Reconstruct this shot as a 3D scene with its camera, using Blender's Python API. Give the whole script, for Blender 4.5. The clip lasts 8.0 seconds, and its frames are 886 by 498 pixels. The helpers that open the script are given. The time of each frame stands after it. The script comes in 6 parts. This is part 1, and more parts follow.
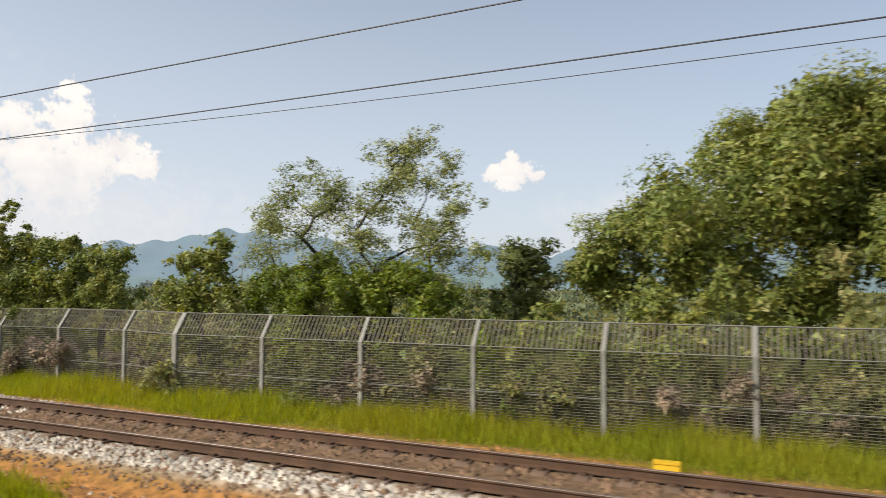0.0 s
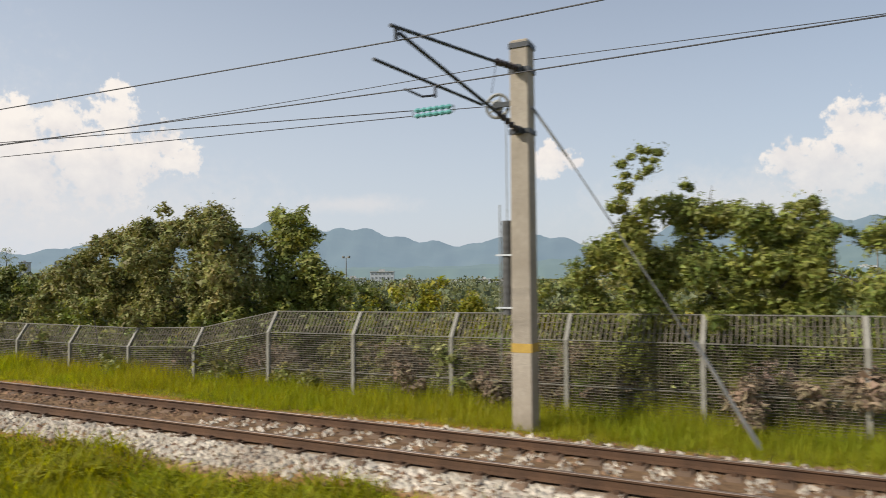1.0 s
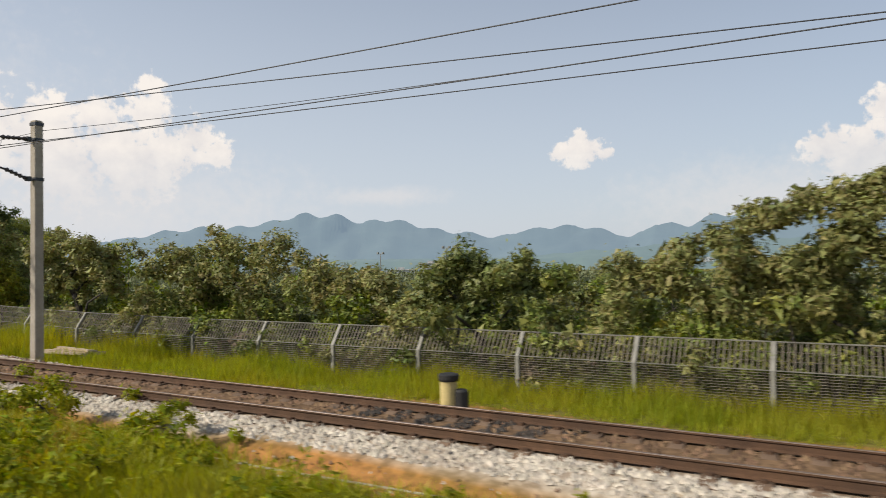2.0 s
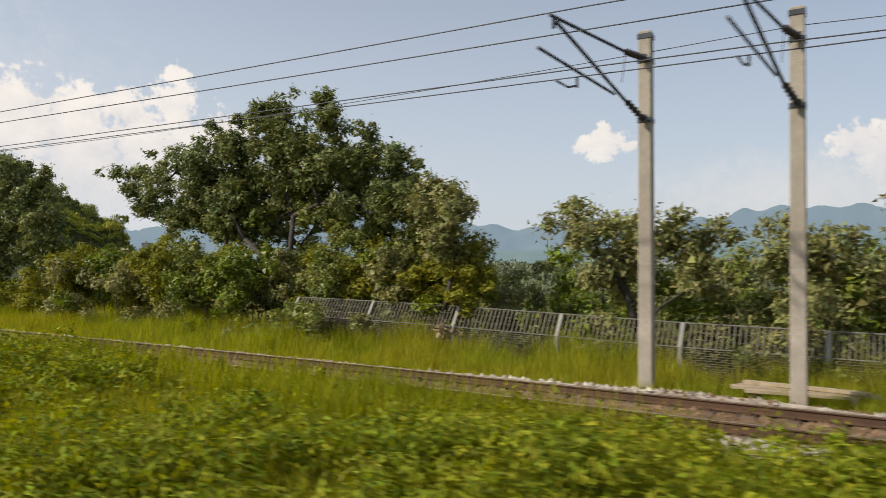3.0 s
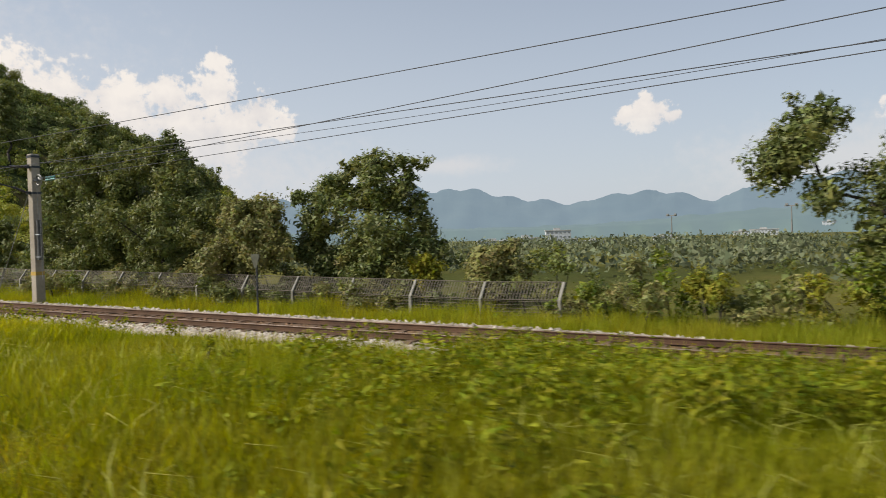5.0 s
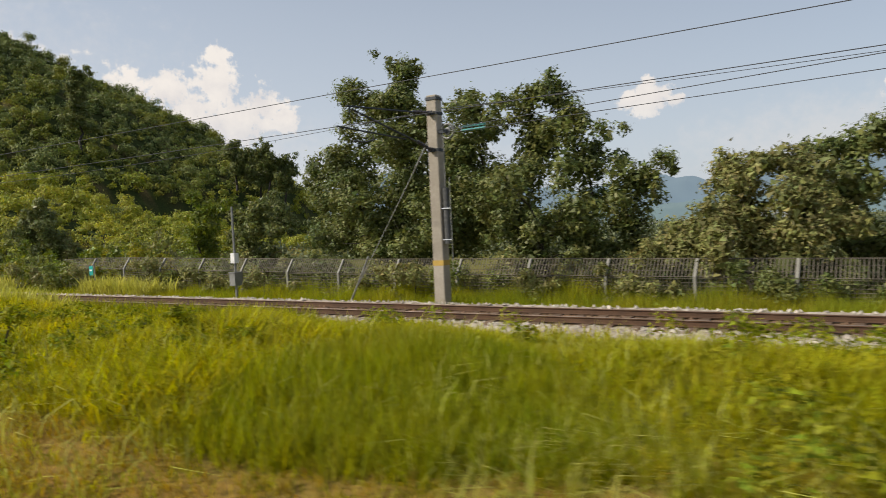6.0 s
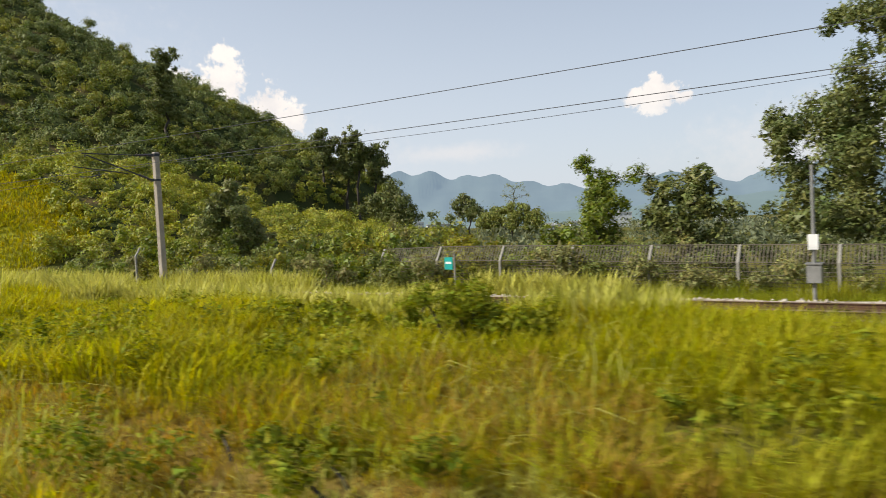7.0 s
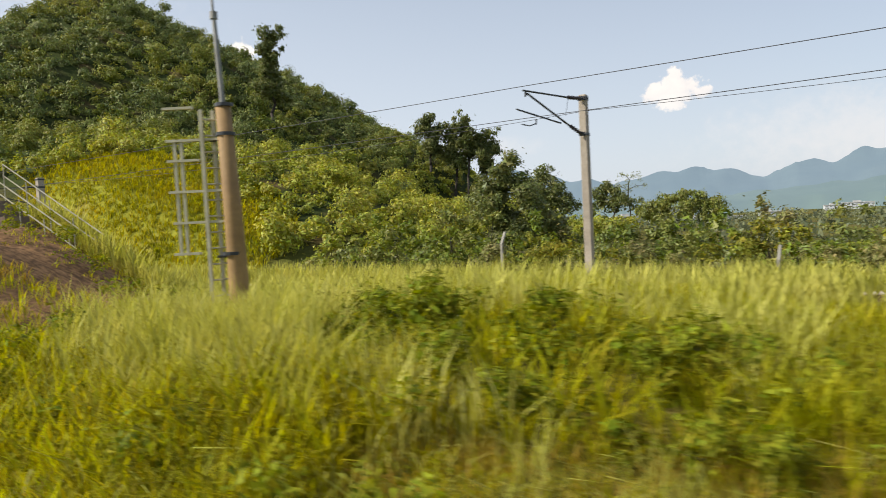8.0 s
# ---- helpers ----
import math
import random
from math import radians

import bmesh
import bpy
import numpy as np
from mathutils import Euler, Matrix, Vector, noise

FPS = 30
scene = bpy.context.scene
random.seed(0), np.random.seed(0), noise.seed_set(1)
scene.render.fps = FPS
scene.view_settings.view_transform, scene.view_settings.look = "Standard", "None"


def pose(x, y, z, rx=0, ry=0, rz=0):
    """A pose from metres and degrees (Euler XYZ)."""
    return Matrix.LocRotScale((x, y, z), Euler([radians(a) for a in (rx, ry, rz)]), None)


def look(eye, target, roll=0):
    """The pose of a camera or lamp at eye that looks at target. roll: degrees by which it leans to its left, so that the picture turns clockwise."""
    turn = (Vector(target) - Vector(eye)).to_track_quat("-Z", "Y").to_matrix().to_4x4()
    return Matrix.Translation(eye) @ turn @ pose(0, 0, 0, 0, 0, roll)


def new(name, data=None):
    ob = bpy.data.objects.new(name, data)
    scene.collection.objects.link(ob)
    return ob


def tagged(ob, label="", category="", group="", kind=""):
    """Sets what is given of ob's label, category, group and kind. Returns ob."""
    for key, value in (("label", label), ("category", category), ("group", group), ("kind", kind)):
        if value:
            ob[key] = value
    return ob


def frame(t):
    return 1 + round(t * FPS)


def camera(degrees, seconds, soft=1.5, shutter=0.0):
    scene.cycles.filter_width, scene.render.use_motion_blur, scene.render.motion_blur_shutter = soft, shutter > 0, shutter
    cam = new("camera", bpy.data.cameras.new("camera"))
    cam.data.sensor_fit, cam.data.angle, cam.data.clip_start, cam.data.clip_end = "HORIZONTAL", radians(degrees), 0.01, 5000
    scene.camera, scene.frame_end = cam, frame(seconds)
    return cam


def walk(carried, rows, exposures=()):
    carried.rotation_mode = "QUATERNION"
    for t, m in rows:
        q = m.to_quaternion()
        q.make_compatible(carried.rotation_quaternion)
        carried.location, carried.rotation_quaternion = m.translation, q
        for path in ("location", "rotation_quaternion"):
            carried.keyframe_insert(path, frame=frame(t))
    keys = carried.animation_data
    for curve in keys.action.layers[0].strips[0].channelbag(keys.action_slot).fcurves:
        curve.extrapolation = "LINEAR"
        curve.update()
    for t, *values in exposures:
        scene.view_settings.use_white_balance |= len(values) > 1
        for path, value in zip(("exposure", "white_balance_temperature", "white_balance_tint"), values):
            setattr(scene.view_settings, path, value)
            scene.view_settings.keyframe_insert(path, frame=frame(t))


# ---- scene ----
EXPOSURES = [(0.0, 0.28), (0.5, 0.16), (1.0, 0.10), (3.0, 0.08), (3.5, 0.11), (4.2, 0.08), (5.5, 0.01), (6.5, 0.02), (7.0, 0.26), (7.5, 0.32), (8.0, 0.32)]
# ---- camera: seconds, place, yaw to the left of +y, pitch up, roll ----
PATH = [
    (0, 0.000, -0.000, 2.366, 25.26, 2.60, 0.13),
    (0.2, -4.207, 0.024, 2.365, 26.39, 2.42, 0.13),
    (0.4, -8.416, 0.000, 2.364, 27.07, 2.11, -0.23),
    (0.6, -12.622, -0.096, 2.363, 27.37, 1.91, -0.25),
    (0.8, -16.815, -0.276, 2.365, 27.84, 1.82, -0.57),
    (1, -20.994, -0.509, 2.367, 28.48, 1.76, -0.49),
    (1.2, -25.166, -0.798, 2.369, 28.90, 1.76, -0.40),
    (1.5, -31.399, -1.186, 2.369, 29.45, 1.54, -0.34),
    (2, -41.753, -1.949, 2.367, 30.93, 1.07, -0.71),
    (2.2, -45.883, -2.308, 2.366, 31.50, 0.88, -0.66),
    (3.5, -72.800, -5.949, 2.339, 33.33, 0.08, -0.13),
    (3.8, -79.033, -6.810, 2.338, 34.07, -0.35, -0.55),
    (4, -83.189, -7.402, 2.338, 34.68, -0.58, -0.66),
    (4.2, -87.347, -8.001, 2.338, 35.08, -0.68, -0.96),
    (5.3, -110.331, -11.617, 2.333, 36.37, -1.72, -1.81),
    (5.5, -114.531, -12.372, 2.331, 36.44, -1.93, -2.02),
    (5.8, -120.846, -13.558, 2.331, 36.62, -2.20, -2.56),
    (6.2, -129.274, -15.119, 2.336, 36.58, -2.30, -2.86),
    (6.5, -135.607, -16.264, 2.342, 36.64, -2.26, -2.86),
    (7, -146.162, -18.149, 2.357, 37.18, -2.41, -2.86),
    (7.4, -154.607, -19.549, 2.372, 37.93, -2.46, -2.79),
    (7.7, -160.950, -20.570, 2.381, 38.38, -2.75, -2.54),
    (8, -167.291, -21.531, 2.390, 38.63, -2.60, -3.02),
]


def turn(x, y, z, yaw, pitch, roll):
    a, b = radians(yaw), radians(pitch)
    way = Vector((-math.sin(a) * math.cos(b), math.cos(a) * math.cos(b), math.sin(b)))
    eye = Vector((x, y, z))
    return look(eye, eye + 10 * way, roll)


cam = camera(65.71, 8.0, soft=0.7, shutter=0.10)
walk(cam, [(row[0], turn(*row[1:])) for row in PATH], EXPOSURES)

# ---- world, sun ----
SUN = Vector((-0.54, -0.60, 0.64)).normalized()   # towards the sun


def build_world():
    world = bpy.data.worlds.new("sky")
    scene.world = world
    world.use_nodes = True
    nt = world.node_tree
    nt.nodes.clear()

    def node(kind, **kw):
        n = nt.nodes.new(kind)
        for k, v in kw.items():
            if k == "op":
                n.operation = v
        return n

    def math_(op, a, b=None, c=None):
        n = node("ShaderNodeMath", op=op)
        for i, v in enumerate((a, b, c)):
            if v is None:
                continue
            if isinstance(v, (int, float)):
                n.inputs[i].default_value = v
            else:
                nt.links.new(v, n.inputs[i])
        return n.outputs[0]

    out = node("ShaderNodeOutputWorld")
    sky = node("ShaderNodeTexSky")
    sky.sky_type, sky.sun_disc = "NISHITA", False
    sky.sun_elevation = math.asin(SUN.z)
    sky.sun_rotation = math.atan2(SUN.x, SUN.y)
    sky.air_density, sky.dust_density, sky.ozone_density = 1.0, 1.7, 1.4
    tc = node("ShaderNodeTexCoord")
    sep = node("ShaderNodeSeparateXYZ")
    nt.links.new(tc.outputs["Generated"], sep.inputs[0])
    x, y, z = sep.outputs
    az = math_("MULTIPLY", math_("ARCTAN2", math_("MULTIPLY", x, -1.0), y), 57.2958)
    el = math_("MULTIPLY", math_("ARCSINE", z), 57.2958)

    def noise_(scale, detail, rough=0.55, stretch=1.0):
        comb = node("ShaderNodeCombineXYZ")
        nt.links.new(az, comb.inputs[0])
        nt.links.new(math_("MULTIPLY", el, stretch), comb.inputs[1])
        n = node("ShaderNodeTexNoise")
        nt.links.new(comb.outputs[0], n.inputs["Vector"])
        n.inputs["Scale"].default_value = scale
        n.inputs["Detail"].default_value = detail
        n.inputs["Roughness"].default_value = rough
        return n.outputs["Fac"]

    billow = noise_(0.42, 6.0)
    fine = noise_(1.5, 6.0)

    def puff(a, e, wa, we):
        u = math_("DIVIDE", math_("SUBTRACT", az, a), wa)
        v = math_("DIVIDE", math_("SUBTRACT", el, e), we)
        return math_("SUBTRACT", 1.0, math_("SQRT", math_("ADD", math_("MULTIPLY", u, u), math_("MULTIPLY", v, v))))

    def cloud(puffs, amount, soft):
        top = None
        for p in puffs:
            q = puff(*p)
            top = q if top is None else math_("MAXIMUM", top, q)
        v = math_("ADD", top, math_("MULTIPLY", math_("SUBTRACT", billow, 0.5), amount))
        v = math_("ADD", v, math_("MULTIPLY", math_("SUBTRACT", fine, 0.5), amount * 0.75))
        r = node("ShaderNodeMapRange")
        r.interpolation_type = "SMOOTHSTEP"
        nt.links.new(v, r.inputs[0])
        r.inputs[1].default_value, r.inputs[2].default_value = 0.0, soft
        return r.outputs[0]

    # heaped clouds over the hill, one small heap, one to the right of it, and thin veils below them
    crisp = cloud([(53.9, 13.7, 1.1, 1.2), (54.0, 11.6, 2.0, 2.1), (57.6, 10.9, 2.2, 2.1), (50.7, 10.0, 1.9, 1.9), (52.7, 8.5, 2.8, 2.6), (56.5, 8.8, 3.2, 3.0), (49.0, 8.7, 1.4, 1.3),
                   (61.4, 9.5, 3.6, 3.3), (60.3, 7.2, 4.4, 3.6), (55.2, 7.4, 3.8, 3.2), (65.0, 9.5, 4.2, 3.8), (69.0, 10.5, 5.0, 4.0),
                   (-2.3, 10.5, 1.7, 1.7), (-3.6, 9.2, 3.1, 3.0), (1.5, 8.1, 1.9, 1.7), (-0.8, 6.9, 3.2, 2.8), (-5.3, 8.1, 4.0, 3.8), (-9.0, 8.6, 5.0, 4.2),
                   (19.5, 10.0, 0.75, 0.75), (21.1, 8.9, 1.0, 0.8), (19.3, 8.9, 2.1, 1.35), (17.5, 8.5, 0.9, 0.7)], 2.0, 0.42)
    veil = cloud([(58.0, 4.5, 22.0, 6.0), (5.0, 4.5, 16.0, 4.5), (36.0, 5.5, 8.0, 1.1), (80.0, 8.0, 30.0, 14.0)], 0.9, 1.0)

    def mix(fac, a, b):
        n = node("ShaderNodeMix")
        n.data_type = "RGBA"
        if isinstance(fac, (int, float)):
            n.inputs[0].default_value = fac
        else:
            nt.links.new(fac, n.inputs[0])
        for sock, v in ((n.inputs[6], a), (n.inputs[7], b)):
            if isinstance(v, tuple):
                sock.default_value = v
            else:
                nt.links.new(v, sock)
        return n.outputs[2]

    haze = node("ShaderNodeMapRange")
    nt.links.new(el, haze.inputs[0])
    haze.inputs[1].default_value, haze.inputs[2].default_value = 26.0, 0.0
    haze.inputs[3].default_value, haze.inputs[4].default_value = 0.37, 0.90
    side = node("ShaderNodeMapRange")
    nt.links.new(az, side.inputs[0])
    side.inputs[1].default_value, side.inputs[2].default_value = -15.0, 60.0
    side.inputs[3].default_value, side.inputs[4].default_value = 0.72, 1.06
    hz = mix(math_("MULTIPLY", haze.outputs[0], side.outputs[0]), sky.outputs[0], HAZE)
    hz = mix(math_("MULTIPLY", veil, 0.55), hz, VEIL)
    shade = node("ShaderNodeMapRange")
    nt.links.new(math_("ADD", billow, math_("MULTIPLY", el, 0.03)), shade.inputs[0])
    shade.inputs[1].default_value, shade.inputs[2].default_value = 0.55, 0.95
    body = mix(shade.outputs[0], CLOUD_LOW, CLOUD_TOP)
    low = node("ShaderNodeMapRange")
    nt.links.new(el, low.inputs[0])
    low.inputs[1].default_value, low.inputs[2].default_value = 3.5, 9.0
    low.inputs[3].default_value, low.inputs[4].default_value = 0.15, 0.92
    col = mix(math_("MULTIPLY", crisp, low.outputs[0]), hz, body)
    bg = node("ShaderNodeBackground")
    bg.inputs[1].default_value = 0.10
    nt.links.new(col, bg.inputs[0])
    nt.links.new(bg.outputs[0], out.inputs[0])


HAZE = (6.3, 6.78, 7.48, 1.0)
VEIL = (7.4, 7.1, 7.0, 1.0)
CLOUD_LOW = (7.3, 6.9, 6.8, 1.0)
CLOUD_TOP = (9.3, 8.6, 7.9, 1.0)
build_world()
sun = new("sun", bpy.data.lights.new("sun", "SUN"))
sun.data.energy, sun.data.angle, sun.data.color = 4.5, radians(1.2), (1.0, 0.93, 0.80)
sun.matrix_world = look(SUN * 50, (0, 0, 0))

# ---- helpers for building ----
rng = np.random.default_rng(7)


class Shape:
    """Gathers faces in arrays for one mesh."""

    def __init__(self):
        self.v, self.f, self.n = [], [], 0

    def add(self, verts, faces):
        verts = np.asarray(verts, float)
        self.v.append(verts)
        self.f.extend([tuple(i + self.n for i in f) for f in faces])
        self.n += len(verts)

    def box(self, lo, hi, m=None, bevel=0.0):
        (a, b, c), (d, e, g) = lo, hi
        v = np.array([(a, b, c), (d, b, c), (d, e, c), (a, e, c), (a, b, g), (d, b, g), (d, e, g), (a, e, g)], float)
        if m is not None:
            v = v @ np.array(m.to_3x3()).T + np.array(m.translation)
        self.add(v, [(0, 3, 2, 1), (4, 5, 6, 7), (0, 1, 5, 4), (1, 2, 6, 5), (2, 3, 7, 6), (3, 0, 4, 7)])

    def tube(self, pts, r, sides=6, closed=True):
        pts = [Vector(p) for p in pts]
        rs = [r] * len(pts) if isinstance(r, (int, float)) else r
        ring = []
        for i, p in enumerate(pts):
            way = (pts[min(i + 1, len(pts) - 1)] - pts[max(i - 1, 0)]).normalized()
            side = way.cross(Vector((0, 0, 1)) if abs(way.z) < 0.95 else Vector((1, 0, 0))).normalized()
            up = side.cross(way)
            for k in range(sides):
                a = 2 * math.pi * k / sides
                ring.append(p + rs[i] * (math.cos(a) * side + math.sin(a) * up))
        faces = []
        for i in range(len(pts) - 1):
            for k in range(sides):
                a, b = i * sides + k, i * sides + (k + 1) % sides
                faces.append((a, b, b + sides, a + sides))
        if closed:
            faces.append(tuple(range(sides - 1, -1, -1)))
            faces.append(tuple((len(pts) - 1) * sides + k for k in range(sides)))
        self.add([tuple(p) for p in ring], faces)

    def mesh(self, name, smooth=False):
        me = bpy.data.meshes.new(name)
        me.from_pydata(np.concatenate(self.v).tolist(), [], self.f)
        if smooth:
            me.polygons.foreach_set("use_smooth", [True] * len(me.polygons))
        me.update()
        return me


def quads(name, verts, k=3):
    """A mesh of separate faces of k corners each, from an array of corners."""
    verts = np.asarray(verts, np.float32).reshape(-1, 3)
    n = len(verts) // k
    me = bpy.data.meshes.new(name)
    me.vertices.add(len(verts))
    me.vertices.foreach_set("co", verts.ravel())
    me.loops.add(len(verts))
    me.loops.foreach_set("vertex_index", np.arange(len(verts), dtype=np.int32))
    me.polygons.add(n)
    me.polygons.foreach_set("loop_start", np.arange(n, dtype=np.int32) * k)
    me.polygons.foreach_set("loop_total", np.full(n, k, np.int32))
    me.update(calc_edges=True)
    return me


def part(name, shape, material, parent=None, label="", smooth=False):
    me = shape.mesh(name, smooth) if isinstance(shape, Shape) else shape
    ob = new(name, me)
    if material and not me.materials:
        me.materials.append(material)
    if parent:
        ob.parent = parent
    if label:
        tagged(ob, label)
    return ob


def thing(name, place, label, category, group="", kind=""):
    ob = new(name)
    ob.location = place
    return tagged(ob, label, category, group, kind)


# ---- materials ----
def material(name, colour, other=None, scale=4.0, rough=0.8, bump=0.0, bump_scale=40.0, metal=0.0, coord="Object", fine=0.35,
             island=0.0, translucent=0.0, emit=None, patch=None, patch_scale=0.15, hue=0.0, darker=None, per_object=0.0):
    m = bpy.data.materials.new(name)
    m.use_nodes = True
    nt = m.node_tree
    b = nt.nodes["Principled BSDF"]
    b.inputs["Roughness"].default_value, b.inputs["Metallic"].default_value = rough, metal
    b.inputs["Specular IOR Level"].default_value = 0.1 if translucent > 0.27 else 0.3
    tc = nt.nodes.new("ShaderNodeTexCoord")

    def noise_(s, d=5.0):
        n = nt.nodes.new("ShaderNodeTexNoise")
        n.inputs["Scale"].default_value, n.inputs["Detail"].default_value = s, d
        nt.links.new(tc.outputs[coord], n.inputs["Vector"])
        return n.outputs["Fac"]

    def mix(fac, a, b2, mode="MIX"):
        n = nt.nodes.new("ShaderNodeMix")
        n.data_type, n.blend_type = "RGBA", mode
        if isinstance(fac, (int, float)):
            n.inputs[0].default_value = fac
        else:
            nt.links.new(fac, n.inputs[0])
        for s, v in ((n.inputs[6], a), (n.inputs[7], b2)):
            if isinstance(v, tuple):
                s.default_value = (*v, 1.0)
            else:
                nt.links.new(v, s)
        return n.outputs[2]

    def ramp(v, lo, hi, a=0.0, c=1.0):
        r = nt.nodes.new("ShaderNodeMapRange")
        nt.links.new(v, r.inputs[0])
        for i, q in enumerate((lo, hi, a, c)):
            r.inputs[1 + i].default_value = q
        return r.outputs[0]

    other = other or tuple(c * 0.6 for c in colour)
    col = mix(ramp(noise_(scale), 0.35, 0.65), colour, other)
    col = mix(ramp(noise_(scale * 9, 3.0), 0.3, 0.7, 0.0, fine), col, tuple(c * 0.45 for c in colour))
    if patch:
        col = mix(ramp(noise_(patch_scale, 4.0), 0.45, 0.62), col, patch)
    if island:
        g = nt.nodes.new("ShaderNodeNewGeometry")
        rnd = g.outputs["Random Per Island"]
        hsv = nt.nodes.new("ShaderNodeHueSaturation")
        nt.links.new(col, hsv.inputs["Color"])
        nt.links.new(ramp(rnd, 0.0, 1.0, 1.0 - island, 1.0 + island), hsv.inputs["Value"])
        mul = nt.nodes.new("ShaderNodeMath")
        mul.operation = "MULTIPLY"
        nt.links.new(rnd, mul.inputs[0])
        mul.inputs[1].default_value = 37.31
        fr = nt.nodes.new("ShaderNodeMath")
        fr.operation = "FRACT"
        nt.links.new(mul.outputs[0], fr.inputs[0])
        nt.links.new(ramp(fr.outputs[0], 0.0, 1.0, 0.5 - hue, 0.5 + hue), hsv.inputs["Hue"])
        col = hsv.outputs[0]
    if per_object:
        oi = nt.nodes.new("ShaderNodeObjectInfo")
        hsv = nt.nodes.new("ShaderNodeHueSaturation")
        nt.links.new(col, hsv.inputs["Color"])
        nt.links.new(ramp(oi.outputs["Random"], 0.0, 1.0, 1.0 - per_object, 1.0 + per_object), hsv.inputs["Value"])
        col = hsv.outputs[0]
    nt.links.new(col, b.inputs["Base Color"])
    if bump:
        bp = nt.nodes.new("ShaderNodeBump")
        bp.inputs["Strength"].default_value = bump
        bp.inputs["Distance"].default_value = 0.05
        nt.links.new(noise_(bump_scale, 6.0), bp.inputs["Height"])
        nt.links.new(bp.outputs[0], b.inputs["Normal"])
    out = nt.nodes["Material Output"]
    if translucent:
        tr = nt.nodes.new("ShaderNodeBsdfTranslucent")
        hs = nt.nodes.new("ShaderNodeHueSaturation")
        hs.inputs["Hue"].default_value, hs.inputs["Saturation"].default_value, hs.inputs["Value"].default_value = 0.488, 1.12, 1.6
        nt.links.new(col, hs.inputs["Color"])
        nt.links.new(hs.outputs[0], tr.inputs["Color"])
        ms = nt.nodes.new("ShaderNodeMixShader")
        ms.inputs[0].default_value = translucent
        nt.links.new(b.outputs[0], ms.inputs[1])
        nt.links.new(tr.outputs[0], ms.inputs[2])
        nt.links.new(ms.outputs[0], out.inputs["Surface"])
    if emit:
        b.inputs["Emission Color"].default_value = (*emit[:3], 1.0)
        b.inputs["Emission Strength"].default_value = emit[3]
    return m


M_GRASS = material("grass", (0.206, 0.240, 0.010), (0.280, 0.284, 0.015), scale=0.5, rough=0.65, island=0.45, hue=0.02, translucent=0.42,
                   patch=(0.268, 0.265, 0.025), patch_scale=0.22, fine=0.1)
M_GRASS_VERGE = material("verge_grass", (0.235, 0.270, 0.024), (0.315, 0.320, 0.032), scale=0.5, rough=0.65, island=0.4, hue=0.02, translucent=0.45, patch=(0.30, 0.29, 0.03), patch_scale=0.25, fine=0.1)
M_GRASS_DRY = material("dry_grass", (0.385, 0.270, 0.048), (0.30, 0.245, 0.030), scale=0.6, rough=0.65, island=0.45, hue=0.02, translucent=0.42, fine=0.1)
M_GRASS_RANK = material("rank_grass", (0.320, 0.325, 0.008), (0.410, 0.375, 0.012), scale=0.4, rough=0.65, island=0.45, hue=0.02, translucent=0.45, patch=(0.325, 0.315, 0.024), patch_scale=0.2, fine=0.1)
M_GRASS_SLOPE = material("slope_grass", (0.34, 0.300, 0.017), (0.26, 0.262, 0.015), scale=0.25, rough=0.65, island=0.4, hue=0.02, translucent=0.42, fine=0.1)
M_PLUME = material("grass_plumes", (0.50, 0.475, 0.13), (0.41, 0.415, 0.07), scale=1.0, rough=0.8, island=0.3, translucent=0.3, fine=0.1)
M_WISP = material("grass_wisps", (0.44, 0.42, 0.10), (0.36, 0.38, 0.06), scale=1.0, rough=0.8, island=0.3, translucent=0.3, fine=0.1)
M_WEED = material("weed_leaves", (0.150, 0.185, 0.012), (0.265, 0.270, 0.018), scale=1.2, rough=0.6, island=0.5, hue=0.03, translucent=0.28, fine=0.1)
M_LEAF = {
    "dark": material("leaves_dark", (0.108, 0.138, 0.040), (0.185, 0.195, 0.056), scale=0.8, rough=0.5, island=0.5, hue=0.03, translucent=0.22, fine=0.1),
    "mid": material("leaves_mid", (0.150, 0.185, 0.042), (0.240, 0.245, 0.055), scale=0.8, rough=0.5, island=0.5, hue=0.03, translucent=0.24, fine=0.1),
    "bright": material("leaves_bright", (0.185, 0.225, 0.024), (0.115, 0.150, 0.022), scale=0.9, rough=0.5, island=0.5, hue=0.03, translucent=0.25, fine=0.1),
    "pale": material("leaves_pale", (0.29, 0.300, 0.110), (0.18, 0.205, 0.058), scale=0.6, rough=0.6, island=0.45, hue=0.03, translucent=0.25, fine=0.1),
    "olive": material("leaves_olive", (0.270, 0.260, 0.085), (0.180, 0.185, 0.060), scale=0.6, rough=0.6, island=0.45, hue=0.04, translucent=0.22, fine=0.1),
    "yellow": material("leaves_yellow", (0.275, 0.260, 0.034), (0.165, 0.180, 0.026), scale=0.6, rough=0.6, island=0.45, hue=0.03, translucent=0.28, fine=0.1),
    "withered": material("leaves_withered", (0.300, 0.228, 0.150), (0.180, 0.138, 0.092), scale=0.7, rough=0.8, island=0.45, hue=0.03, translucent=0.15, fine=0.1),
    # greener tone muted here in place of haze on the far scrub
    "plain": material("leaves_plain_hazed", (0.170, 0.185, 0.095), (0.110, 0.135, 0.075), scale=0.05, rough=0.7, island=0.3, hue=0.02, translucent=0.15, fine=0.1),
}
M_HILL = material("hill_leaves", (0.130, 0.168, 0.030), (0.290, 0.290, 0.052), scale=0.16, rough=0.6, island=0.45, hue=0.03, translucent=0.2, fine=0.1)
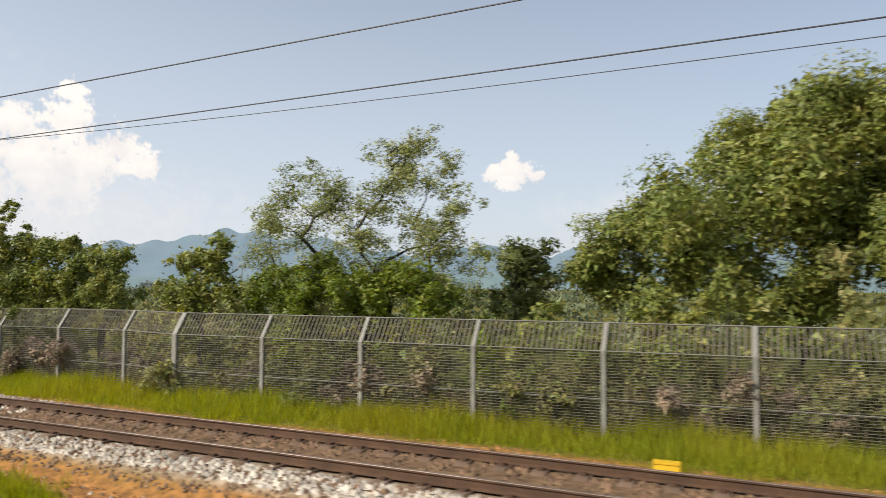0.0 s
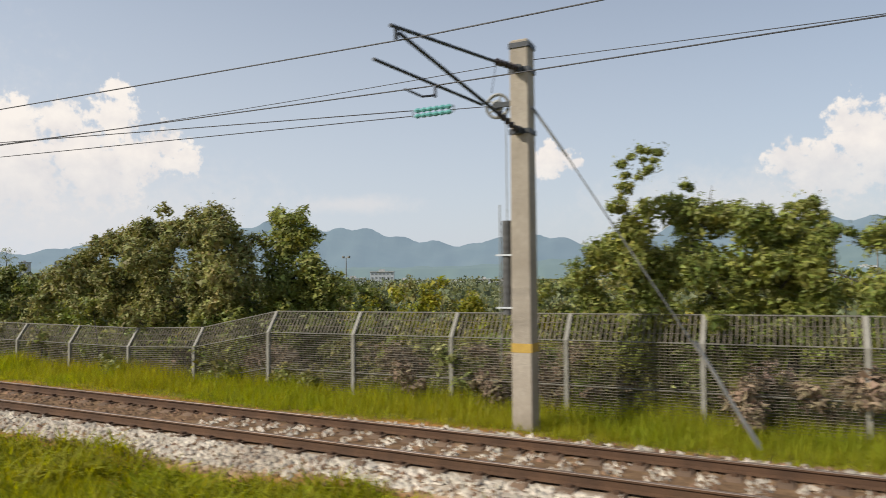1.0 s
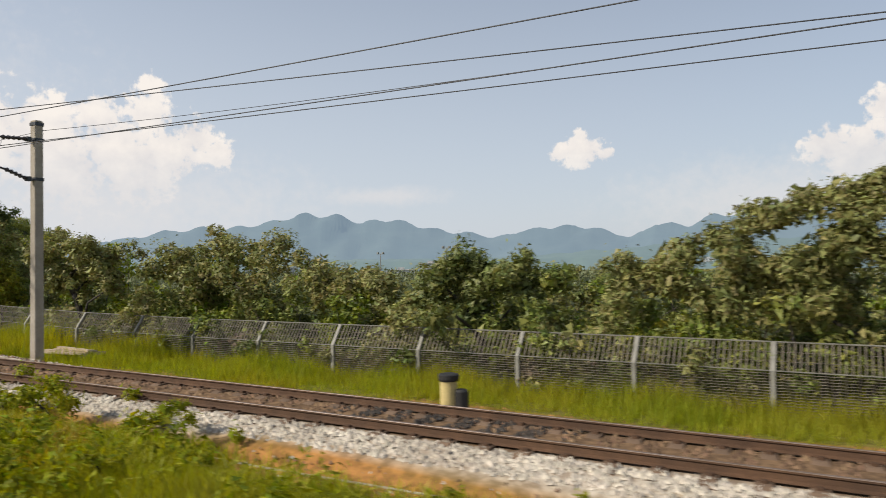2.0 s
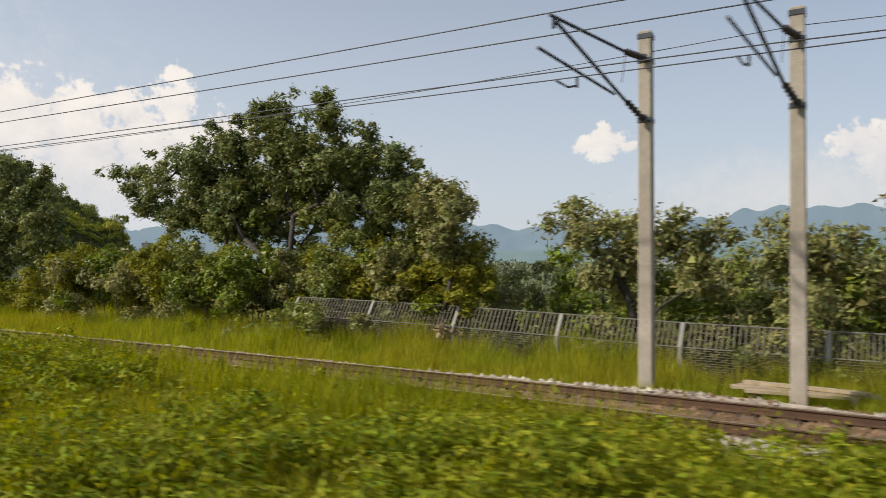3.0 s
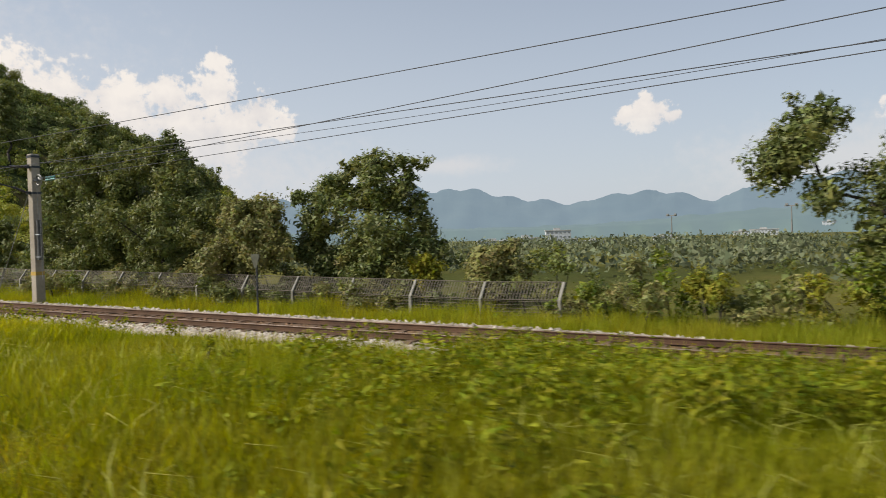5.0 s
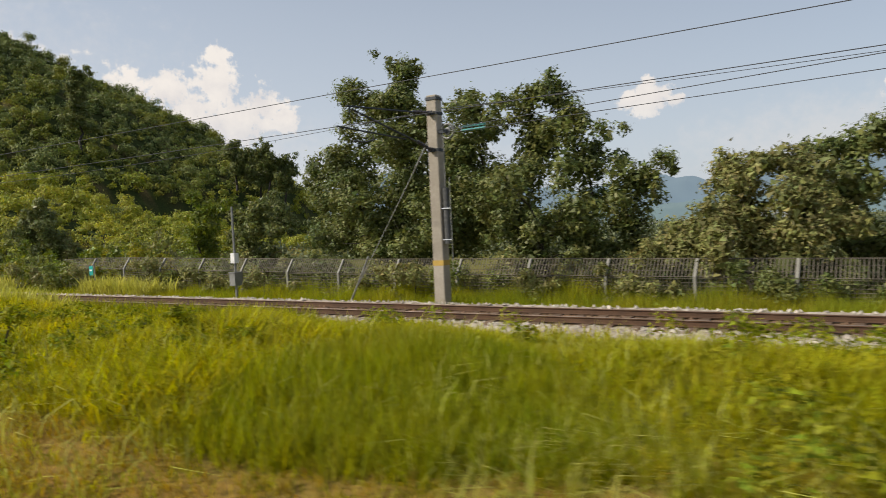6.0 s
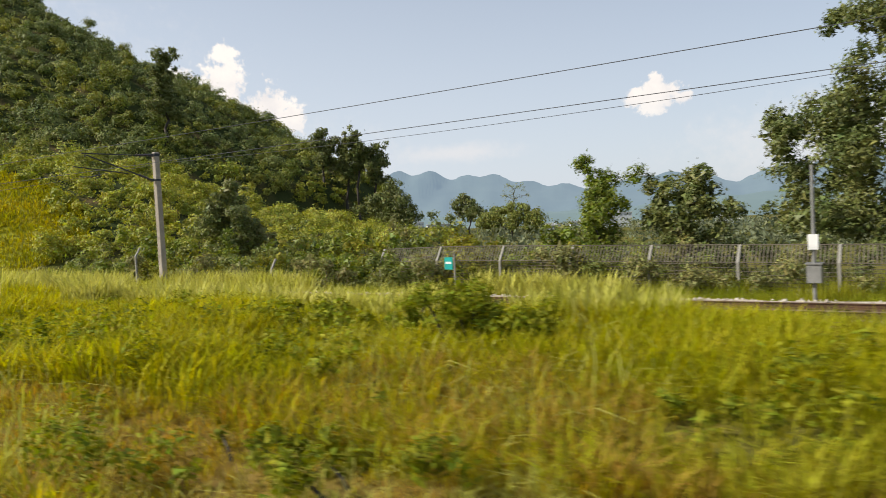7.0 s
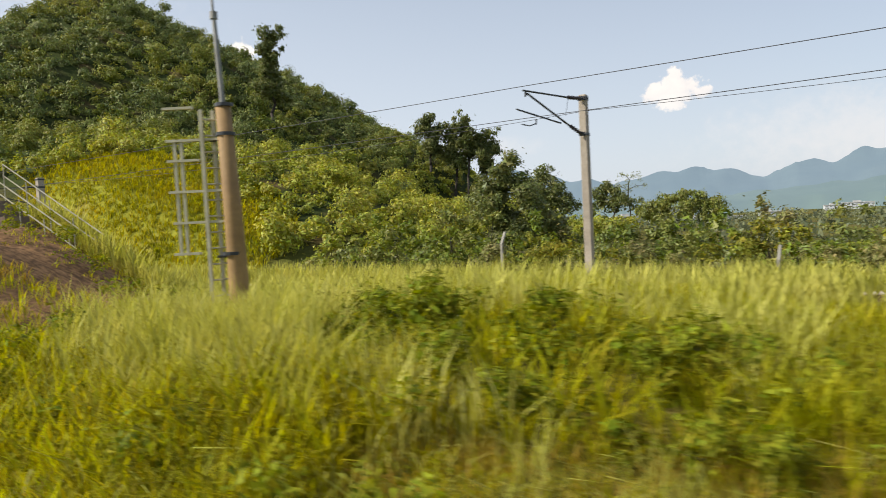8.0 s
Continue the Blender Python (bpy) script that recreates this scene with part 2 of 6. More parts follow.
# lighter leaves for the sunlit foot of the hill
M_HILL_LOW = material("foothill_leaves_sunlit", (0.235, 0.268, 0.034), (0.390, 0.380, 0.052), scale=0.2, rough=0.6, island=0.45, hue=0.03, translucent=0.25, fine=0.1)
# darker leaves for its shaded pockets, lifted a little for haze
M_HILL_SHADED = material("hill_leaves_shaded", (0.128, 0.165, 0.048), (0.215, 0.240, 0.062), scale=0.2, rough=0.6, island=0.45, hue=0.03, translucent=0.15, fine=0.1)
M_BARK = material("bark", (0.066, 0.055, 0.044), (0.040, 0.034, 0.028), scale=3.0, bump=0.5, bump_scale=18)
M_CONCRETE = material("concrete", (0.42, 0.37, 0.305), (0.30, 0.26, 0.21), scale=1.1, rough=0.9, bump=0.2, bump_scale=30, fine=0.3)
M_STEEL = material("galvanised_steel", (0.30, 0.30, 0.29), (0.22, 0.22, 0.21), scale=3.0, rough=0.55, metal=0.5, fine=0.2)
M_DARKSTEEL = material("dark_steel", (0.075, 0.080, 0.090), (0.050, 0.055, 0.060), scale=3.0, rough=0.5, metal=0.3)
M_POST = material("fence_post_paint", (0.30, 0.285, 0.25), (0.22, 0.21, 0.18), scale=2.0, rough=0.7, fine=0.3, per_object=0.12)
M_FENCE_RAIL = material("fence_rail_steel", (0.21, 0.20, 0.17), (0.15, 0.14, 0.12), scale=2.0, rough=0.7, fine=0.3)
M_WIRE = material("fence_wire", (0.170, 0.144, 0.112), (0.100, 0.085, 0.066), scale=1.5, rough=0.7, fine=0.3)
M_RUST = material("rail_rust", (0.118, 0.063, 0.035), (0.072, 0.040, 0.024), scale=2.0, rough=0.75, bump=0.2, bump_scale=60)
M_RAILHEAD = material("rail_head", (0.26, 0.20, 0.17), (0.17, 0.12, 0.09), scale=1.5, rough=0.5, metal=0.3)
M_SLEEPER = material("sleeper_concrete", (0.190, 0.124, 0.080), (0.125, 0.082, 0.055), scale=2.5, rough=0.9, bump=0.2, per_object=0.2)
M_STONE = material("ballast_stone", (0.60, 0.535, 0.445), (0.38, 0.325, 0.26), scale=0.5, rough=0.9, island=0.35, hue=0.01, fine=0.25)
M_STONE_BROWN = material("ballast_stone_brown", (0.225, 0.138, 0.080), (0.150, 0.092, 0.055), scale=0.7, rough=0.9, island=0.4, hue=0.01, fine=0.2)


def ground_material():
    m = material("ground_soil", (0.150, 0.150, 0.028), (0.205, 0.170, 0.045), scale=0.4, rough=1.0, bump=0.6, bump_scale=6.0, fine=0.5)
    nt = m.node_tree
    b = nt.nodes["Principled BSDF"]
    base = b.inputs["Base Color"].links[0].from_socket
    for name, colour, dark in (("soil", (0.46, 0.215, 0.070), (0.235, 0.115, 0.042)), ("stone", (0.50, 0.44, 0.36), (0.28, 0.22, 0.165)), ("bed", (0.205, 0.130, 0.075), (0.115, 0.074, 0.046)),
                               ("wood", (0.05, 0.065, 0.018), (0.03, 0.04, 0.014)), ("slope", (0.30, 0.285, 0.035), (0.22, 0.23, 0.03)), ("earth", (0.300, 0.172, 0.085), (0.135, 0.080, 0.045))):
        at = nt.nodes.new("ShaderNodeAttribute")
        at.attribute_name = name
        nz = nt.nodes.new("ShaderNodeTexNoise")
        nz.inputs["Scale"].default_value, nz.inputs["Detail"].default_value = 5.0, 8.0
        spread = nt.nodes.new("ShaderNodeMapRange")
        spread.inputs[1].default_value, spread.inputs[2].default_value = 0.36, 0.62
        nt.links.new(nz.outputs["Fac"], spread.inputs[0])
        tc = nt.nodes.new("ShaderNodeTexCoord")
        nt.links.new(tc.outputs["Object"], nz.inputs["Vector"])
        c = nt.nodes.new("ShaderNodeMix")
        c.data_type = "RGBA"
        nt.links.new(spread.outputs[0], c.inputs[0])
        c.inputs[6].default_value, c.inputs[7].default_value = (*colour, 1), (*dark, 1)
        mx = nt.nodes.new("ShaderNodeMix")
        mx.data_type = "RGBA"
        nt.links.new(at.outputs["Fac"], mx.inputs[0])
        nt.links.new(base, mx.inputs[6])
        nt.links.new(c.outputs[2], mx.inputs[7])
        base = mx.outputs[2]
    nt.links.new(base, b.inputs["Base Color"])
    b.inputs["Specular IOR Level"].default_value = 0.04
    return m


# ---- the lie of the land ----
LINE = np.polyfit([-230, -178, -139, -100, -64, -45, -26, -12, 10, 30], [-6.8, -1.75, 1.75, 4.85, 7.4, 8.65, 9.45, 9.55, 9.55, 9.5], 4)


def line_c(x):
    """Middle of the other line."""
    return np.polyval(LINE, np.clip(x, -235.0, 32.0))


def rail_z(x):
    """Top of its rails."""
    x = np.asarray(x, float)
    return -0.40 + 0.12 * np.exp(-((x + 85.0) / 26.0) ** 2) + 0.08 * (np.tanh((-x - 50.0) / 14.0) + 1.0)


def own_c(x):
    """Middle of the line that the camera rides on."""
    x = np.clip(x, -230.0, 25.0)
    return -0.00000353 * x**3 - 0.00136775 * x * x - 0.00062861 * x + 0.0585 - 1.6


def fence_y(x):
    return np.where(x > -16.0, 14.0 + 0.045 * (x + 15.0), -0.00000048 * x**3 - 0.00049357 * x * x - 0.00815651 * x + 14.5)


def fence_top(x):
    return np.interp(x, [-185, -172, -163, -147, -129, -117, -84, -78, -73, -66, -60, -38, -35, -20, 0, 12], [1.0, 1.1, 1.24, 0.92, 0.70, 0.55, 0.90, 0.88, 0.79, 0.60, 0.55, 0.57, 1.22, 1.42, 1.46, 1.5])


def wobble(x, y, size, seed=0.0):
    """Smooth unevenness of about -1 to 1."""
    u, v = x / size + seed, y / size - seed * 1.7
    return (np.sin(u * 1.0 + 1.3 * np.sin(v * 0.8 + seed)) + np.sin(v * 1.3 + 1.1 * np.sin(u * 0.9)) + 0.6 * np.sin(u * 2.3 + v * 1.9 + seed)) / 2.6


PEAK = (-338.0, 62.0)


def hill_z(x, y):
    r = np.hypot(x - PEAK[0], y - PEAK[1])
    side = np.clip((-(y - 70.0)) / 40.0, 0.0, 1.0)          # the foot runs out gently on the side of the railway
    top = 65.0 - 0.592 * r + 2.2 * wobble(x, y, 9.0, 3.0)
    cliff = np.clip((97.0 - r) / 7.0, 0.0, 1.0)
    cliff = cliff * cliff * (3 - 2 * cliff)
    foot = np.clip((150.0 - r) / 50.0, 0.0, 1.0) ** 1.3 * 13.0 * side
    foot = foot + 4.6 * np.exp(-((x + 226.0) / 24.0) ** 2 - ((y - 13.0) / 15.0) ** 2)        # a grassy shoulder
    return np.maximum(np.maximum(top, 0.0) * np.maximum(cliff, side * np.clip((112.0 - r) / 12.0, 0, 1)), foot)


def bank_z(x, y):
    """The earth bank with the steps, beyond the cable pole."""
    past = (-(x + 178.4) * 10.0 - (y + 17.0) * 12.0) / 15.62 + 0.5 * wobble(x, y, 1.6, 4.0)
    u = np.clip(past / 6.6, 0.0, 1.0)
    side = np.clip((y - own_c(x) - 4.0) / 2.5, 0.0, 1.0) * np.clip((line_c(x) - 3.0 - y) / 2.5, 0.0, 1.0)
    return (3.1 + 0.25 * wobble(x, y, 0.9, 6.0)) * (u * 0.75 + 0.25 * u * u * (3 - 2 * u)) * side * np.clip((-176.0 - x) / 5.0, 0.0, 1.0) * np.clip((x + 204.0) / 5.0, 0.0, 1.0)


def plain_fall(y):
    """The plain lies lower than the railway, beyond the scrub."""
    u = np.clip((np.asarray(y, float) - 100.0) / 330.0, 0.0, 1.0)
    return -12.5 * u * u * (3 - 2 * u)


def ground_z(x, y):
    x, y = np.asarray(x, float), np.asarray(y, float)
    d, o = y - line_c(x), y - own_c(x)
    z = np.full(np.broadcast(x, y).shape, -0.95)
    z = z + 0.06 * wobble(x, y, 2.3)
    verge = np.interp(d, [1.8, 3.0, 4.5, 6.0, 60.0], [-0.80, -0.84, -1.0, -1.05, -1.1])
    z = np.where(d > 1.8, verge + 0.05 * wobble(x, y, 1.7) + 0.8 * (rail_z(x) + 0.4), z)
    gap = np.maximum((line_c(x) - 1.8) - (own_c(x) + 3.2), 0.5)
    u = np.clip((o - 3.2) / gap, 0.0, 1.0)
    hump = np.interp(x, [-230, -186, -174, -164, -140, -100, -75, -55, -40, 30], [0.6, 0.9, 1.40, 1.05, 0.95, 0.95, 0.85, 0.45, 0.25, 0.20])
    shape = np.sin(np.pi * np.clip(u, 0, 1)) ** 0.8
    z = z + np.where((o > 3.2) & (d < -1.8), hump * shape * (1.0 + 0.16 * wobble(x, y, 3.1, 2.0)), 0.0)
    bed = np.interp(np.abs(d), [0.0, 1.2, 1.95, 2.6], [-0.60, -0.60, -0.84, -1.5]) + rail_z(x) + 0.4
    own = np.interp(np.abs(o), [0.0, 1.6, 2.6, 3.2], [-0.60, -0.60, -0.92, -1.5])
    z = np.maximum(np.maximum(z, bed), own)
    heap = np.clip((d - 0.9) / 0.2, 0.0, 1.0) * np.clip((2.15 - d) / 0.35, 0.0, 1.0)
    z = z + heap * np.interp(x, [-64, -58, -33, -27, -18, -12], [0.20, 0.0, 0.0, 0.12, 0.12, 0.0]) * np.interp(x, [-112, -106, -72, -66], [1.0, 0.5, 0.5, 1.0])
    z = z + bank_z(x, y)
    # a narrow open drain
    away = np.abs((x + 167.07) * 0.566 + (y + 14.06) * 0.825)
    z = z - 0.45 * np.exp(-(away / 0.28) ** 2) * ((y > -19) & (y < -10))
    rise = np.clip((d - 3.6) / 8.0, 0.0, 1.0)
    return np.maximum(z, np.where(d > 3.6, hill_z(x, y) * rise * rise * (3 - 2 * rise) - 1.1, -50.0)) + plain_fall(y)


def build_ground():
    xs = np.unique(np.concatenate([np.linspace(-5000, -460, 24), np.linspace(-460, -230, 60), np.linspace(-230, 40, 330), np.linspace(40, 300, 24), np.linspace(300, 5000, 20)]))
    ys = np.unique(np.concatenate([np.linspace(-5000, -60, 14), np.linspace(-60, -32, 12), np.linspace(-32, 18, 140), np.linspace(18, 60, 40), np.linspace(60, 180, 50), np.linspace(180, 5000, 24)]))
    gx, gy = np.meshgrid(xs, ys)
    gz = ground_z(gx, gy)
    nx, ny = len(xs), len(ys)
    v = np.stack([gx, gy, gz], -1).reshape(-1, 3)
    i = (np.arange(ny - 1)[:, None] * nx + np.arange(nx - 1)[None]).ravel()
    f = np.stack([i, i + 1, i + nx + 1, i + nx], 1)
    me = bpy.data.meshes.new("ground")
    me.vertices.add(len(v))
    me.vertices.foreach_set("co", v.ravel())
    me.loops.add(f.size)
    me.loops.foreach_set("vertex_index", f.ravel().astype(np.int32))
    me.polygons.add(len(f))
    me.polygons.foreach_set("loop_start", np.arange(len(f), dtype=np.int32) * 4)
    me.polygons.foreach_set("loop_total", np.full(len(f), 4, np.int32))
    me.polygons.foreach_set("use_smooth", np.ones(len(f), bool))
    me.update(calc_edges=True)
    d, o = gy - line_c(gx), gy - own_c(gx)
    n = wobble(gx, gy, 1.1, 5.0)
    wide = np.interp(gx, [-62, -54, -50, -45, -42, -36, -16, -6], [0.5, 0.7, 1.15, 1.15, 0.8, 0.7, 0.7, 1.0])
    soil = np.clip(1.5 - np.abs(d + 1.55 + wide + 0.3 * n) / wide, 0, 1) + np.clip(1.2 - np.abs(d - 2.15 + 0.25 * n) / 0.55, 0, 1)
    soil = np.clip(soil + np.clip(1.5 - np.abs(o - 6.4 + 1.2 * wobble(gx, gy, 4.0, 1.0)) / 1.2, 0, 1) * np.interp(gx, [-172, -164, -150, -140, -128, -120, -105], [0, 0.2, 0.3, 0.45, 0.45, 0.15, 0]), 0, 1)
    stone = np.clip((2.1 - np.abs(d)) / 0.2, 0, 1) * np.where((d < -1.5) & (gx > -66) & (gx < 20), np.clip((d + np.where(gx < -28, 1.75, 1.6) + 0.12 * n) / 0.15, 0, 1), 1.0)
    bed = np.clip((0.98 - np.abs(d)) / 0.12, 0, 1)
    slope = np.clip(1.1 - np.hypot((gx + 217.5) / 13.5, (gy - 3.0) / 9.5), 0, 1) * 3
    earth = np.clip(bank_z(gx, gy) * 2.6 - 0.2 + 0.7 * wobble(gx, gy, 1.4, 3.0), 0, 1) * (gx < -178)
    # dark green floor under jungle and scrub, doubling as shade in the gaps
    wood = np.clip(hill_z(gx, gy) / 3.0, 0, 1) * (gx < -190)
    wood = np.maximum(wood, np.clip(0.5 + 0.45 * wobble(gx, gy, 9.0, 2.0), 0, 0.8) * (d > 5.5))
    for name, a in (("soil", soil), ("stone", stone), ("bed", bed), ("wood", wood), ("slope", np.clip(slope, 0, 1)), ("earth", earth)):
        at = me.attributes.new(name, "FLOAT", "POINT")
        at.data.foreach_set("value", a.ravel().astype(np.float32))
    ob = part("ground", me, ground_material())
    tagged(ob, "uneven grassy ground with bare reddish soil beside the tracks", "ground", kind="structure")


build_ground()


# ---- distance: mountains ----
def mountains(name, az, el, dist, mat, rough, base, seed):
    a = np.linspace(-75.0, 95.0, 700)
    e = np.interp(a, az, el)
    r = np.random.default_rng(seed)
    for k in range(1, 7):
        e = e + rough * 0.09 / k**1.1 * np.sin(a * (0.7 * 1.8**k) + r.uniform(0, 6.28))
    e = e + r.normal(size=len(a)) * 0.018
    rad = np.radians(a)
    rows = []
    for frac, near in ((1.0, 1.0), (0.72, 0.93), (0.42, 0.86), (0.15, 0.80), (-0.3, 0.75)):
        dd = dist * near * (1 + 0.02 * np.sin(a * 1.7 + frac * 9))
        zz = np.tan(np.radians(e)) * dist * frac * (1.0 + 0.05 * np.sin(a * 2.3 + 7 * frac)) + 2.0
        if frac < 0:
            zz = zz * 0 + base
        rows.append(np.stack([-100 - np.sin(rad) * dd, -10 + np.cos(rad) * dd, zz], 1))
    n = len(a)
    s = Shape()
    s.add(np.concatenate(rows), [(k * n + i, (k + 1) * n + i, (k + 1) * n + i + 1, k * n + i + 1) for k in range(len(rows) - 1) for i in range(n - 1)])
    ob = part(name, s, mat, smooth=True)
    return ob


# bluish emission on the range stands in for the haze of distance
M_MOUNT = material("far_mountain_haze", (0.030, 0.045, 0.040), (0.045, 0.060, 0.050), scale=0.004, rough=1.0, emit=(0.235, 0.315, 0.40, 0.72), fine=0.2)
# the foothills glow a little less, for thinner haze before them
M_MOUNT_NEAR = material("foothill_haze", (0.035, 0.055, 0.035), (0.050, 0.070, 0.040), scale=0.006, rough=1.0, emit=(0.225, 0.305, 0.365, 0.64), fine=0.2)
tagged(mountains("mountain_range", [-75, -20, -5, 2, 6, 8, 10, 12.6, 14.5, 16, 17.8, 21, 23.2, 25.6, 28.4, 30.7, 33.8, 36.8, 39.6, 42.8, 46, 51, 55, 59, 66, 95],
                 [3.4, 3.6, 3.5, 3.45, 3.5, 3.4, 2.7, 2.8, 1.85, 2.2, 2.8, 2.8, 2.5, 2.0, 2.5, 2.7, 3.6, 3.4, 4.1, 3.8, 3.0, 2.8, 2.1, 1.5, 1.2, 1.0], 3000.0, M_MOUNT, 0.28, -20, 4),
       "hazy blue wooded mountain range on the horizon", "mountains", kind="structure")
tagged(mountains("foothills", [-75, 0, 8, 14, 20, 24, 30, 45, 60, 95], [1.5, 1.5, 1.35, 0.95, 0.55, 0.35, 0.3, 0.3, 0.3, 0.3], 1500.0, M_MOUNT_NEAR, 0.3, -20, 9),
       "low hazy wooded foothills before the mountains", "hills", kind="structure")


# ---- foliage ----
def unit(v):
    return v / np.linalg.norm(v, axis=-1)[..., None]


def leaf_cloud(centres, radii, count, size, r, flat=0.8, droop=0.0, tufts=10, up=0.25):
    """Corners of small leaves that sit on the tufts into which each clump of a crown breaks up."""
    centres, radii = np.asarray(centres, float), np.asarray(radii, float)
    n = len(radii)
    way = r.normal(size=(n, tufts, 3)) + (0, 0, up)
    way = unit(way)
    reach = radii[:, None] * r.uniform(0.35, 0.9, (n, tufts))
    mid = (centres[:, None] + way * reach[..., None] * (1, 1, flat)).reshape(-1, 3)
    size_t = np.maximum(radii[:, None] * r.uniform(0.24, 0.56, (n, tufts)), 1.6 * size).reshape(-1)
    w = size_t**2 * r.uniform(0.35, 1.3, n * tufts)
    k = r.choice(n * tufts, count, p=w / w.sum())
    d = unit(r.normal(size=(count, 3)) * (1, 1, 0.85) + (0, 0, up))
    p = mid[k] + d * (size_t[k] * (0.35 + 0.8 * r.random(count) ** 0.6))[:, None] * (1, 1, 0.75)
    # a few leaves stray past their tuft on thin shoots
    stray = r.random(count) < 0.09
    p = p + np.where(stray[:, None], r.normal(size=(count, 3)) * size * 2.0, 0.0)
    nn = unit(d * 0.85 + way.reshape(-1, 3)[k] * 0.45 + r.normal(size=(count, 3)) * 0.42 + (0, 0, 0.25))
    t = unit(np.cross(nn, r.normal(size=(count, 3))))
    b = np.cross(nn, t)
    s = size * r.uniform(0.6, 1.35, count)[:, None]
    dz = np.array([0, 0, -droop])
    return np.stack([p - t * s, p + t * s * 0.55 + b * s * 0.5 + dz * s - nn * s * 0.12, p + t * s * 0.8 - b * s * 0.38 + dz * s - nn * s * 0.12], 1).reshape(-1, 3)


def inner_leaves(centres, radii, count, size, r):
    """Larger leaves that fill the inside of the clumps."""
    centres, radii = np.asarray(centres, float), np.asarray(radii, float)
    w = radii**2.5
    k = r.choice(len(radii), count, p=w / w.sum())
    d = unit(r.normal(size=(count, 3)))
    p = centres[k] + d * (radii[k] * 0.74 * r.random(count) ** 0.5)[:, None]
    n = unit(d * 0.5 + r.normal(size=(count, 3)) * 0.7 + (0, 0, 0.4))
    t = unit(np.cross(n, r.normal(size=(count, 3))))
    b = np.cross(n, t)
    s = size * r.uniform(1.2, 2.4, count)[:, None]
    return np.stack([p - t * s, p + t * s * 0.6 + b * s * 0.6, p + t * s * 0.7 - b * s * 0.5], 1).reshape(-1, 3)


def limbs(base, centres, radii, r, thick, lean=0.0, fork=0.35):
    """A trunk whose limbs fork again and again towards the clumps of the crown."""
    s = Shape()
    base = Vector(base)
    mid = Vector(np.average(centres, axis=0, weights=radii))
    crotch = base.lerp(mid, fork)
    crotch.z = base.z + (mid.z - base.z) * fork + 0.15
    s.tube([base + Vector((0, 0, -0.3)), base.lerp(crotch, 0.5) + Vector((r.normal() * 0.1, r.normal() * 0.1, 0)), crotch], [thick * 1.25, thick, thick * 0.85], 8)
    ends = sorted((Vector(c) for c in centres), key=lambda c: (c - crotch).length)
    nodes, parent = [crotch], [-1]
    for c in ends:
        k = min(range(len(nodes)), key=lambda i: (nodes[i] - c).length + 0.35 * (nodes[i] - crotch).length)
        a = nodes[k]
        knee = a.lerp(c, 0.5) + Vector((r.normal() * 0.08, r.normal() * 0.08, 0.05 + r.normal() * 0.05)) * (c - a).length
        nodes.append(knee)
        parent.append(k)
        nodes.append(c)
        parent.append(len(nodes) - 2)
    load = [1.0] * len(nodes)
    for k in range(len(nodes) - 1, 0, -1):
        load[parent[k]] += load[k]
    wide = [thick * 0.85 * math.sqrt(v / load[0]) for v in load]
    for k in range(1, len(nodes)):
        s.tube([nodes[parent[k]], nodes[k]], [min(wide[parent[k]], wide[k] * 1.25), wide[k] * 0.9], 5)
    for c, q in zip(centres, radii):
        for _ in range(3):
            tip = Vector(c) + Vector(r.normal(size=3) * q * 0.45)
            s.tube([Vector(c), tip], [thick * 0.12, thick * 0.03], 4)
    return s


def tree(name, y, lobes, kind, size, density, label, depth=1.0, thick=0.16, seed=1, flat=0.85, base_x=None, category="tree", droop=0.0, trunk=True):
    """lobes: (x, z, radius) of the crown's clumps as they spread along the line; each gets a few satellites in depth."""
    r = np.random.default_rng(seed)
    cs, rs = [], []
    for x, z, q in lobes:
        cs.append((x, y + r.uniform(-0.5, 0.5) * depth * q, z))
        rs.append(q * 0.9)
        for _ in range(4):
            off = (r.normal(size=3) * (0.5, 0.75 * depth, 0.36) - (0, 0, 0.12)) * q
            cs.append((x + off[0], y + off[1], max(z + off[2], 0.0)))
            rs.append(q * r.uniform(0.34, 0.66))
        # foliage that bridges to the nearest clump
        near = sorted((math.hypot(x - u, z - w), u, w, p) for u, w, p in lobes if (u, w) != (x, z))[:2]
        for dist, u, w, p in near:
            f = r.uniform(0.4, 0.6)
            cs.append((x + (u - x) * f, y + r.normal() * 0.4 * q * depth, z + (w - z) * f))
            rs.append(0.7 * min(p, q))
    x0 = base_x if base_x is not None else float(np.average([c[0] for c in cs], weights=rs))
    z0 = float(ground_z(x0, y))
    ob = thing(name, (x0, y, z0), label, category)
    off = np.array((x0, y, z0))
    loc = np.array(cs) - off
    area = sum(q * q for q in rs) * math.pi
    fine = size * 0.72
    count = int(2.0 * density * area / (fine * fine * 0.84))
    leaves = [leaf_cloud(loc, rs, count, fine, r, flat, droop=droop)]
    if density > 0.3:
        leaves.append(inner_leaves(loc, rs, int(count * 0.26), fine, r))
    me = quads("crown", np.concatenate(leaves))
    part("crown", me, M_LEAF[kind], ob)
    if trunk:
        big = np.argsort(rs)[::-1][: max(5, len(lobes) + 2)]
        part("trunk", limbs((0, 0, 0), loc[big], np.array(rs)[big], r, thick, fork=0.3), M_BARK, ob, smooth=True)
    return ob


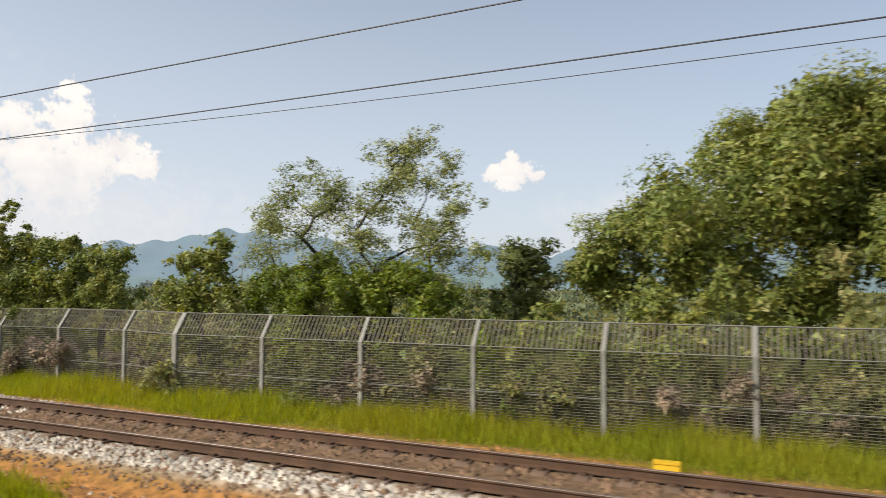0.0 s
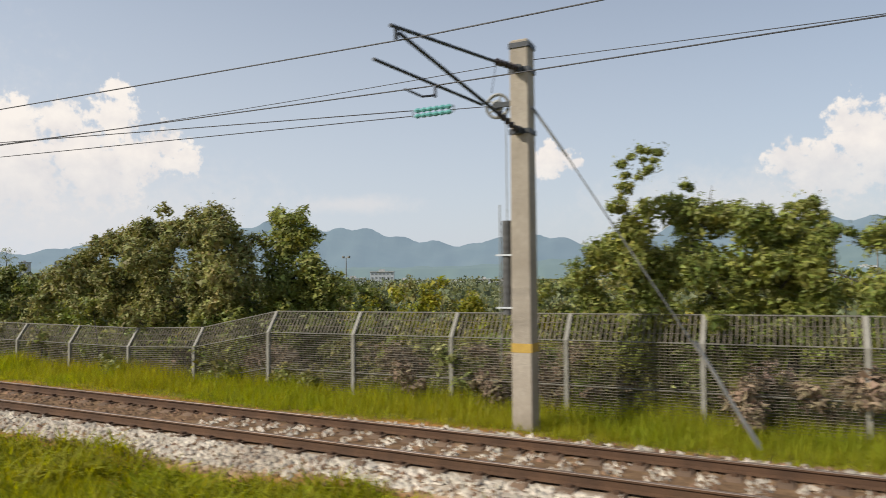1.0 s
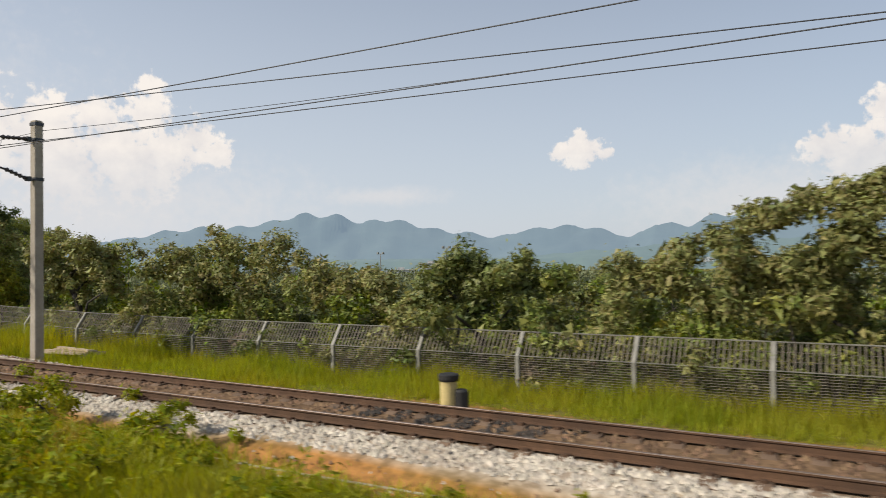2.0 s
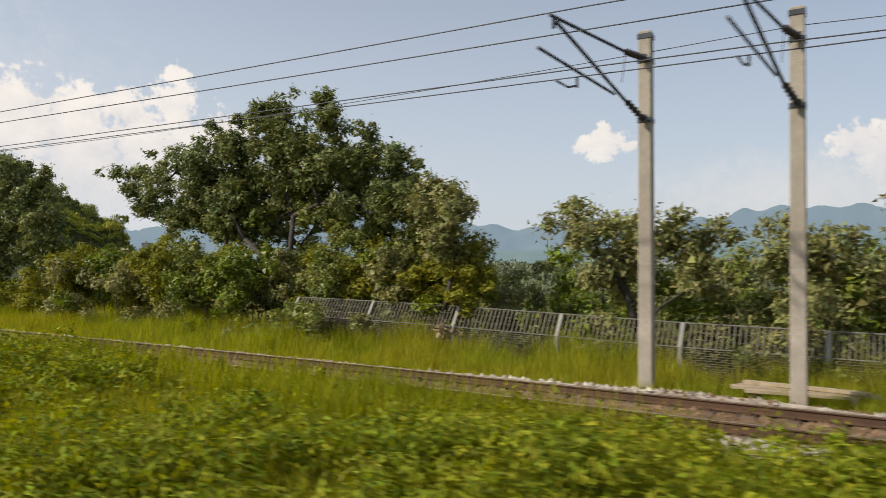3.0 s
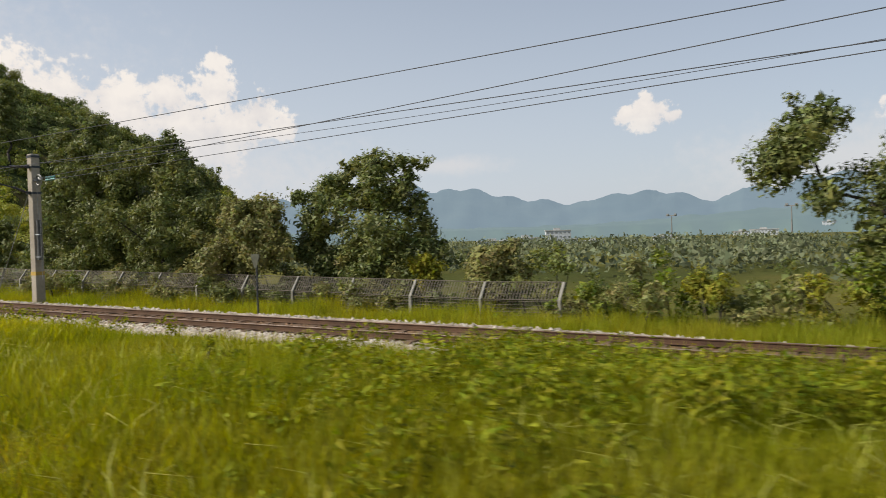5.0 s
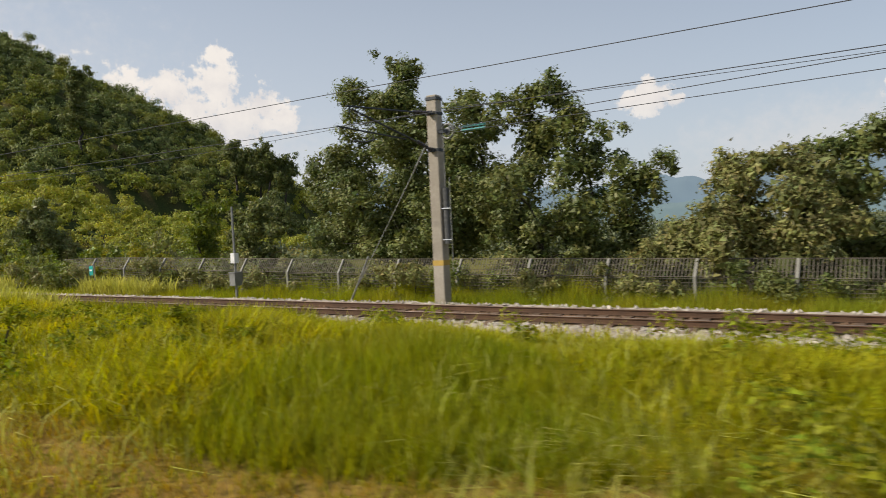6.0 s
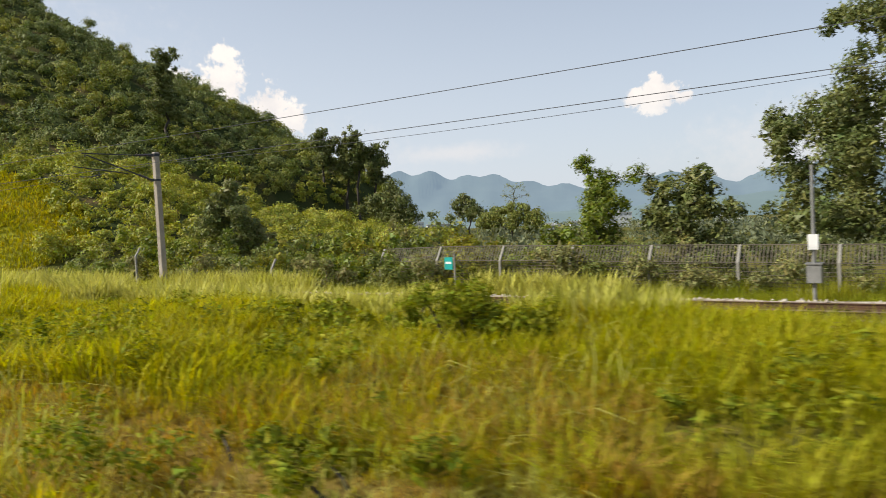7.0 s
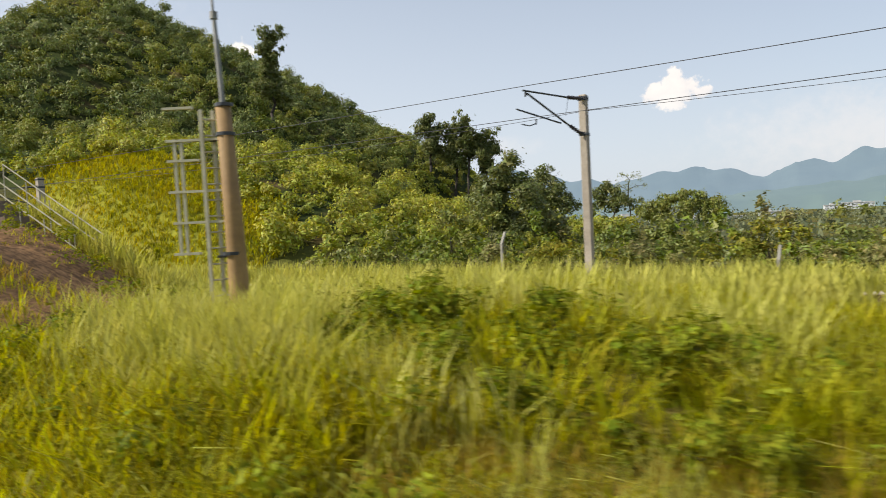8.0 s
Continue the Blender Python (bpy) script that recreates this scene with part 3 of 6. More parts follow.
tree("tree", 20.0, [(1.1, 6.6, 1.58), (2.4, 6.7, 1.5), (-0.7, 5.9, 1.3), (0.6, 4.8, 2.21), (-2.5, 4.7, 1.27), (-1.5, 3.2, 2.01), (-3.9, 3.5, 1.3), (2.2, 3.8, 2.41), (-4.8, 2.5, 0.99), (4.2, 5.4, 2.0), (4.2, 3.0, 2.42), (-3.0, 1.8, 1.2), (0.5, 1.6, 1.6)],
     "mid", 0.095, 0.62, "large dense dark green tree behind the wire fence", seed=11)
tree("tree", 17.0, [(-8.7, 6.2, 0.46), (-7.8, 5.6, 0.48), (-9.7, 5.9, 0.67), (-12.6, 5.7, 0.5), (-11.4, 5.2, 0.78), (-13.1, 5.0, 0.71), (-8.4, 5.0, 0.81), (-9.9, 4.6, 1.0), (-12.0, 4.2, 0.96), (-13.9, 4.3, 0.73), (-14.2, 3.3, 0.73), (-7.8, 4.0, 0.64), (-8.4, 3.4, 0.89), (-10.4, 3.1, 0.93), (-12.4, 2.8, 0.96), (-7.1, 3.1, 0.47), (-13.9, 2.3, 0.72), (-11.4, 1.8, 0.77), (-9.5, 2.0, 0.74), (-7.7, 2.2, 0.63), (-6.1, 2.9, 0.53), (-10.6, 3.8, 0.72), (-9.1, 3.9, 0.7), (-7.4, 4.5, 0.6), (-9.5, 5.2, 0.71), (-11.4, 4.6, 0.7), (-9.1, 6.0, 0.6), (-8.1, 3.1, 0.68)],
     "pale", 0.074, 0.29, "airy tree with pale silvery leaves and open limbs", seed=12, thick=0.14)
tree("tree", 20.0, [(-7.1, 3.2, 0.71), (-6.4, 3.0, 0.62), (-5.8, 2.3, 0.46), (-7.0, 2.3, 0.71), (-6.6, 1.4, 0.7)], "dark", 0.12, 0.6, "small dark green tree behind the fence", seed=13)
tree("thicket", 16.5, [(-14.2, 1.9, 0.7), (-13.2, 2.4, 0.76), (-12.2, 2.1, 0.88), (-11.4, 2.8, 0.65), (-10.8, 2.0, 0.86), (-10.0, 2.1, 0.9), (-9.2, 2.4, 0.8), (-9.8, 1.4, 0.69), (-12.3, 1.2, 0.75), (-8.4, 2.4, 0.79), (-8.1, 1.7, 0.72)],
     "bright", 0.078, 0.55, "leafy green growth beneath the airy pale tree", seed=39, category="bush", thick=0.06)
tree("tree", 16.2, [(-15.5, 3.6, 0.37), (-15.0, 3.4, 0.22), (-16.1, 3.0, 0.51), (-15.5, 2.8, 0.57), (-16.7, 3.0, 0.38), (-17.2, 2.1, 0.59), (-16.0, 2.0, 0.72), (-14.8, 2.0, 0.63), (-16.4, 1.3, 0.58)],
     "mid", 0.11, 0.5, "slender young tree above the fence", seed=14, thick=0.07)
tree("tree", 15.5, [(-24.6, 3.3, 0.6), (-23.8, 3.7, 0.59), (-23.1, 3.4, 0.7), (-22.3, 3.4, 0.56), (-21.6, 3.3, 0.49), (-21.2, 3.6, 0.22), (-21.0, 3.7, 0.13), (-20.9, 2.9, 0.36), (-20.6, 3.1, 0.15), (-25.2, 2.8, 0.61), (-25.8, 2.2, 0.62), (-24.6, 2.3, 0.94), (-23.5, 2.4, 0.97), (-22.3, 2.4, 0.93), (-21.3, 2.4, 0.72), (-20.9, 1.8, 0.48), (-25.5, 1.2, 0.82), (-24.2, 1.2, 0.99), (-22.9, 1.2, 1.01), (-21.7, 1.3, 0.91), (-21.1, 1.2, 0.48), (-26.3, 1.2, 0.35), (-24.7, 0.2, 0.8), (-23.4, 0.2, 0.83), (-22.1, 0.4, 0.74), (-24.8, 4.3, 0.17), (-24.9, 4.8, 0.1), (-24.5, 5.1, 0.07), (-24.1, 5.0, 0.07), (-24.3, 4.6, 0.1), (-25.1, 3.8, 0.27), (-23.5, 4.2, 0.11), (-19.9, 2.9, 0.5), (-19.2, 2.4, 0.48), (-18.7, 1.95, 0.4), (-19.9, 1.9, 0.6), (-19.3, 1.3, 0.5)],
     "mid", 0.078, 0.62, "dense green bushy tree leaning over the fence", seed=15, depth=0.6)
tree("tree", 17.0, [(-21.2, 3.1, 0.75), (-21.7, 2.3, 0.95), (-22.1, 3.2, 0.7), (-21.2, 1.5, 0.8)], "mid", 0.12, 0.55, "leafy green tree behind the fence", seed=16)
tree("tree", 15.5, [(-39.3, 4.2, 0.55), (-38.0, 4.2, 0.53), (-40.2, 3.7, 0.72), (-38.8, 3.5, 0.93), (-37.4, 3.6, 0.82), (-37.3, 2.3, 1.11), (-38.8, 2.3, 1.16), (-40.5, 2.7, 0.97), (-41.8, 3.1, 0.75), (-42.4, 2.3, 1.01), (-44.0, 2.1, 0.88), (-45.6, 1.9, 0.73), (-46.8, 1.6, 0.65), (-44.5, 1.2, 0.8), (-42.4, 1.1, 0.84), (-40.2, 1.2, 0.96), (-38.2, 1.1, 0.91), (-44.4, 2.9, 0.6), (-43.5, 3.2, 0.62), (-42.7, 3.6, 0.6), (-41.9, 3.8, 0.58), (-41.1, 3.9, 0.58), (-45.5, 2.5, 0.62), (-46.7, 2.2, 0.6), (-41.4, 2.4, 0.7), (-43.2, 2.0, 0.75)],
     "olive", 0.10, 0.6, "rounded olive-green tree with several pale limbs", seed=17, thick=0.12)
tree("tree", 17.5, [(-36.7, 4.1, 0.64), (-37.3, 4.2, 0.49), (-36.7, 3.2, 0.96), (-35.9, 3.5, 0.63), (-35.6, 2.5, 0.78), (-34.9, 1.8, 0.69), (-36.4, 1.9, 1.11), (-37.0, 1.0, 0.97), (-35.2, 1.0, 0.69)],
     "mid", 0.10, 0.5, "rounded green tree beside the sloping fence bay", seed=18, thick=0.1)
tree("tree", 15.6, [(-51.6, 2.4, 0.75), (-52.4, 1.8, 0.84), (-50.8, 1.9, 0.89), (-49.8, 1.8, 0.71), (-51.4, 0.9, 0.99), (-49.3, 1.0, 0.7), (-49.6, 2.4, 0.47)], "dark", 0.11, 0.6, "dark green bushy tree behind the low fence", seed=19)
tree("tree", 15.5, [(-64.3, 2.6, 0.98), (-61.5, 2.9, 0.93), (-59.2, 2.8, 0.89), (-57.1, 2.2, 0.75), (-63.0, 1.3, 1.07), (-59.8, 1.3, 1.0), (-56.9, 1.2, 0.84), (-55.2, 1.8, 0.72), (-54.1, 1.6, 0.7)], "olive", 0.11, 0.5, "spreading olive-green thicket with pale tops", seed=20)
tree("tree", 14.0, [(-69.7, 3.4, 0.87), (-67.7, 2.9, 0.94), (-66.5, 2.7, 0.71), (-68.7, 1.9, 1.06), (-66.5, 1.6, 0.81)], "olive", 0.11, 0.5, "leafy olive-green shrub behind the masts", seed=22)
tree("tree", 14.0, [(-79.4, 8.1, 0.55), (-79.1, 7.4, 0.68), (-79.0, 6.7, 0.77), (-81.8, 8.0, 0.73), (-82.5, 7.6, 0.65), (-81.4, 7.2, 0.82), (-83.8, 7.6, 0.42), (-85.5, 7.6, 0.36), (-84.9, 6.8, 0.79), (-87.5, 6.5, 0.73), (-86.0, 6.0, 1.02), (-84.0, 6.5, 1.06), (-82.1, 6.5, 1.02), (-80.4, 6.3, 0.89), (-77.3, 6.5, 0.49), (-77.5, 5.9, 0.73), (-76.1, 5.7, 0.63), (-75.2, 5.3, 0.27), (-76.4, 5.0, 0.87), (-75.4, 4.4, 0.62), (-78.1, 5.4, 1.0), (-79.7, 5.2, 1.04), (-81.5, 5.2, 1.0), (-83.6, 5.2, 1.15), (-86.0, 5.0, 1.02), (-88.5, 5.3, 0.86), (-90.4, 5.9, 0.78), (-91.9, 6.0, 0.6), (-90.4, 4.4, 0.72), (-84.2, 4.1, 0.88), (-78.2, 4.1, 0.75), (-76.4, 3.9, 0.71)],
     "dark", 0.105, 0.48, "broad spreading dark green tree with heavy limbs", seed=23, thick=0.17, base_x=-80.5)
tree("tree", 12.5, [(-101.7, 7.7, 0.64), (-102.0, 6.8, 1.03), (-103.1, 6.2, 1.06), (-104.1, 5.6, 0.96), (-100.7, 5.6, 1.34), (-98.8, 6.8, 0.75), (-98.5, 5.8, 1.06), (-95.5, 6.2, 0.49), (-95.8, 5.4, 0.9), (-96.5, 4.9, 0.81), (-94.9, 4.2, 0.78), (-95.4, 3.6, 1.09), (-97.5, 4.3, 1.25), (-99.6, 3.8, 1.53), (-102.2, 4.1, 1.61), (-104.5, 4.3, 1.21), (-107.3, 5.1, 1.15), (-108.1, 3.9, 1.29), (-105.2, 2.4, 1.47), (-101.9, 2.1, 1.49), (-99.1, 2.1, 1.4), (-96.6, 2.5, 1.22), (-95.0, 2.9, 0.68), (-106.9, 5.6, 0.76), (-98.5, 5.0, 0.84), (-98.0, 4.0, 0.84), (-99.4, 6.0, 0.75), (-97.0, 4.2, 0.82), (-100.2, 4.6, 0.87)],
     "dark", 0.12, 0.5, "tall dark olive tree with three leafy tops", seed=24, thick=0.2)
tree("tree", 15.0, [(-82.7, 6.2, 0.72), (-81.6, 6.4, 0.85), (-80.5, 6.2, 0.85), (-79.3, 6.0, 0.78), (-78.2, 5.6, 0.75), (-86.2, 5.5, 0.85), (-85.1, 5.5, 0.85), (-83.8, 5.5, 0.85), (-82.3, 5.1, 0.8), (-81.2, 5.3, 0.71), (-80.2, 5.1, 0.8), (-79.1, 4.9, 0.8), (-78.3, 5.0, 0.69), (-77.1, 4.7, 0.73), (-76.3, 4.9, 0.55), (-86.1, 4.6, 0.8), (-85.0, 4.3, 0.85), (-83.8, 4.5, 0.85), (-82.3, 4.3, 0.8), (-81.5, 4.4, 0.75), (-80.4, 4.3, 0.72), (-79.3, 4.2, 0.7), (-78.1, 4.2, 0.7), (-77.2, 4.0, 0.72), (-76.3, 4.2, 0.6), (-86.2, 3.3, 0.75), (-83.8, 3.3, 0.7), (-82.6, 3.5, 0.75), (-80.6, 3.5, 0.6), (-79.2, 3.2, 0.6), (-77.5, 3.4, 0.62), (-75.6, 3.3, 0.66)],
     "dark", 0.105, 0.4, "dense dark crown filling the middle of the spreading tree", seed=42, thick=0.15, base_x=-80.0)
tree("tree", 14.3, [(-89.6, 4.2, 0.66), (-88.4, 4.0, 0.76), (-87.0, 3.9, 0.81), (-85.5, 4.0, 0.86), (-84.3, 3.8, 0.83), (-87.6, 4.5, 0.66), (-86.1, 4.7, 0.71), (-84.9, 4.6, 0.69)],
     "dark", 0.105, 0.5, "dark leafy tree crowding the side of the spreading crown", seed=41, thick=0.12, base_x=-84.6)
tree("tree", 14.6, [(-87.9, 3.7, 0.65), (-85.9, 3.5, 0.72), (-84.1, 3.3, 0.75), (-82.6, 4.1, 0.73), (-80.9, 4.2, 0.7), (-79.8, 3.9, 0.71), (-77.3, 3.4, 0.75), (-75.9, 3.5, 0.72), (-74.8, 3.4, 0.62), (-83.0, 2.8, 0.58), (-78.9, 3.0, 0.7), (-77.8, 2.7, 0.68), (-76.5, 2.5, 0.73), (-75.4, 2.7, 0.71), (-74.4, 2.5, 0.69)],
     "mid", 0.105, 0.5, "leafy green tree standing beneath the spreading crown", seed=40, thick=0.12)
for i, (x, z, q) in enumerate([(-92.9, 1.9, 1.07), (-90.9, 2.0, 1.03), (-88.7, 2.2, 0.87), (-86.7, 2.4, 0.93), (-85.1, 2.2, 0.9), (-83.6, 2.4, 0.77), (-82.3, 2.1, 0.83), (-80.8, 2.0, 0.71), (-79.6, 2.4, 0.69), (-78.5, 2.1, 0.75), (-77.3, 2.3, 0.72), (-76.8, 2.4, 0.63), (-75.7, 2.2, 0.69), (-74.6, 2.0, 0.66), (-73.7, 2.2, 0.64), (-72.9, 2.2, 0.62)]):
    tree("bush", (13.5 if x > -81.5 else 12.6) + 0.4 * (i % 3), [(x, z, q), (x - 0.6, z - 0.5, q * 0.9), (x + 0.5, z - 0.6, q * 0.9), (x, z - 1.2, q)], ("yellow", "bright", "olive", "yellow", "mid")[i % 5], 0.095, 0.55,
         "leafy yellow-green shrub under the spreading tree", seed=210 + i, category="bush", thick=0.05)
tree("tree", 13.0, [(-74.1, 4.5, 0.54), (-73.5, 4.2, 0.67), (-74.4, 3.9, 0.69), (-73.7, 3.3, 0.81), (-73.0, 3.8, 0.79), (-73.2, 2.6, 0.79)], "olive", 0.11, 0.4, "open-branched grey-green tree by the fence", seed=25, thick=0.1)
tree("tree", 10.9, [(-145.3, 9.4, 0.88), (-146.1, 9.8, 0.66), (-148.5, 8.9, 1.12), (-149.7, 9.0, 0.71), (-145.6, 8.0, 1.28), (-147.3, 7.7, 1.21), (-144.5, 6.6, 1.37), (-146.4, 6.0, 1.91), (-148.9, 6.0, 1.51), (-150.3, 5.5, 1.29), (-151.8, 5.1, 0.93), (-149.4, 4.1, 1.78), (-151.3, 3.5, 1.19), (-146.7, 3.5, 2.17), (-144.4, 4.0, 2.06), (-149.1, 1.9, 1.52), (-150.8, 1.7, 1.18), (-146.8, 1.4, 1.69), (-144.5, 1.5, 1.84), (-142.6, 5.5, 1.32), (-142.7, 3.2, 1.54), (-142.4, 1.4, 1.32)],
     "dark", 0.12, 0.52, "large green broadleaved tree with layered branches", seed=26, thick=0.25)
tree("tree", 10.9, [(-138.0, 7.9, 0.61), (-138.1, 7.2, 0.94), (-137.2, 6.1, 1.16), (-139.5, 7.0, 0.97), (-142.0, 7.6, 0.89), (-141.5, 6.5, 1.27), (-139.0, 5.3, 1.69), (-136.8, 4.4, 1.5), (-135.8, 5.5, 0.63), (-134.9, 3.8, 0.88), (-133.4, 4.2, 0.55), (-134.3, 3.3, 0.87), (-135.4, 2.5, 1.23), (-137.3, 2.4, 1.64), (-140.2, 3.2, 1.98), (-142.2, 4.6, 1.54), (-142.6, 2.1, 1.82), (-139.5, 1.3, 1.59), (-136.9, 0.8, 1.28), (-135.0, 1.2, 1.0)],
     "dark", 0.13, 0.5, "dark broadleaved tree with pointed top", seed=27, thick=0.2)
tree("tree", 9.8, [(-129.3, 3.9, 0.83), (-130.3, 3.6, 0.86), (-131.2, 3.5, 0.68), (-128.5, 3.3, 0.82), (-129.1, 2.6, 1.11), (-130.5, 2.5, 1.15), (-131.4, 1.8, 1.18), (-132.7, 1.5, 0.92), (-130.0, 1.2, 1.14), (-128.4, 1.5, 1.09), (-131.6, 0.6, 0.99), (-133.6, 0.8, 0.83)],
     "olive", 0.12, 0.55, "rounded tree overgrown with pale creepers", seed=28)
tree("tree", 12.0, [(-123.5, 5.4, 0.95), (-124.6, 5.3, 0.87), (-122.2, 5.3, 0.57), (-122.5, 4.2, 0.93), (-125.5, 5.4, 0.49), (-125.3, 4.1, 1.1), (-123.6, 3.7, 1.48), (-122.0, 3.4, 0.81), (-126.5, 4.6, 0.9), (-127.7, 4.2, 0.93), (-128.8, 4.1, 0.59), (-127.5, 2.9, 1.39), (-125.2, 2.1, 1.54), (-123.0, 2.1, 1.46), (-121.4, 2.2, 0.8), (-121.0, 1.4, 0.7), (-128.3, 1.8, 1.18), (-126.6, 0.8, 1.25), (-124.3, 0.6, 1.19), (-122.2, 0.8, 1.03)],
     "dark", 0.13, 0.5, "tall dense dark green tree above the fence", seed=29, thick=0.2)
tree("bush", 11.0, [(-121.0, 1.1, 0.65), (-120.3, 0.9, 0.64), (-120.7, 0.3, 0.6)], "yellow", 0.12, 0.5, "yellow-green leafy bush behind the fence", seed=30, category="bush", thick=0.05)
tree("bush", 11.0, [(-118.4, 1.2, 0.66), (-117.4, 1.4, 0.74), (-116.6, 1.8, 0.45), (-117.1, 0.7, 0.83), (-118.0, 0.5, 0.66), (-117.5, -0.1, 0.7)], "olive", 0.12, 0.55, "dense olive bush behind the fence", seed=31, category="bush", thick=0.05)
tree("tree", 8.0, [(-158.5, 4.4, 0.51), (-157.9, 3.6, 0.92), (-158.3, 2.7, 0.93), (-157.2, 2.7, 0.79), (-158.0, 1.6, 1.04), (-157.6, 0.6, 1.0)], "bright", 0.09, 0.4, "wispy pale green tree with drooping foliage", seed=32, thick=0.08, droop=0.5)
tree("tree", 9.0, [(-154.2, 3.6, 0.65), (-155.5, 3.0, 0.78), (-154.4, 2.5, 0.99), (-156.0, 2.1, 0.79), (-153.2, 2.2, 0.74), (-155.1, 1.4, 1.0), (-154.0, 0.5, 1.0)], "dark", 0.12, 0.55, "small dark tree behind the fence", seed=33)
tree("tree", 13.5, [(-189.6, 5.6, 0.8), (-190.5, 4.6, 1.4), (-191.3, 3.1, 1.77), (-188.4, 3.4, 1.3), (-188.0, 1.8, 1.5), (-190.0, 1.0, 1.8)], "dark", 0.15, 0.6, "dark rounded tree at the foot of the hill", seed=34)
tree("tree", 60.0, [(-214.4, 7.9, 1.5), (-216.0, 6.2, 2.0), (-212.6, 5.6, 1.9), (-214.6, 3.6, 2.4), (-218.5, 4.2, 2.2), (-211.0, 3.0, 2.0)], "dark", 0.24, 0.55, "dark leafy tree on the plain below the hill", seed=35)
tree("tree", 76.5, [(-212.9, 5.9, 1.3), (-214.6, 4.9, 1.5), (-211.2, 4.6, 1.5), (-212.8, 3.0, 2.0), (-209.4, 3.0, 1.7)], "dark", 0.26, 0.5, "dark leafy tree on the plain below the hill", seed=36)
tree("tree", 112.8, [(-224.7, 8.6, 1.2), (-226.6, 9.4, 0.9), (-222.9, 9.0, 0.9), (-225.0, 6.4, 1.6), (-227.5, 7.2, 1.0), (-222.0, 6.8, 1.0)], "pale", 0.2, 0.12, "thin wispy tree with bare open branches", seed=37)
tree("tree", 67.5, [(-198.5, 3.6, 1.4), (-200.8, 3.0, 1.6), (-196.0, 3.1, 1.5), (-203.2, 2.2, 1.6), (-193.8, 2.0, 1.5), (-198.0, 1.6, 2.0), (-201.5, 0.8, 1.8), (-195.0, 0.6, 1.7)], "mid", 0.22, 0.55, "broad rounded clump of leafy trees on the plain", seed=38)


# ---- the hill: jungle over rock ----
def grassy_slope(x, y):
    """Less than 1 on the open grass slope above the bank."""
    return np.hypot((x + 217.5) / 13.5, (y - 3.0) / 9.5)


def scatter(r, n, x0, x1, y0, y1, gap):
    """Places at least a gap apart, the gap given for each place."""
    x, y = r.uniform(x0, x1, n), r.uniform(y0, y1, n)
    z = hill_z(x, y)
    keep = (z > 0.8) & (y - line_c(np.maximum(x, -230)) > 9.0) & ((x - PEAK[0]) * 0.94 - (y - PEAK[1]) * 0.35 > -10.0)
    keep &= grassy_slope(x, y) > 1.0 + 0.15 * wobble(x, y, 4.0)
    x, y, z = x[keep], y[keep], z[keep]
    g = gap(x, y, z, r)
    cells, chosen = {}, []
    for i in range(len(x)):
        c = (int(x[i] // 5), int(y[i] // 5))
        near = [j for a in (-1, 0, 1) for b in (-1, 0, 1) for j in cells.get((c[0] + a, c[1] + b), ())]
        if all((x[i] - x[j]) ** 2 + (y[i] - y[j]) ** 2 > (0.68 * (g[i] + g[j])) ** 2 for j in near):
            cells.setdefault(c, []).append(i)
            chosen.append(i)
    k = np.array(chosen)
    return x[k], y[k], z[k], g[k]


def hill_forest():
    """Crowns that stand shoulder to shoulder up the hill, small and creeper-hung below, larger and darker towards the ridge."""
    r = np.random.default_rng(50)

    def gap(x, y, z, r):
        big = r.random(len(x)) < 0.4
        g = np.where(big, r.uniform(1.7, 3.1, len(x)), r.uniform(0.7, 1.5, len(x)))
        return g * np.interp(np.hypot(x + 170, y + 20), [30, 70, 130], [0.55, 0.75, 1.0])

    x, y, z, g = scatter(r, 26000, -372, -196, -42, 150, gap)
    m = len(x)
    away = np.hypot(x + 170, y + 20)
    mid = np.stack([x, y, z - 1.0 + g * r.uniform(-0.15, 0.8, m)], 1)
    # besides varied growth, leaf colour carries the hill's sunlit foot and shaded pockets
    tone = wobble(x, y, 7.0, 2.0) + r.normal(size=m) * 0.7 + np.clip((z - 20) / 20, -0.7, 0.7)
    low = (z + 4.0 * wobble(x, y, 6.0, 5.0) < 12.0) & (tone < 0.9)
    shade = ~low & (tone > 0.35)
    for pick, mat, label in ((low, M_HILL_LOW, "yellow-green creepers and scrub, coloured lighter as the sunlit lower slopes"),
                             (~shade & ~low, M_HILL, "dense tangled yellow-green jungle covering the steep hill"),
                             (shade, M_HILL_SHADED, "broadleaved trees coloured darker as shaded pockets in the hill jungle")):
        v = []
        for near, size in ((True, 0.17), (False, 0.27)):
            k = np.flatnonzero(pick & ((away < 95) == near))
            if len(k):
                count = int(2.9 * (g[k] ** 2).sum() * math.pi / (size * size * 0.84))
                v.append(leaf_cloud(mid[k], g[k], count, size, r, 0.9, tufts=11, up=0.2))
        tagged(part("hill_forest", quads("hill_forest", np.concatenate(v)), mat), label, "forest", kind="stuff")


hill_forest()
tree("tree", 52.1, [(-261.5, 34.6, 2.0), (-261.3, 32.8, 1.7), (-261.8, 31.0, 1.8), (-261.4, 29.2, 1.9), (-261.5, 27.2, 2.2), (-261.5, 25.2, 2.6)], "dark", 0.3, 0.7, "lone creeper-clad tree standing up from the ridge", seed=60, thick=0.3)
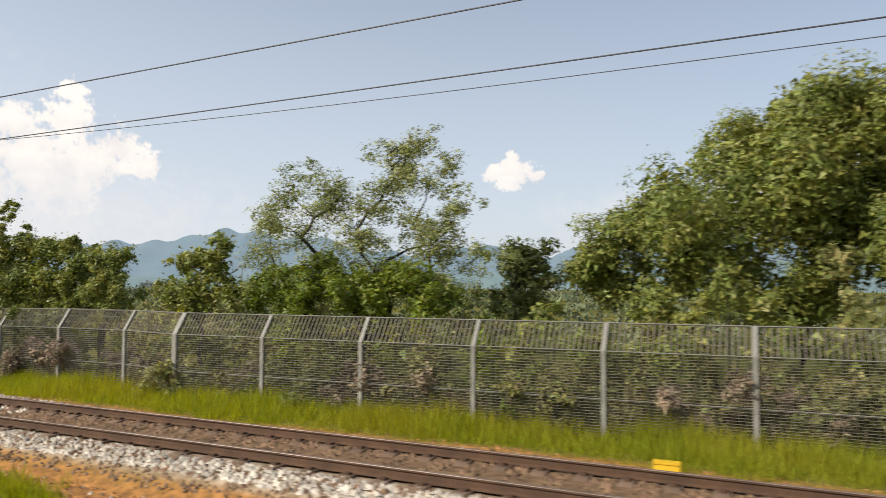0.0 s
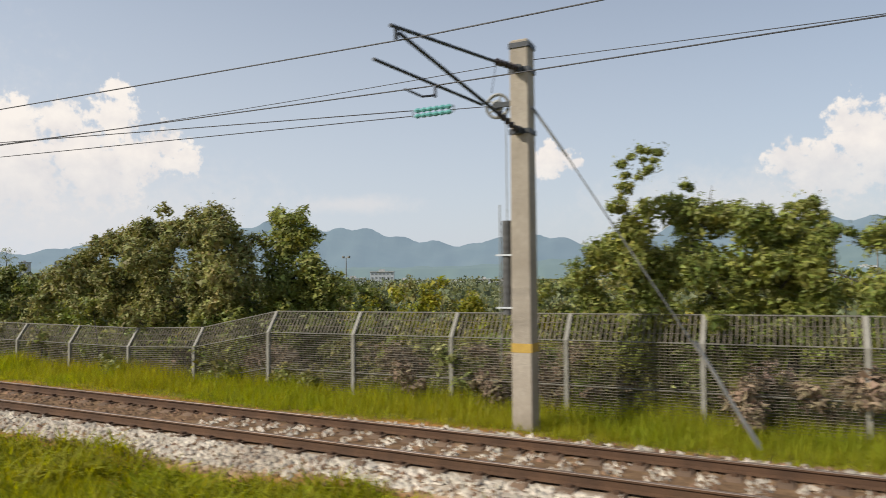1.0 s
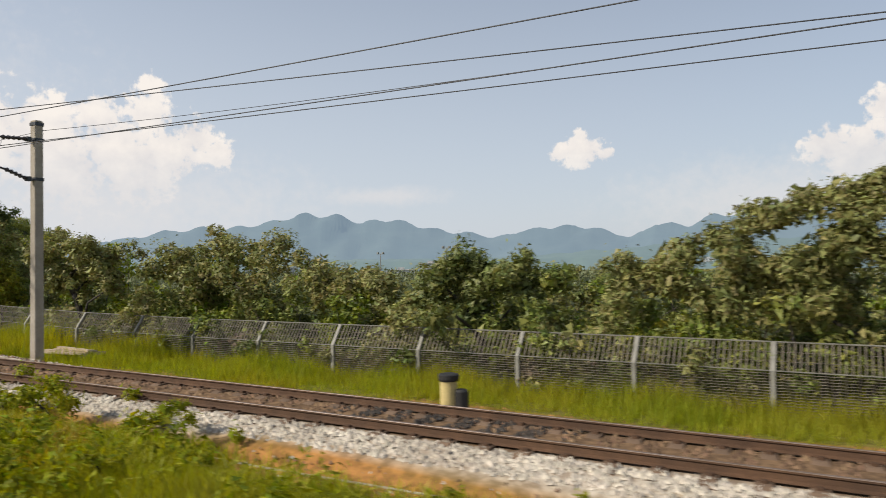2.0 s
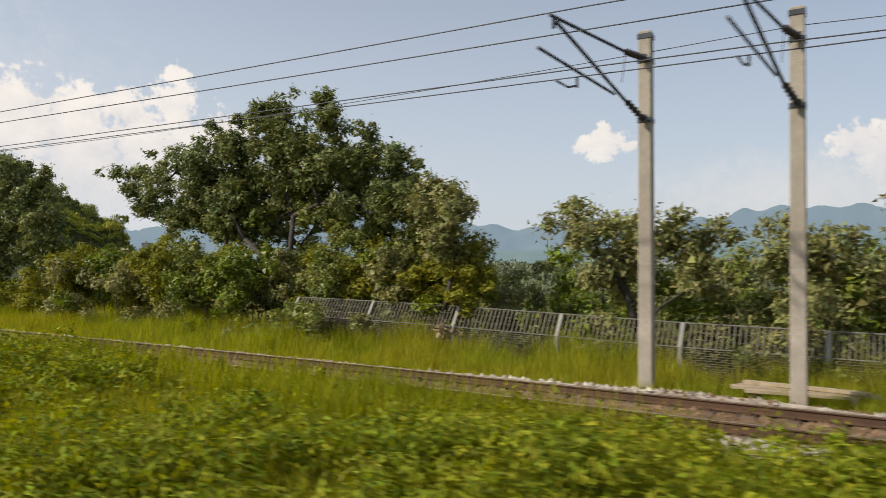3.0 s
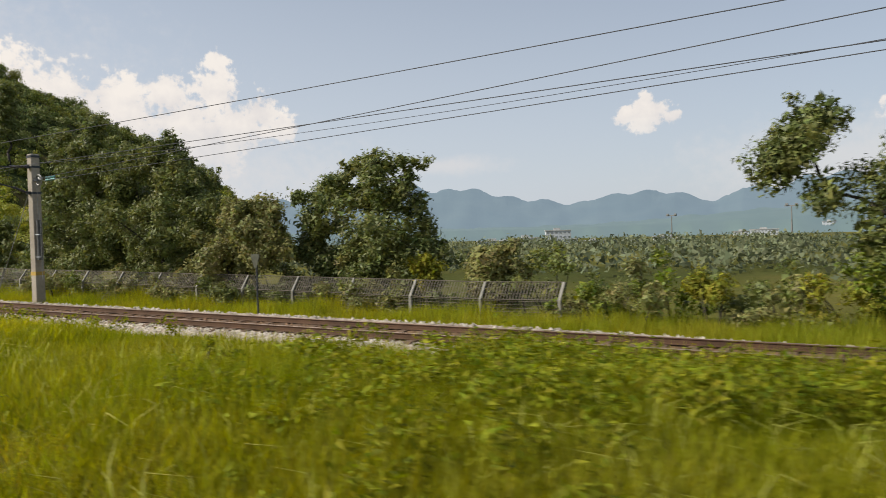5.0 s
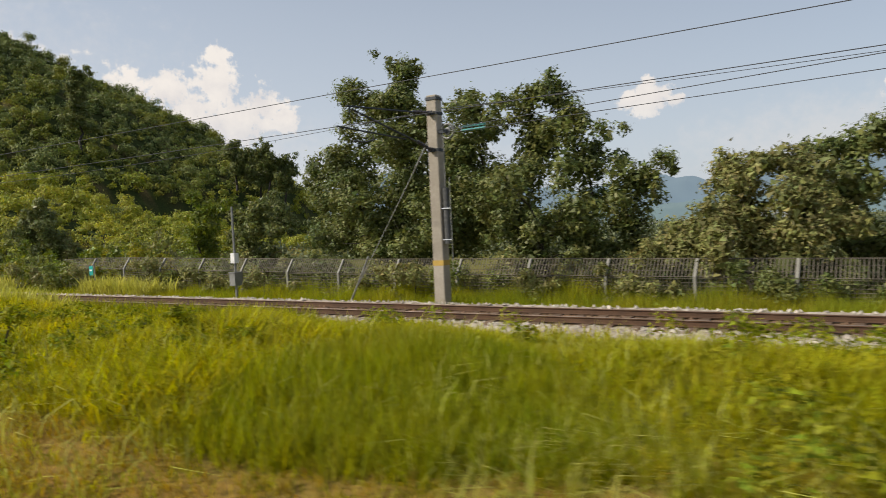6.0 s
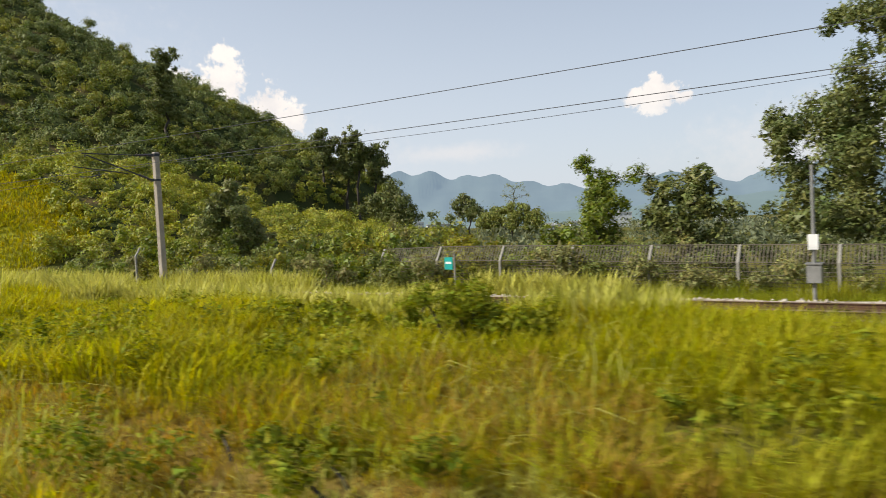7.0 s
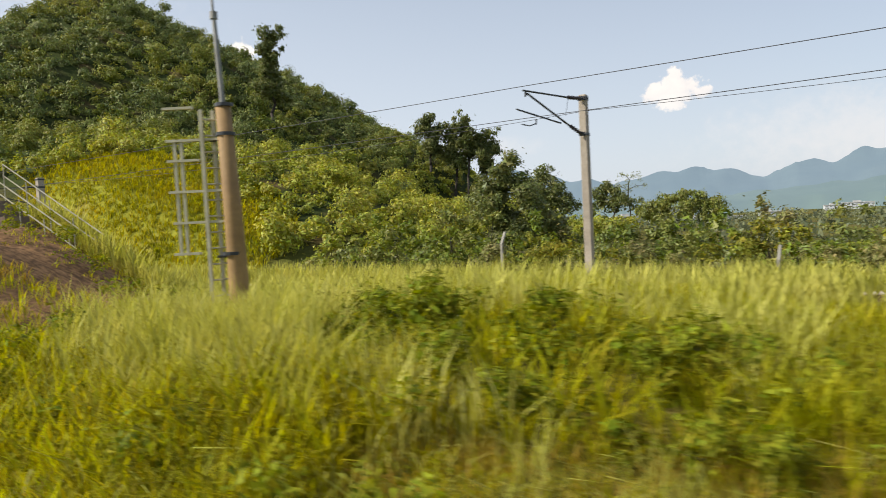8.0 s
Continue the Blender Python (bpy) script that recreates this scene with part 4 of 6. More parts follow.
for i, (dx, dy, zz) in enumerate(((1.5, 2, 20.6), (-4, -2, 21.4), (4, 5, 18.0), (-1, 1, 19.4))):
    tree("tree", 82.0 + dy, [(-246 + dx, zz, 1.7), (-247.5 + dx, zz - 1.8, 2.0), (-245 + dx, zz - 3.0, 2.0), (-246.5 + dx, zz - 4.5, 2.2), (-246 + dx, zz - 6.5, 2.2)], "dark", 0.3, 0.62,
         "dark tree clinging to the end of the cliff", seed=61 + i, thick=0.3)


# ---- hedges and thickets behind the fence ----
def bush(x, y, w, h, kind, seed, label, size=0.11, density=0.5, z=None, name="bush", droop=0.0):
    r = np.random.default_rng(seed)
    z0 = float(ground_z(x, y)) if z is None else z
    ob = thing(name, (x, y, z0), label, "bush")
    n = max(4, int(w * h * 1.1))
    cs = np.stack([r.uniform(-0.5, 0.5, n) * w, r.uniform(-0.4, 0.4, n) * min(w, 2.2), r.uniform(0.1, 0.82, n) * h], 1)
    cs[:, 2] *= 1.0 - 0.55 * (np.abs(cs[:, 0]) / (0.5 * w)) ** 2
    rs = r.uniform(0.28, 0.5, n) * min(h, 1.7) * 0.75
    size = size * 0.75
    count = int(1.75 * density * (rs**2).sum() * math.pi / (size * size * 0.84))
    part("foliage", quads("foliage", np.concatenate([leaf_cloud(cs, rs, count, size, r, 0.9, droop=droop), inner_leaves(cs, rs, count // 6, size, r)])), M_LEAF[kind] if isinstance(kind, str) else kind, ob)
    s = Shape()
    for c in cs[:: 2]:
        s.tube([(c[0] * 0.3, c[1] * 0.3, -0.2), (c[0] * 0.7, c[1] * 0.7, c[2] * 0.6), tuple(c)], [0.035, 0.022, 0.008], 4)
    tagged(part("branchwork", s, M_BARK, ob), kind="stuff")
    return ob


def hedge(x0, x1, off, h, kinds, seed, label, step=2.2, size=0.11, density=0.5):
    r = np.random.default_rng(seed)
    x = x0
    i = 0
    while x > x1:
        hh = h(x) if callable(h) else h
        y = float(fence_y(np.array(x))) + off + r.uniform(-0.3, 0.5)
        bush(x, y, step * r.uniform(1.1, 1.6), hh * r.uniform(0.8, 1.2), kinds[int(r.integers(len(kinds)))], seed * 100 + i, label, size, density)
        x -= step * r.uniform(0.75, 1.15)
        i += 1


hedge(10, -28, 1.2, lambda x: 2.0 if x > -18 else 1.7, ("mid", "olive", "olive", "bright"), 70, "leafy thicket pressed against the wire fence")
hedge(11, -37, 0.6, 1.6, ("withered", "olive", "withered", "pale", "withered"), 68, "brown withered growth tangled along the foot of the fence", 1.35, 0.09, 0.9)
hedge(-37, -84, 0.6, 1.3, ("dark", "olive", "withered", "dark"), 69, "dark tangled growth along the foot of the fence", 1.7, 0.09, 0.6)
hedge(-76.6, -83, -0.35, 1.5, ("olive", "mid", "withered"), 90, "tangled growth hiding the end of the low fence", 1.9, 0.09, 0.7)
hedge(9, -6, 2.2, 4.3, ("mid", "bright", "olive"), 89, "tall leafy growth under the large tree", 2.2, 0.10, 0.5)
hedge(8, -20, 3.2, 2.7, ("mid", "dark", "olive"), 71, "dense green thicket behind the wire fence", 2.6)
hedge(-26, -38, 0.9, 1.9, ("olive", "mid", "olive"), 72, "low scrubby growth behind the wire fence", 1.8, 0.1, 0.65)
hedge(-25, -40, 4.0, 2.2, ("olive", "dark", "mid"), 85, "brownish scrub in front of the plain", 2.2, 0.12, 0.6)
hedge(-14, -48, 10.0, 3.3, ("olive", "mid", "yellow"), 87, "scattered scrub on the plain behind the fence", 3.0, 0.14, 0.6)
hedge(-12, -56, 17.0, 3.6, ("mid", "olive", "dark"), 88, "scattered scrub on the plain behind the fence", 4.4, 0.16, 0.6)
hedge(-36, -76, 1.0, 2.9, ("olive", "mid", "bright", "mid"), 73, "leafy green thicket behind the low fence", 2.2)
hedge(-37, -78, 2.8, lambda x: 3.7 if x > -62 else 4.4, ("olive", "mid", "bright", "dark"), 74, "dense green thicket behind the low fence", 2.2, 0.12, 0.6)
hedge(-38, -78, 5.5, lambda x: 3.5 if x > -62 else 4.4, ("mid", "olive", "bright"), 84, "tall leafy growth behind the thicket", 2.4, 0.13, 0.6)
hedge(-84, -116, 0.2, lambda x: 3.0 if x > -96 else 2.2, ("yellow", "bright", "olive", "yellow"), 75, "pale yellow-green shrubs along the verge", 1.9, 0.10, 0.62)
hedge(-74, -116, 2.4, lambda x: 4.2 if x > -96 else 3.0, ("mid", "dark", "bright", "olive"), 76, "leafy shrubs under the trees", 2.2, 0.11, 0.58)
hedge(-121, -148, -0.1, 1.7, ("olive", "mid", "dark"), 67, "creepers climbing over the low fence", 2.5, 0.09, 0.75)
hedge(-149, -186, -0.15, 2.1, ("olive", "mid", "olive", "yellow"), 66, "creepers and reeds swallowing the low fence", 2.0, 0.09, 0.75)
hedge(-77, -97, 4.6, 3.8, ("dark", "mid", "olive"), 86, "tall leafy growth beneath the spreading tree", 2.3, 0.13, 0.6)
hedge(-112, -136, 1.1, 1.6, ("dark", "olive", "mid"), 77, "tangled undergrowth behind the fence", 2.2)
hedge(-121, -156, 3.0, 2.8, ("dark", "dark", "olive"), 78, "dark undergrowth beneath the trees", 2.4)
hedge(-134, -160, 1.0, 1.9, ("olive", "mid", "dark"), 79, "creeper-covered undergrowth behind the fence", 2.2)
hedge(-156, -196, 1.0, 2.2, ("olive", "bright", "yellow", "bright"), 80, "scrub and tall reeds beyond the line", 2.2)
hedge(-160, -196, 4.0, 2.9, ("yellow", "bright", "mid"), 81, "green scrub at the foot of the hill", 2.8, 0.14)
hedge(-160, -196, 8.0, 3.4, ("bright", "yellow", "mid"), 82, "green scrub at the foot of the hill", 3.2, 0.16)
hedge(-176, -196, 13.0, 4.2, ("bright", "olive", "mid"), 83, "leafy growth rising onto the hill", 3.4, 0.18)


# ---- distant plain ----
def far_woods():
    r = np.random.default_rng(90)
    n = 2200
    dist = 38 + 560 * r.random(n) ** 1.7
    az = np.radians(r.uniform(-35, 62, n))
    x0 = r.uniform(-175, 10, n)
    x, y = x0 - np.sin(az) * dist, np.cos(az) * dist + 2
    keep = (hill_z(x, y) < 0.5) & (y > 30)
    x, y, dist = x[keep], y[keep], dist[keep]
    m, per = len(x), 60
    rad = r.uniform(0.7, 1.5, m) * (1 + dist / 900)
    c = np.stack([x, y, -1.1 + plain_fall(y) + rad * r.uniform(0.2, 0.75, m)], 1)
    d = r.normal(size=(m, per, 3))
    d /= np.linalg.norm(d, axis=2)[..., None]
    d[..., 0:2] *= 1.9
    p = c[:, None] + d * (rad[:, None] * r.uniform(0.6, 1.0, (m, per)))[..., None]
    t = r.normal(size=(m, per, 3))
    t /= np.linalg.norm(t, axis=2)[..., None]
    b = np.cross(t, r.normal(size=(m, per, 3)))
    b /= np.linalg.norm(b, axis=2)[..., None]
    s = (rad[:, None] * r.uniform(0.12, 0.26, (m, per)))[..., None]
    v = np.stack([p - t * s, p + t * s, p + b * s * 1.2], 2)
    tagged(part("far_woods", quads("far_woods", v, 3), M_LEAF["plain"]), "scattered olive-green scrub over the distant plain", "scrub", kind="stuff")


far_woods()
# wall and window colours hold a grey-blue tint for haze over the plain
M_WHITEWALL = material("hazed_pale_render", (0.56, 0.59, 0.62), (0.50, 0.53, 0.56), scale=0.05, rough=0.9)
M_WINDOW = material("hazed_glazing", (0.30, 0.33, 0.36), scale=1.0, rough=0.3)
M_ROOF = material("sheet_roof", (0.50, 0.50, 0.48), (0.40, 0.40, 0.40), scale=0.2, rough=0.6)


def building(place, yaw, w, d, h, storeys, label, bays=7):
    ob = thing("building", place, label, "building", group="distant buildings")
    ob.rotation_euler = (0, 0, yaw)
    s = Shape()
    s.box((-w / 2, -d / 2, -2), (w / 2, d / 2, h))
    part("wall", s, M_WHITEWALL, ob)
    s = Shape()
    s.box((-w / 2 - 0.6, -d / 2 - 0.6, h), (w / 2 + 0.6, d / 2 + 0.6, h + 0.7))
    s.box((-w * 0.15, -d * 0.2, h + 0.7), (w * 0.1, d * 0.2, h + 2.6))
    part("roof", s, M_ROOF, ob)
    s = Shape()
    s.box((-w / bays * 0.26, -0.12, -h / storeys * 0.15), (w / bays * 0.26, 0.12, h / storeys * 0.15))
    me = s.mesh("window")
    for i in range(storeys):
        for k in range(bays):
            win = part("window", me, M_WINDOW, ob)
            win.location = (-w / 2 + (k + 0.5) * w / bays, -d / 2 - 0.05, (i + 0.55) * h / storeys)


# low sheds and blocks of the town on the plain, then houses on the foot of the mountains: bearing, distance, height above the plain, width, height
for az, dist, base, w, h, st, bays in ((30.4, 640, 0, 22, 14.5, 4, 6), (32.9, 650, 0, 24, 8.5, 2, 6), (35.6, 640, 0, 28, 6.5, 2, 7), (27.3, 700, 0, 22, 3.5, 1, 6), (24.5, 720, 0, 30, 3.0, 1, 7), (29.0, 760, 0, 20, 5.0, 1, 5), (34.2, 720, 0, 18, 4.5, 1, 5),
                                       (56.1, 900, 0, 11, 29, 8, 3), (58.4, 930, 0, 12, 29, 8, 3), (55.1, 900, 0, 13, 24, 7, 3), (52.6, 930, 0, 16, 14, 4, 4), (45.3, 800, 0, 18, 12, 3, 4), (42.8, 820, 0, 26, 11, 3, 6), (44.1, 860, 0, 10, 14, 4, 3),
                                       (22.0, 700, 0, 16, 6.0, 2, 4), (20.6, 720, 0, 18, 3.0, 1, 5), (8.9, 1190, 9, 18, 7, 2, 4), (6.8, 1195, 11, 15, 8, 2, 4), (3.5, 1190, 10, 20, 6, 2, 5), (-0.4, 1195, 12, 34, 8, 2, 7), (-2.5, 1190, 9, 30, 8, 2, 6), (-2.6, 560, 0, 22, 4, 1, 5),
                                       (11.0, 1190, 8, 16, 6, 2, 4), (5.2, 1195, 11, 24, 8, 2, 6), (13.6, 1000, 0, 34, 8, 2, 8), (15.2, 1000, 0, 18, 6, 2, 4), (1.2, 1190, 10, 12, 7, 2, 3), (-5.0, 1190, 9, 28, 8, 2, 6)):
    a = radians(az)
    building((-60 - math.sin(a) * dist, -5 + math.cos(a) * dist, -13.6 + base), a, w, 16, h, st, "pale flat-roofed building far across the plain", bays)


def light_mast(x, y, h, label):
    ob = thing("floodlight_mast", (x, y, -1.2), label, "light mast", group="floodlight masts")
    s = Shape()
    s.tube([(0, 0, -0.3), (0, 0, h)], [0.22, 0.10], 8)
    part("pole", s, M_STEEL, ob)
    s = Shape()
    s.box((-1.3, -0.12, h - 0.1), (1.3, 0.12, h + 0.12))
    for k in (-1.1, 0.7):
        s.box((k, -0.35, h + 0.1), (k + 0.5, 0.15, h + 0.5))
    part("lamp_bar", s, M_STEEL, ob)


for az, dist, h, ex in ((2.9, 165, 10.5, -17), (8.4, 170, 8.0, -17), (0.3, 150, 9.0, -17), (19.5, 140, 5.5, -25), (7.4, 150, 7.0, -110), (15.2, 165, 6.0, -114)):
    a = radians(az)
    light_mast(ex - math.sin(a) * dist, -3 + math.cos(a) * dist, h, "tall slim floodlight mast on the distant plain")


# ---- grass ----
def blades(x, y, z, h, r, per=5, width=0.03, bend=0.5):
    """Tufts of bent tapering blades; returns four corners a blade."""
    n = len(x)
    b = n * per
    base = np.repeat(np.stack([x, y, z], 1), per, 0) + np.concatenate([r.normal(size=(b, 2)) * 0.05, np.zeros((b, 1))], 1)
    hh = np.repeat(h, per) * r.uniform(0.55, 1.15, b)
    a = r.uniform(0, 2 * np.pi, b)
    out = np.stack([np.cos(a), np.sin(a), np.zeros(b)], 1)
    side = np.stack([-np.sin(a), np.cos(a), np.zeros(b)], 1)
    w = (width * r.uniform(0.6, 1.4, b) * (0.7 + hh))[:, None]
    lean = bend * r.uniform(0.25, 1.25, b)
    up = np.array((0, 0, 1.0))
    mid = base + up * (hh * 0.58)[:, None] + out * (hh * lean * 0.3)[:, None]
    tip = base + up * (hh * (1.0 - 0.3 * lean**2))[:, None] + out * (hh * lean * 0.95)[:, None]
    return np.stack([base, mid + side * w * 0.5, tip, mid - side * w * 0.5], 1)


def spikes(x, y, z, h, r, per, width, bend):
    """Tufts of plain leaning blades, one face each."""
    b = len(x) * per
    base = np.repeat(np.stack([x, y, z], 1), per, 0) + np.concatenate([r.normal(size=(b, 2)) * 0.09, np.zeros((b, 1))], 1)
    hh = np.repeat(h, per) * r.uniform(0.5, 1.15, b)
    a = r.uniform(0, 2 * np.pi, b)
    w = (width * r.uniform(0.6, 1.4, b) * (0.7 + hh))[:, None]
    out = np.stack([np.cos(a), np.sin(a), np.zeros(b)], 1)
    side = np.stack([-np.sin(a), np.cos(a), np.zeros(b)], 1)
    tip = base + np.array((0, 0, 1.0)) * hh[:, None] + out * (hh * bend * r.uniform(0.1, 1.0, b))[:, None]
    return np.stack([base - side * w * 0.5, base + side * w * 0.5, tip], 1)


def blade_mesh(name, v):
    n = len(v)
    f = (np.arange(n)[:, None] * 4 + [0, 1, 3, 3, 1, 2]).reshape(-1).astype(np.int32)
    me = bpy.data.meshes.new(name)
    me.vertices.add(n * 4)
    me.vertices.foreach_set("co", v.astype(np.float32).ravel())
    me.loops.add(len(f))
    me.loops.foreach_set("vertex_index", f)
    me.polygons.add(n * 2)
    me.polygons.foreach_set("loop_start", np.arange(n * 2, dtype=np.int32) * 3)
    me.polygons.foreach_set("loop_total", np.full(n * 2, 3, np.int32))
    me.update(calc_edges=True)
    return me


def lawn(name, x, y, h, mat, label, seed, per=5, width=0.03, bend=0.85, plain=False):
    r = np.random.default_rng(seed)
    z = ground_z(x, y) - 0.03
    me = quads(name, spikes(x, y, z, h, r, per, width, bend)) if plain else blade_mesh(name, blades(x, y, z, h, r, per, width, bend))
    tagged(part(name, me, mat), label, "grass", kind="stuff")


# stands of leafy weeds in the field: middle, half lengths along and across, height
STANDS = ((-172.4, -14.1, 3.6, 1.7, 1.35), (-169.6, -15.6, 1.7, 1.0, 1.15), (-175.6, -12.6, 1.8, 1.2, 1.1), (-153.6, -7.2, 2.3, 1.6, 1.45), (-151.7, -13.6, 1.1, 0.9, 1.0), (-161.3, -12.7, 1.7, 0.9, 0.95),
          (-165.2, -12.2, 1.2, 0.8, 0.9), (-140.8, -9.1, 1.9, 1.4, 1.2), (-137.6, -6.5, 1.0, 0.9, 1.0), (-157.5, -8.2, 1.7, 1.1, 1.1), (-136.0, -7.0, 0.9, 0.8, 0.8), (-147.8, -10.6, 1.0, 0.8, 0.8),
          (-93.8, 0.1, 2.1, 1.0, 0.95), (-88.4, 1.3, 1.2, 0.9, 0.85), (-98.0, -1.2, 1.4, 0.9, 0.8), (-78.7, 1.2, 1.2, 0.9, 0.8), (-80.8, -0.1, 0.9, 0.7, 0.75), (-75.9, 1.5, 0.9, 0.7, 0.75), (-73.8, 1.9, 0.8, 0.7, 0.7),
          (-119.6, -7.4, 1.0, 0.7, 0.7), (-123.4, -2.0, 1.0, 0.7, 0.7), (-114.6, -3.4, 0.8, 0.6, 0.6))


def in_stand(x, y):
    hit = np.zeros(len(x), bool)
    for sx, sy, a, b, h in STANDS:
        hit |= np.hypot((x - sx) / a, (y - sy) / b) < 1.0 + 0.25 * wobble(x, y, 0.6, sx)
    return hit


def grass():
    r = np.random.default_rng(100)
    # between the two lines
    n = 140000
    x = r.uniform(-212, 4, n)
    lo, hi = own_c(x) + 4.6, line_c(x) - 1.8
    y = lo + (hi - lo) * r.random(n)
    d = y - line_c(x)
    patch = wobble(x, y, 2.1, 9.0) + 0.5 * wobble(x, y, 0.8, 4.0)
    start = np.interp(x, [-60, -44, -34, -28, -16, -8, 4], [2.0, 1.7, 1.2, 1.0, 0.8, -0.4, -1.6])
    keep = (patch + start > 0) | (x < -60)
    bare = (d > np.interp(x, [-62, -54, -50, -45, -42, -36, -16, -6], [-2.3, -2.7, -3.7, -3.7, -3.1, -2.9, -2.7, -3.5]) + 0.5 * patch) & (x > -62)
    keep &= ~bare | ((r.random(n) < 0.10 + 0.25 * wobble(x, y, 0.9, 3.0)) & (d < -2.2))
    keep &= (np.abs((x + 167.07) * 0.566 + (y + 14.06) * 0.825) > 0.24) | (y > -10)
    path = (np.abs(y - own_c(x) - 6.4 + 1.2 * wobble(x, y, 4.0, 1.0)) < 1.1) & (x < -112) & (x > -172)
    keep &= ~path | (r.random(n) < np.interp(x, [-160, -146, -128], [0.85, 0.7, 0.65]))
    keep &= (bank_z(x, y) < 0.35) | (r.random(n) < 0.16 + 0.3 * wobble(x, y, 1.7, 2.0))
    keep &= ~in_stand(x, y) | (r.random(n) < 0.25)
    x, y, patch, path, d = x[keep], y[keep], patch[keep], path[keep], d[keep]
    h = np.interp(x, [-212, -160, -120, -70, -40, 0], [0.85, 0.75, 0.52, 0.5, 0.42, 0.3]) * (0.8 + 0.35 * patch)
    h = np.where(path, 0.2 + 0.12 * patch, np.maximum(h, 0.16))
    h = h * np.interp(x, [-188, -181, -174], [0.4, 0.8, 1.1])
    h = np.where(d > -4.0, h * 0.75, h)
    dry = (path & (r.random(len(x)) < 0.6)) | ((wobble(x, y, 5.0, 6.0) > 0.55) & (r.random(len(x)) < 0.5))
    far = x < -128 + 9 * wobble(x, y, 6.0, 8.0)
    lawn("field_grass", x[~dry & ~far], y[~dry & ~far], h[~dry & ~far], M_GRASS, "tall green grass between the railway lines", 101, 9, 0.024, 0.8, True)
    lawn("rank_grass", x[~dry & far], y[~dry & far], h[~dry & far], M_GRASS_RANK, "tall rank yellow-green grass between the railway lines", 107, 7, 0.019)
    lawn("dry_grass", x[dry], y[dry], h[dry], M_GRASS_DRY, "yellowed dry grass between the railway lines", 102, 8, 0.018)
    n = 34000
    x = r.uniform(-198, -40, n)
    y = own_c(x) + 4.2 + 4.2 * r.random(n)
    keep = (bank_z(x, y) < 0.9) | (r.random(n) < 0.4 + 0.4 * wobble(x, y, 1.7, 2.0))
    x, y = x[keep], y[keep]
    keep = (np.abs((x + 167.07) * 0.566 + (y + 14.06) * 0.825) > 0.26) | (y > -10)
    x, y = x[keep], y[keep]
    h = (0.34 + 0.14 * wobble(x, y, 1.9, 3.0)) * np.interp(x, [-190, -130, -60, -40], [1.1, 1.0, 1.0, 0.8])
    thin = (np.abs(y - own_c(x) - 6.4 + 1.2 * wobble(x, y, 4.0, 1.0)) < 1.1) & (x < -124) & (x > -168)
    keep = ~thin | (r.random(len(x)) < np.interp(x, [-160, -146, -128], [0.85, 0.7, 0.65]))
    x, y, h = x[keep], y[keep], h[keep] * np.where(thin[keep], 0.6, 1.0)
    gold = r.random(len(x)) < np.interp(wobble(x, y, 4.5, 8.0), [-0.4, 0.6], [0.1, 0.75]) * np.interp(x, [-135, -115], [0.7, 0.25])
    gold |= thin[keep] & (r.random(len(x)) < 0.75)
    lawn("near_grass", x[~gold], y[~gold], h[~gold], M_GRASS_RANK, "fine yellow-green grass beside the nearer line", 108, 8, 0.011)
    lawn("near_dry_grass", x[gold], y[gold], h[gold], M_GRASS_DRY, "fine golden grass beside the nearer line", 109, 8, 0.011)
    # verge between the line and the fence
    n = 26000
    x = r.uniform(-215, 14, n)
    lo, hi = line_c(x) + np.interp(x, [-112, -104, -66, -58], [1.95, 1.7, 1.7, 2.45]) + 0.25 * wobble(x, x * 0.3, 1.2, 1.0), fence_y(x) + 0.5
    y = lo + (hi - lo) * r.random(n)
    h = np.interp((y - lo) / (hi - lo), [0, 0.25, 1], [0.14, 0.34, 0.62]) * (1 + 0.45 * wobble(x, y * 0.6, 0.9, 2.0)) * np.interp(x, [-150, -110, -84, -68, -60, -50], [1.5, 1.3, 1.9, 1.8, 1.1, 1.0])
    lawn("verge_grass", x, y, np.maximum(h, 0.08), M_GRASS_VERGE, "bright green grass verge along the fence", 103, 14, 0.017, 0.6, True)
    n = 30000
    x = r.uniform(-200, -56, n)
    y = line_c(x) - r.uniform(1.35, 3.6, n)
    keep = wobble(x, y, 2.4, 5.5) + np.interp(x, [-200, -152, -145, -139, -112, -106, -80, -58], [1, 1, 0.4, -0.8, -0.8, 1.2, 1.2, -0.2]) > 0
    x, y = x[keep], y[keep]
    lawn("ballast_edge_grass", x, y, r.uniform(0.3, 0.62, len(x)) * np.interp(x, [-140, -108, -100, -70, -58], [1.0, 1.0, 1.6, 1.6, 0.8]), M_GRASS, "rank grass overgrowing the edge of the ballast", 106, 8, 0.024, 0.8, True)
    # seed heads that stand above the far edge of the field
    n = 28000
    x = r.uniform(-206, -126, n)
    d = np.where(r.random(n) < 0.65, -r.uniform(2.4, 6.5, n), r.uniform(2.4, 4.2, n))
    y = line_c(x) + d
    keep = wobble(x, y, 2.6, 7.0) > np.interp(x, [-200, -160, -126], [-0.6, -0.3, 0.25]) + np.where(d < 0, np.interp(x, [-152, -146], [0.0, 2.0]), np.interp(x, [-150, -143], [0.0, 2.0]))
    x, y = x[keep], y[keep]
    h = r.uniform(0.6, 1.3, len(x)) * np.interp(x, [-212, -150, -126], [1.2, 0.95, 0.7])
    lawn("plume_grass", x, y, h, M_PLUME, "straw-coloured seeding grass beside the line", 104, 4, 0.028, 0.5)
    # tall seeding grass round the foot of the cable pole
    n = 3600
    x = r.uniform(-182, -169, n)
    y = r.uniform(-17.2, -9.0, n)
    foot = r.random(n) < 0.45
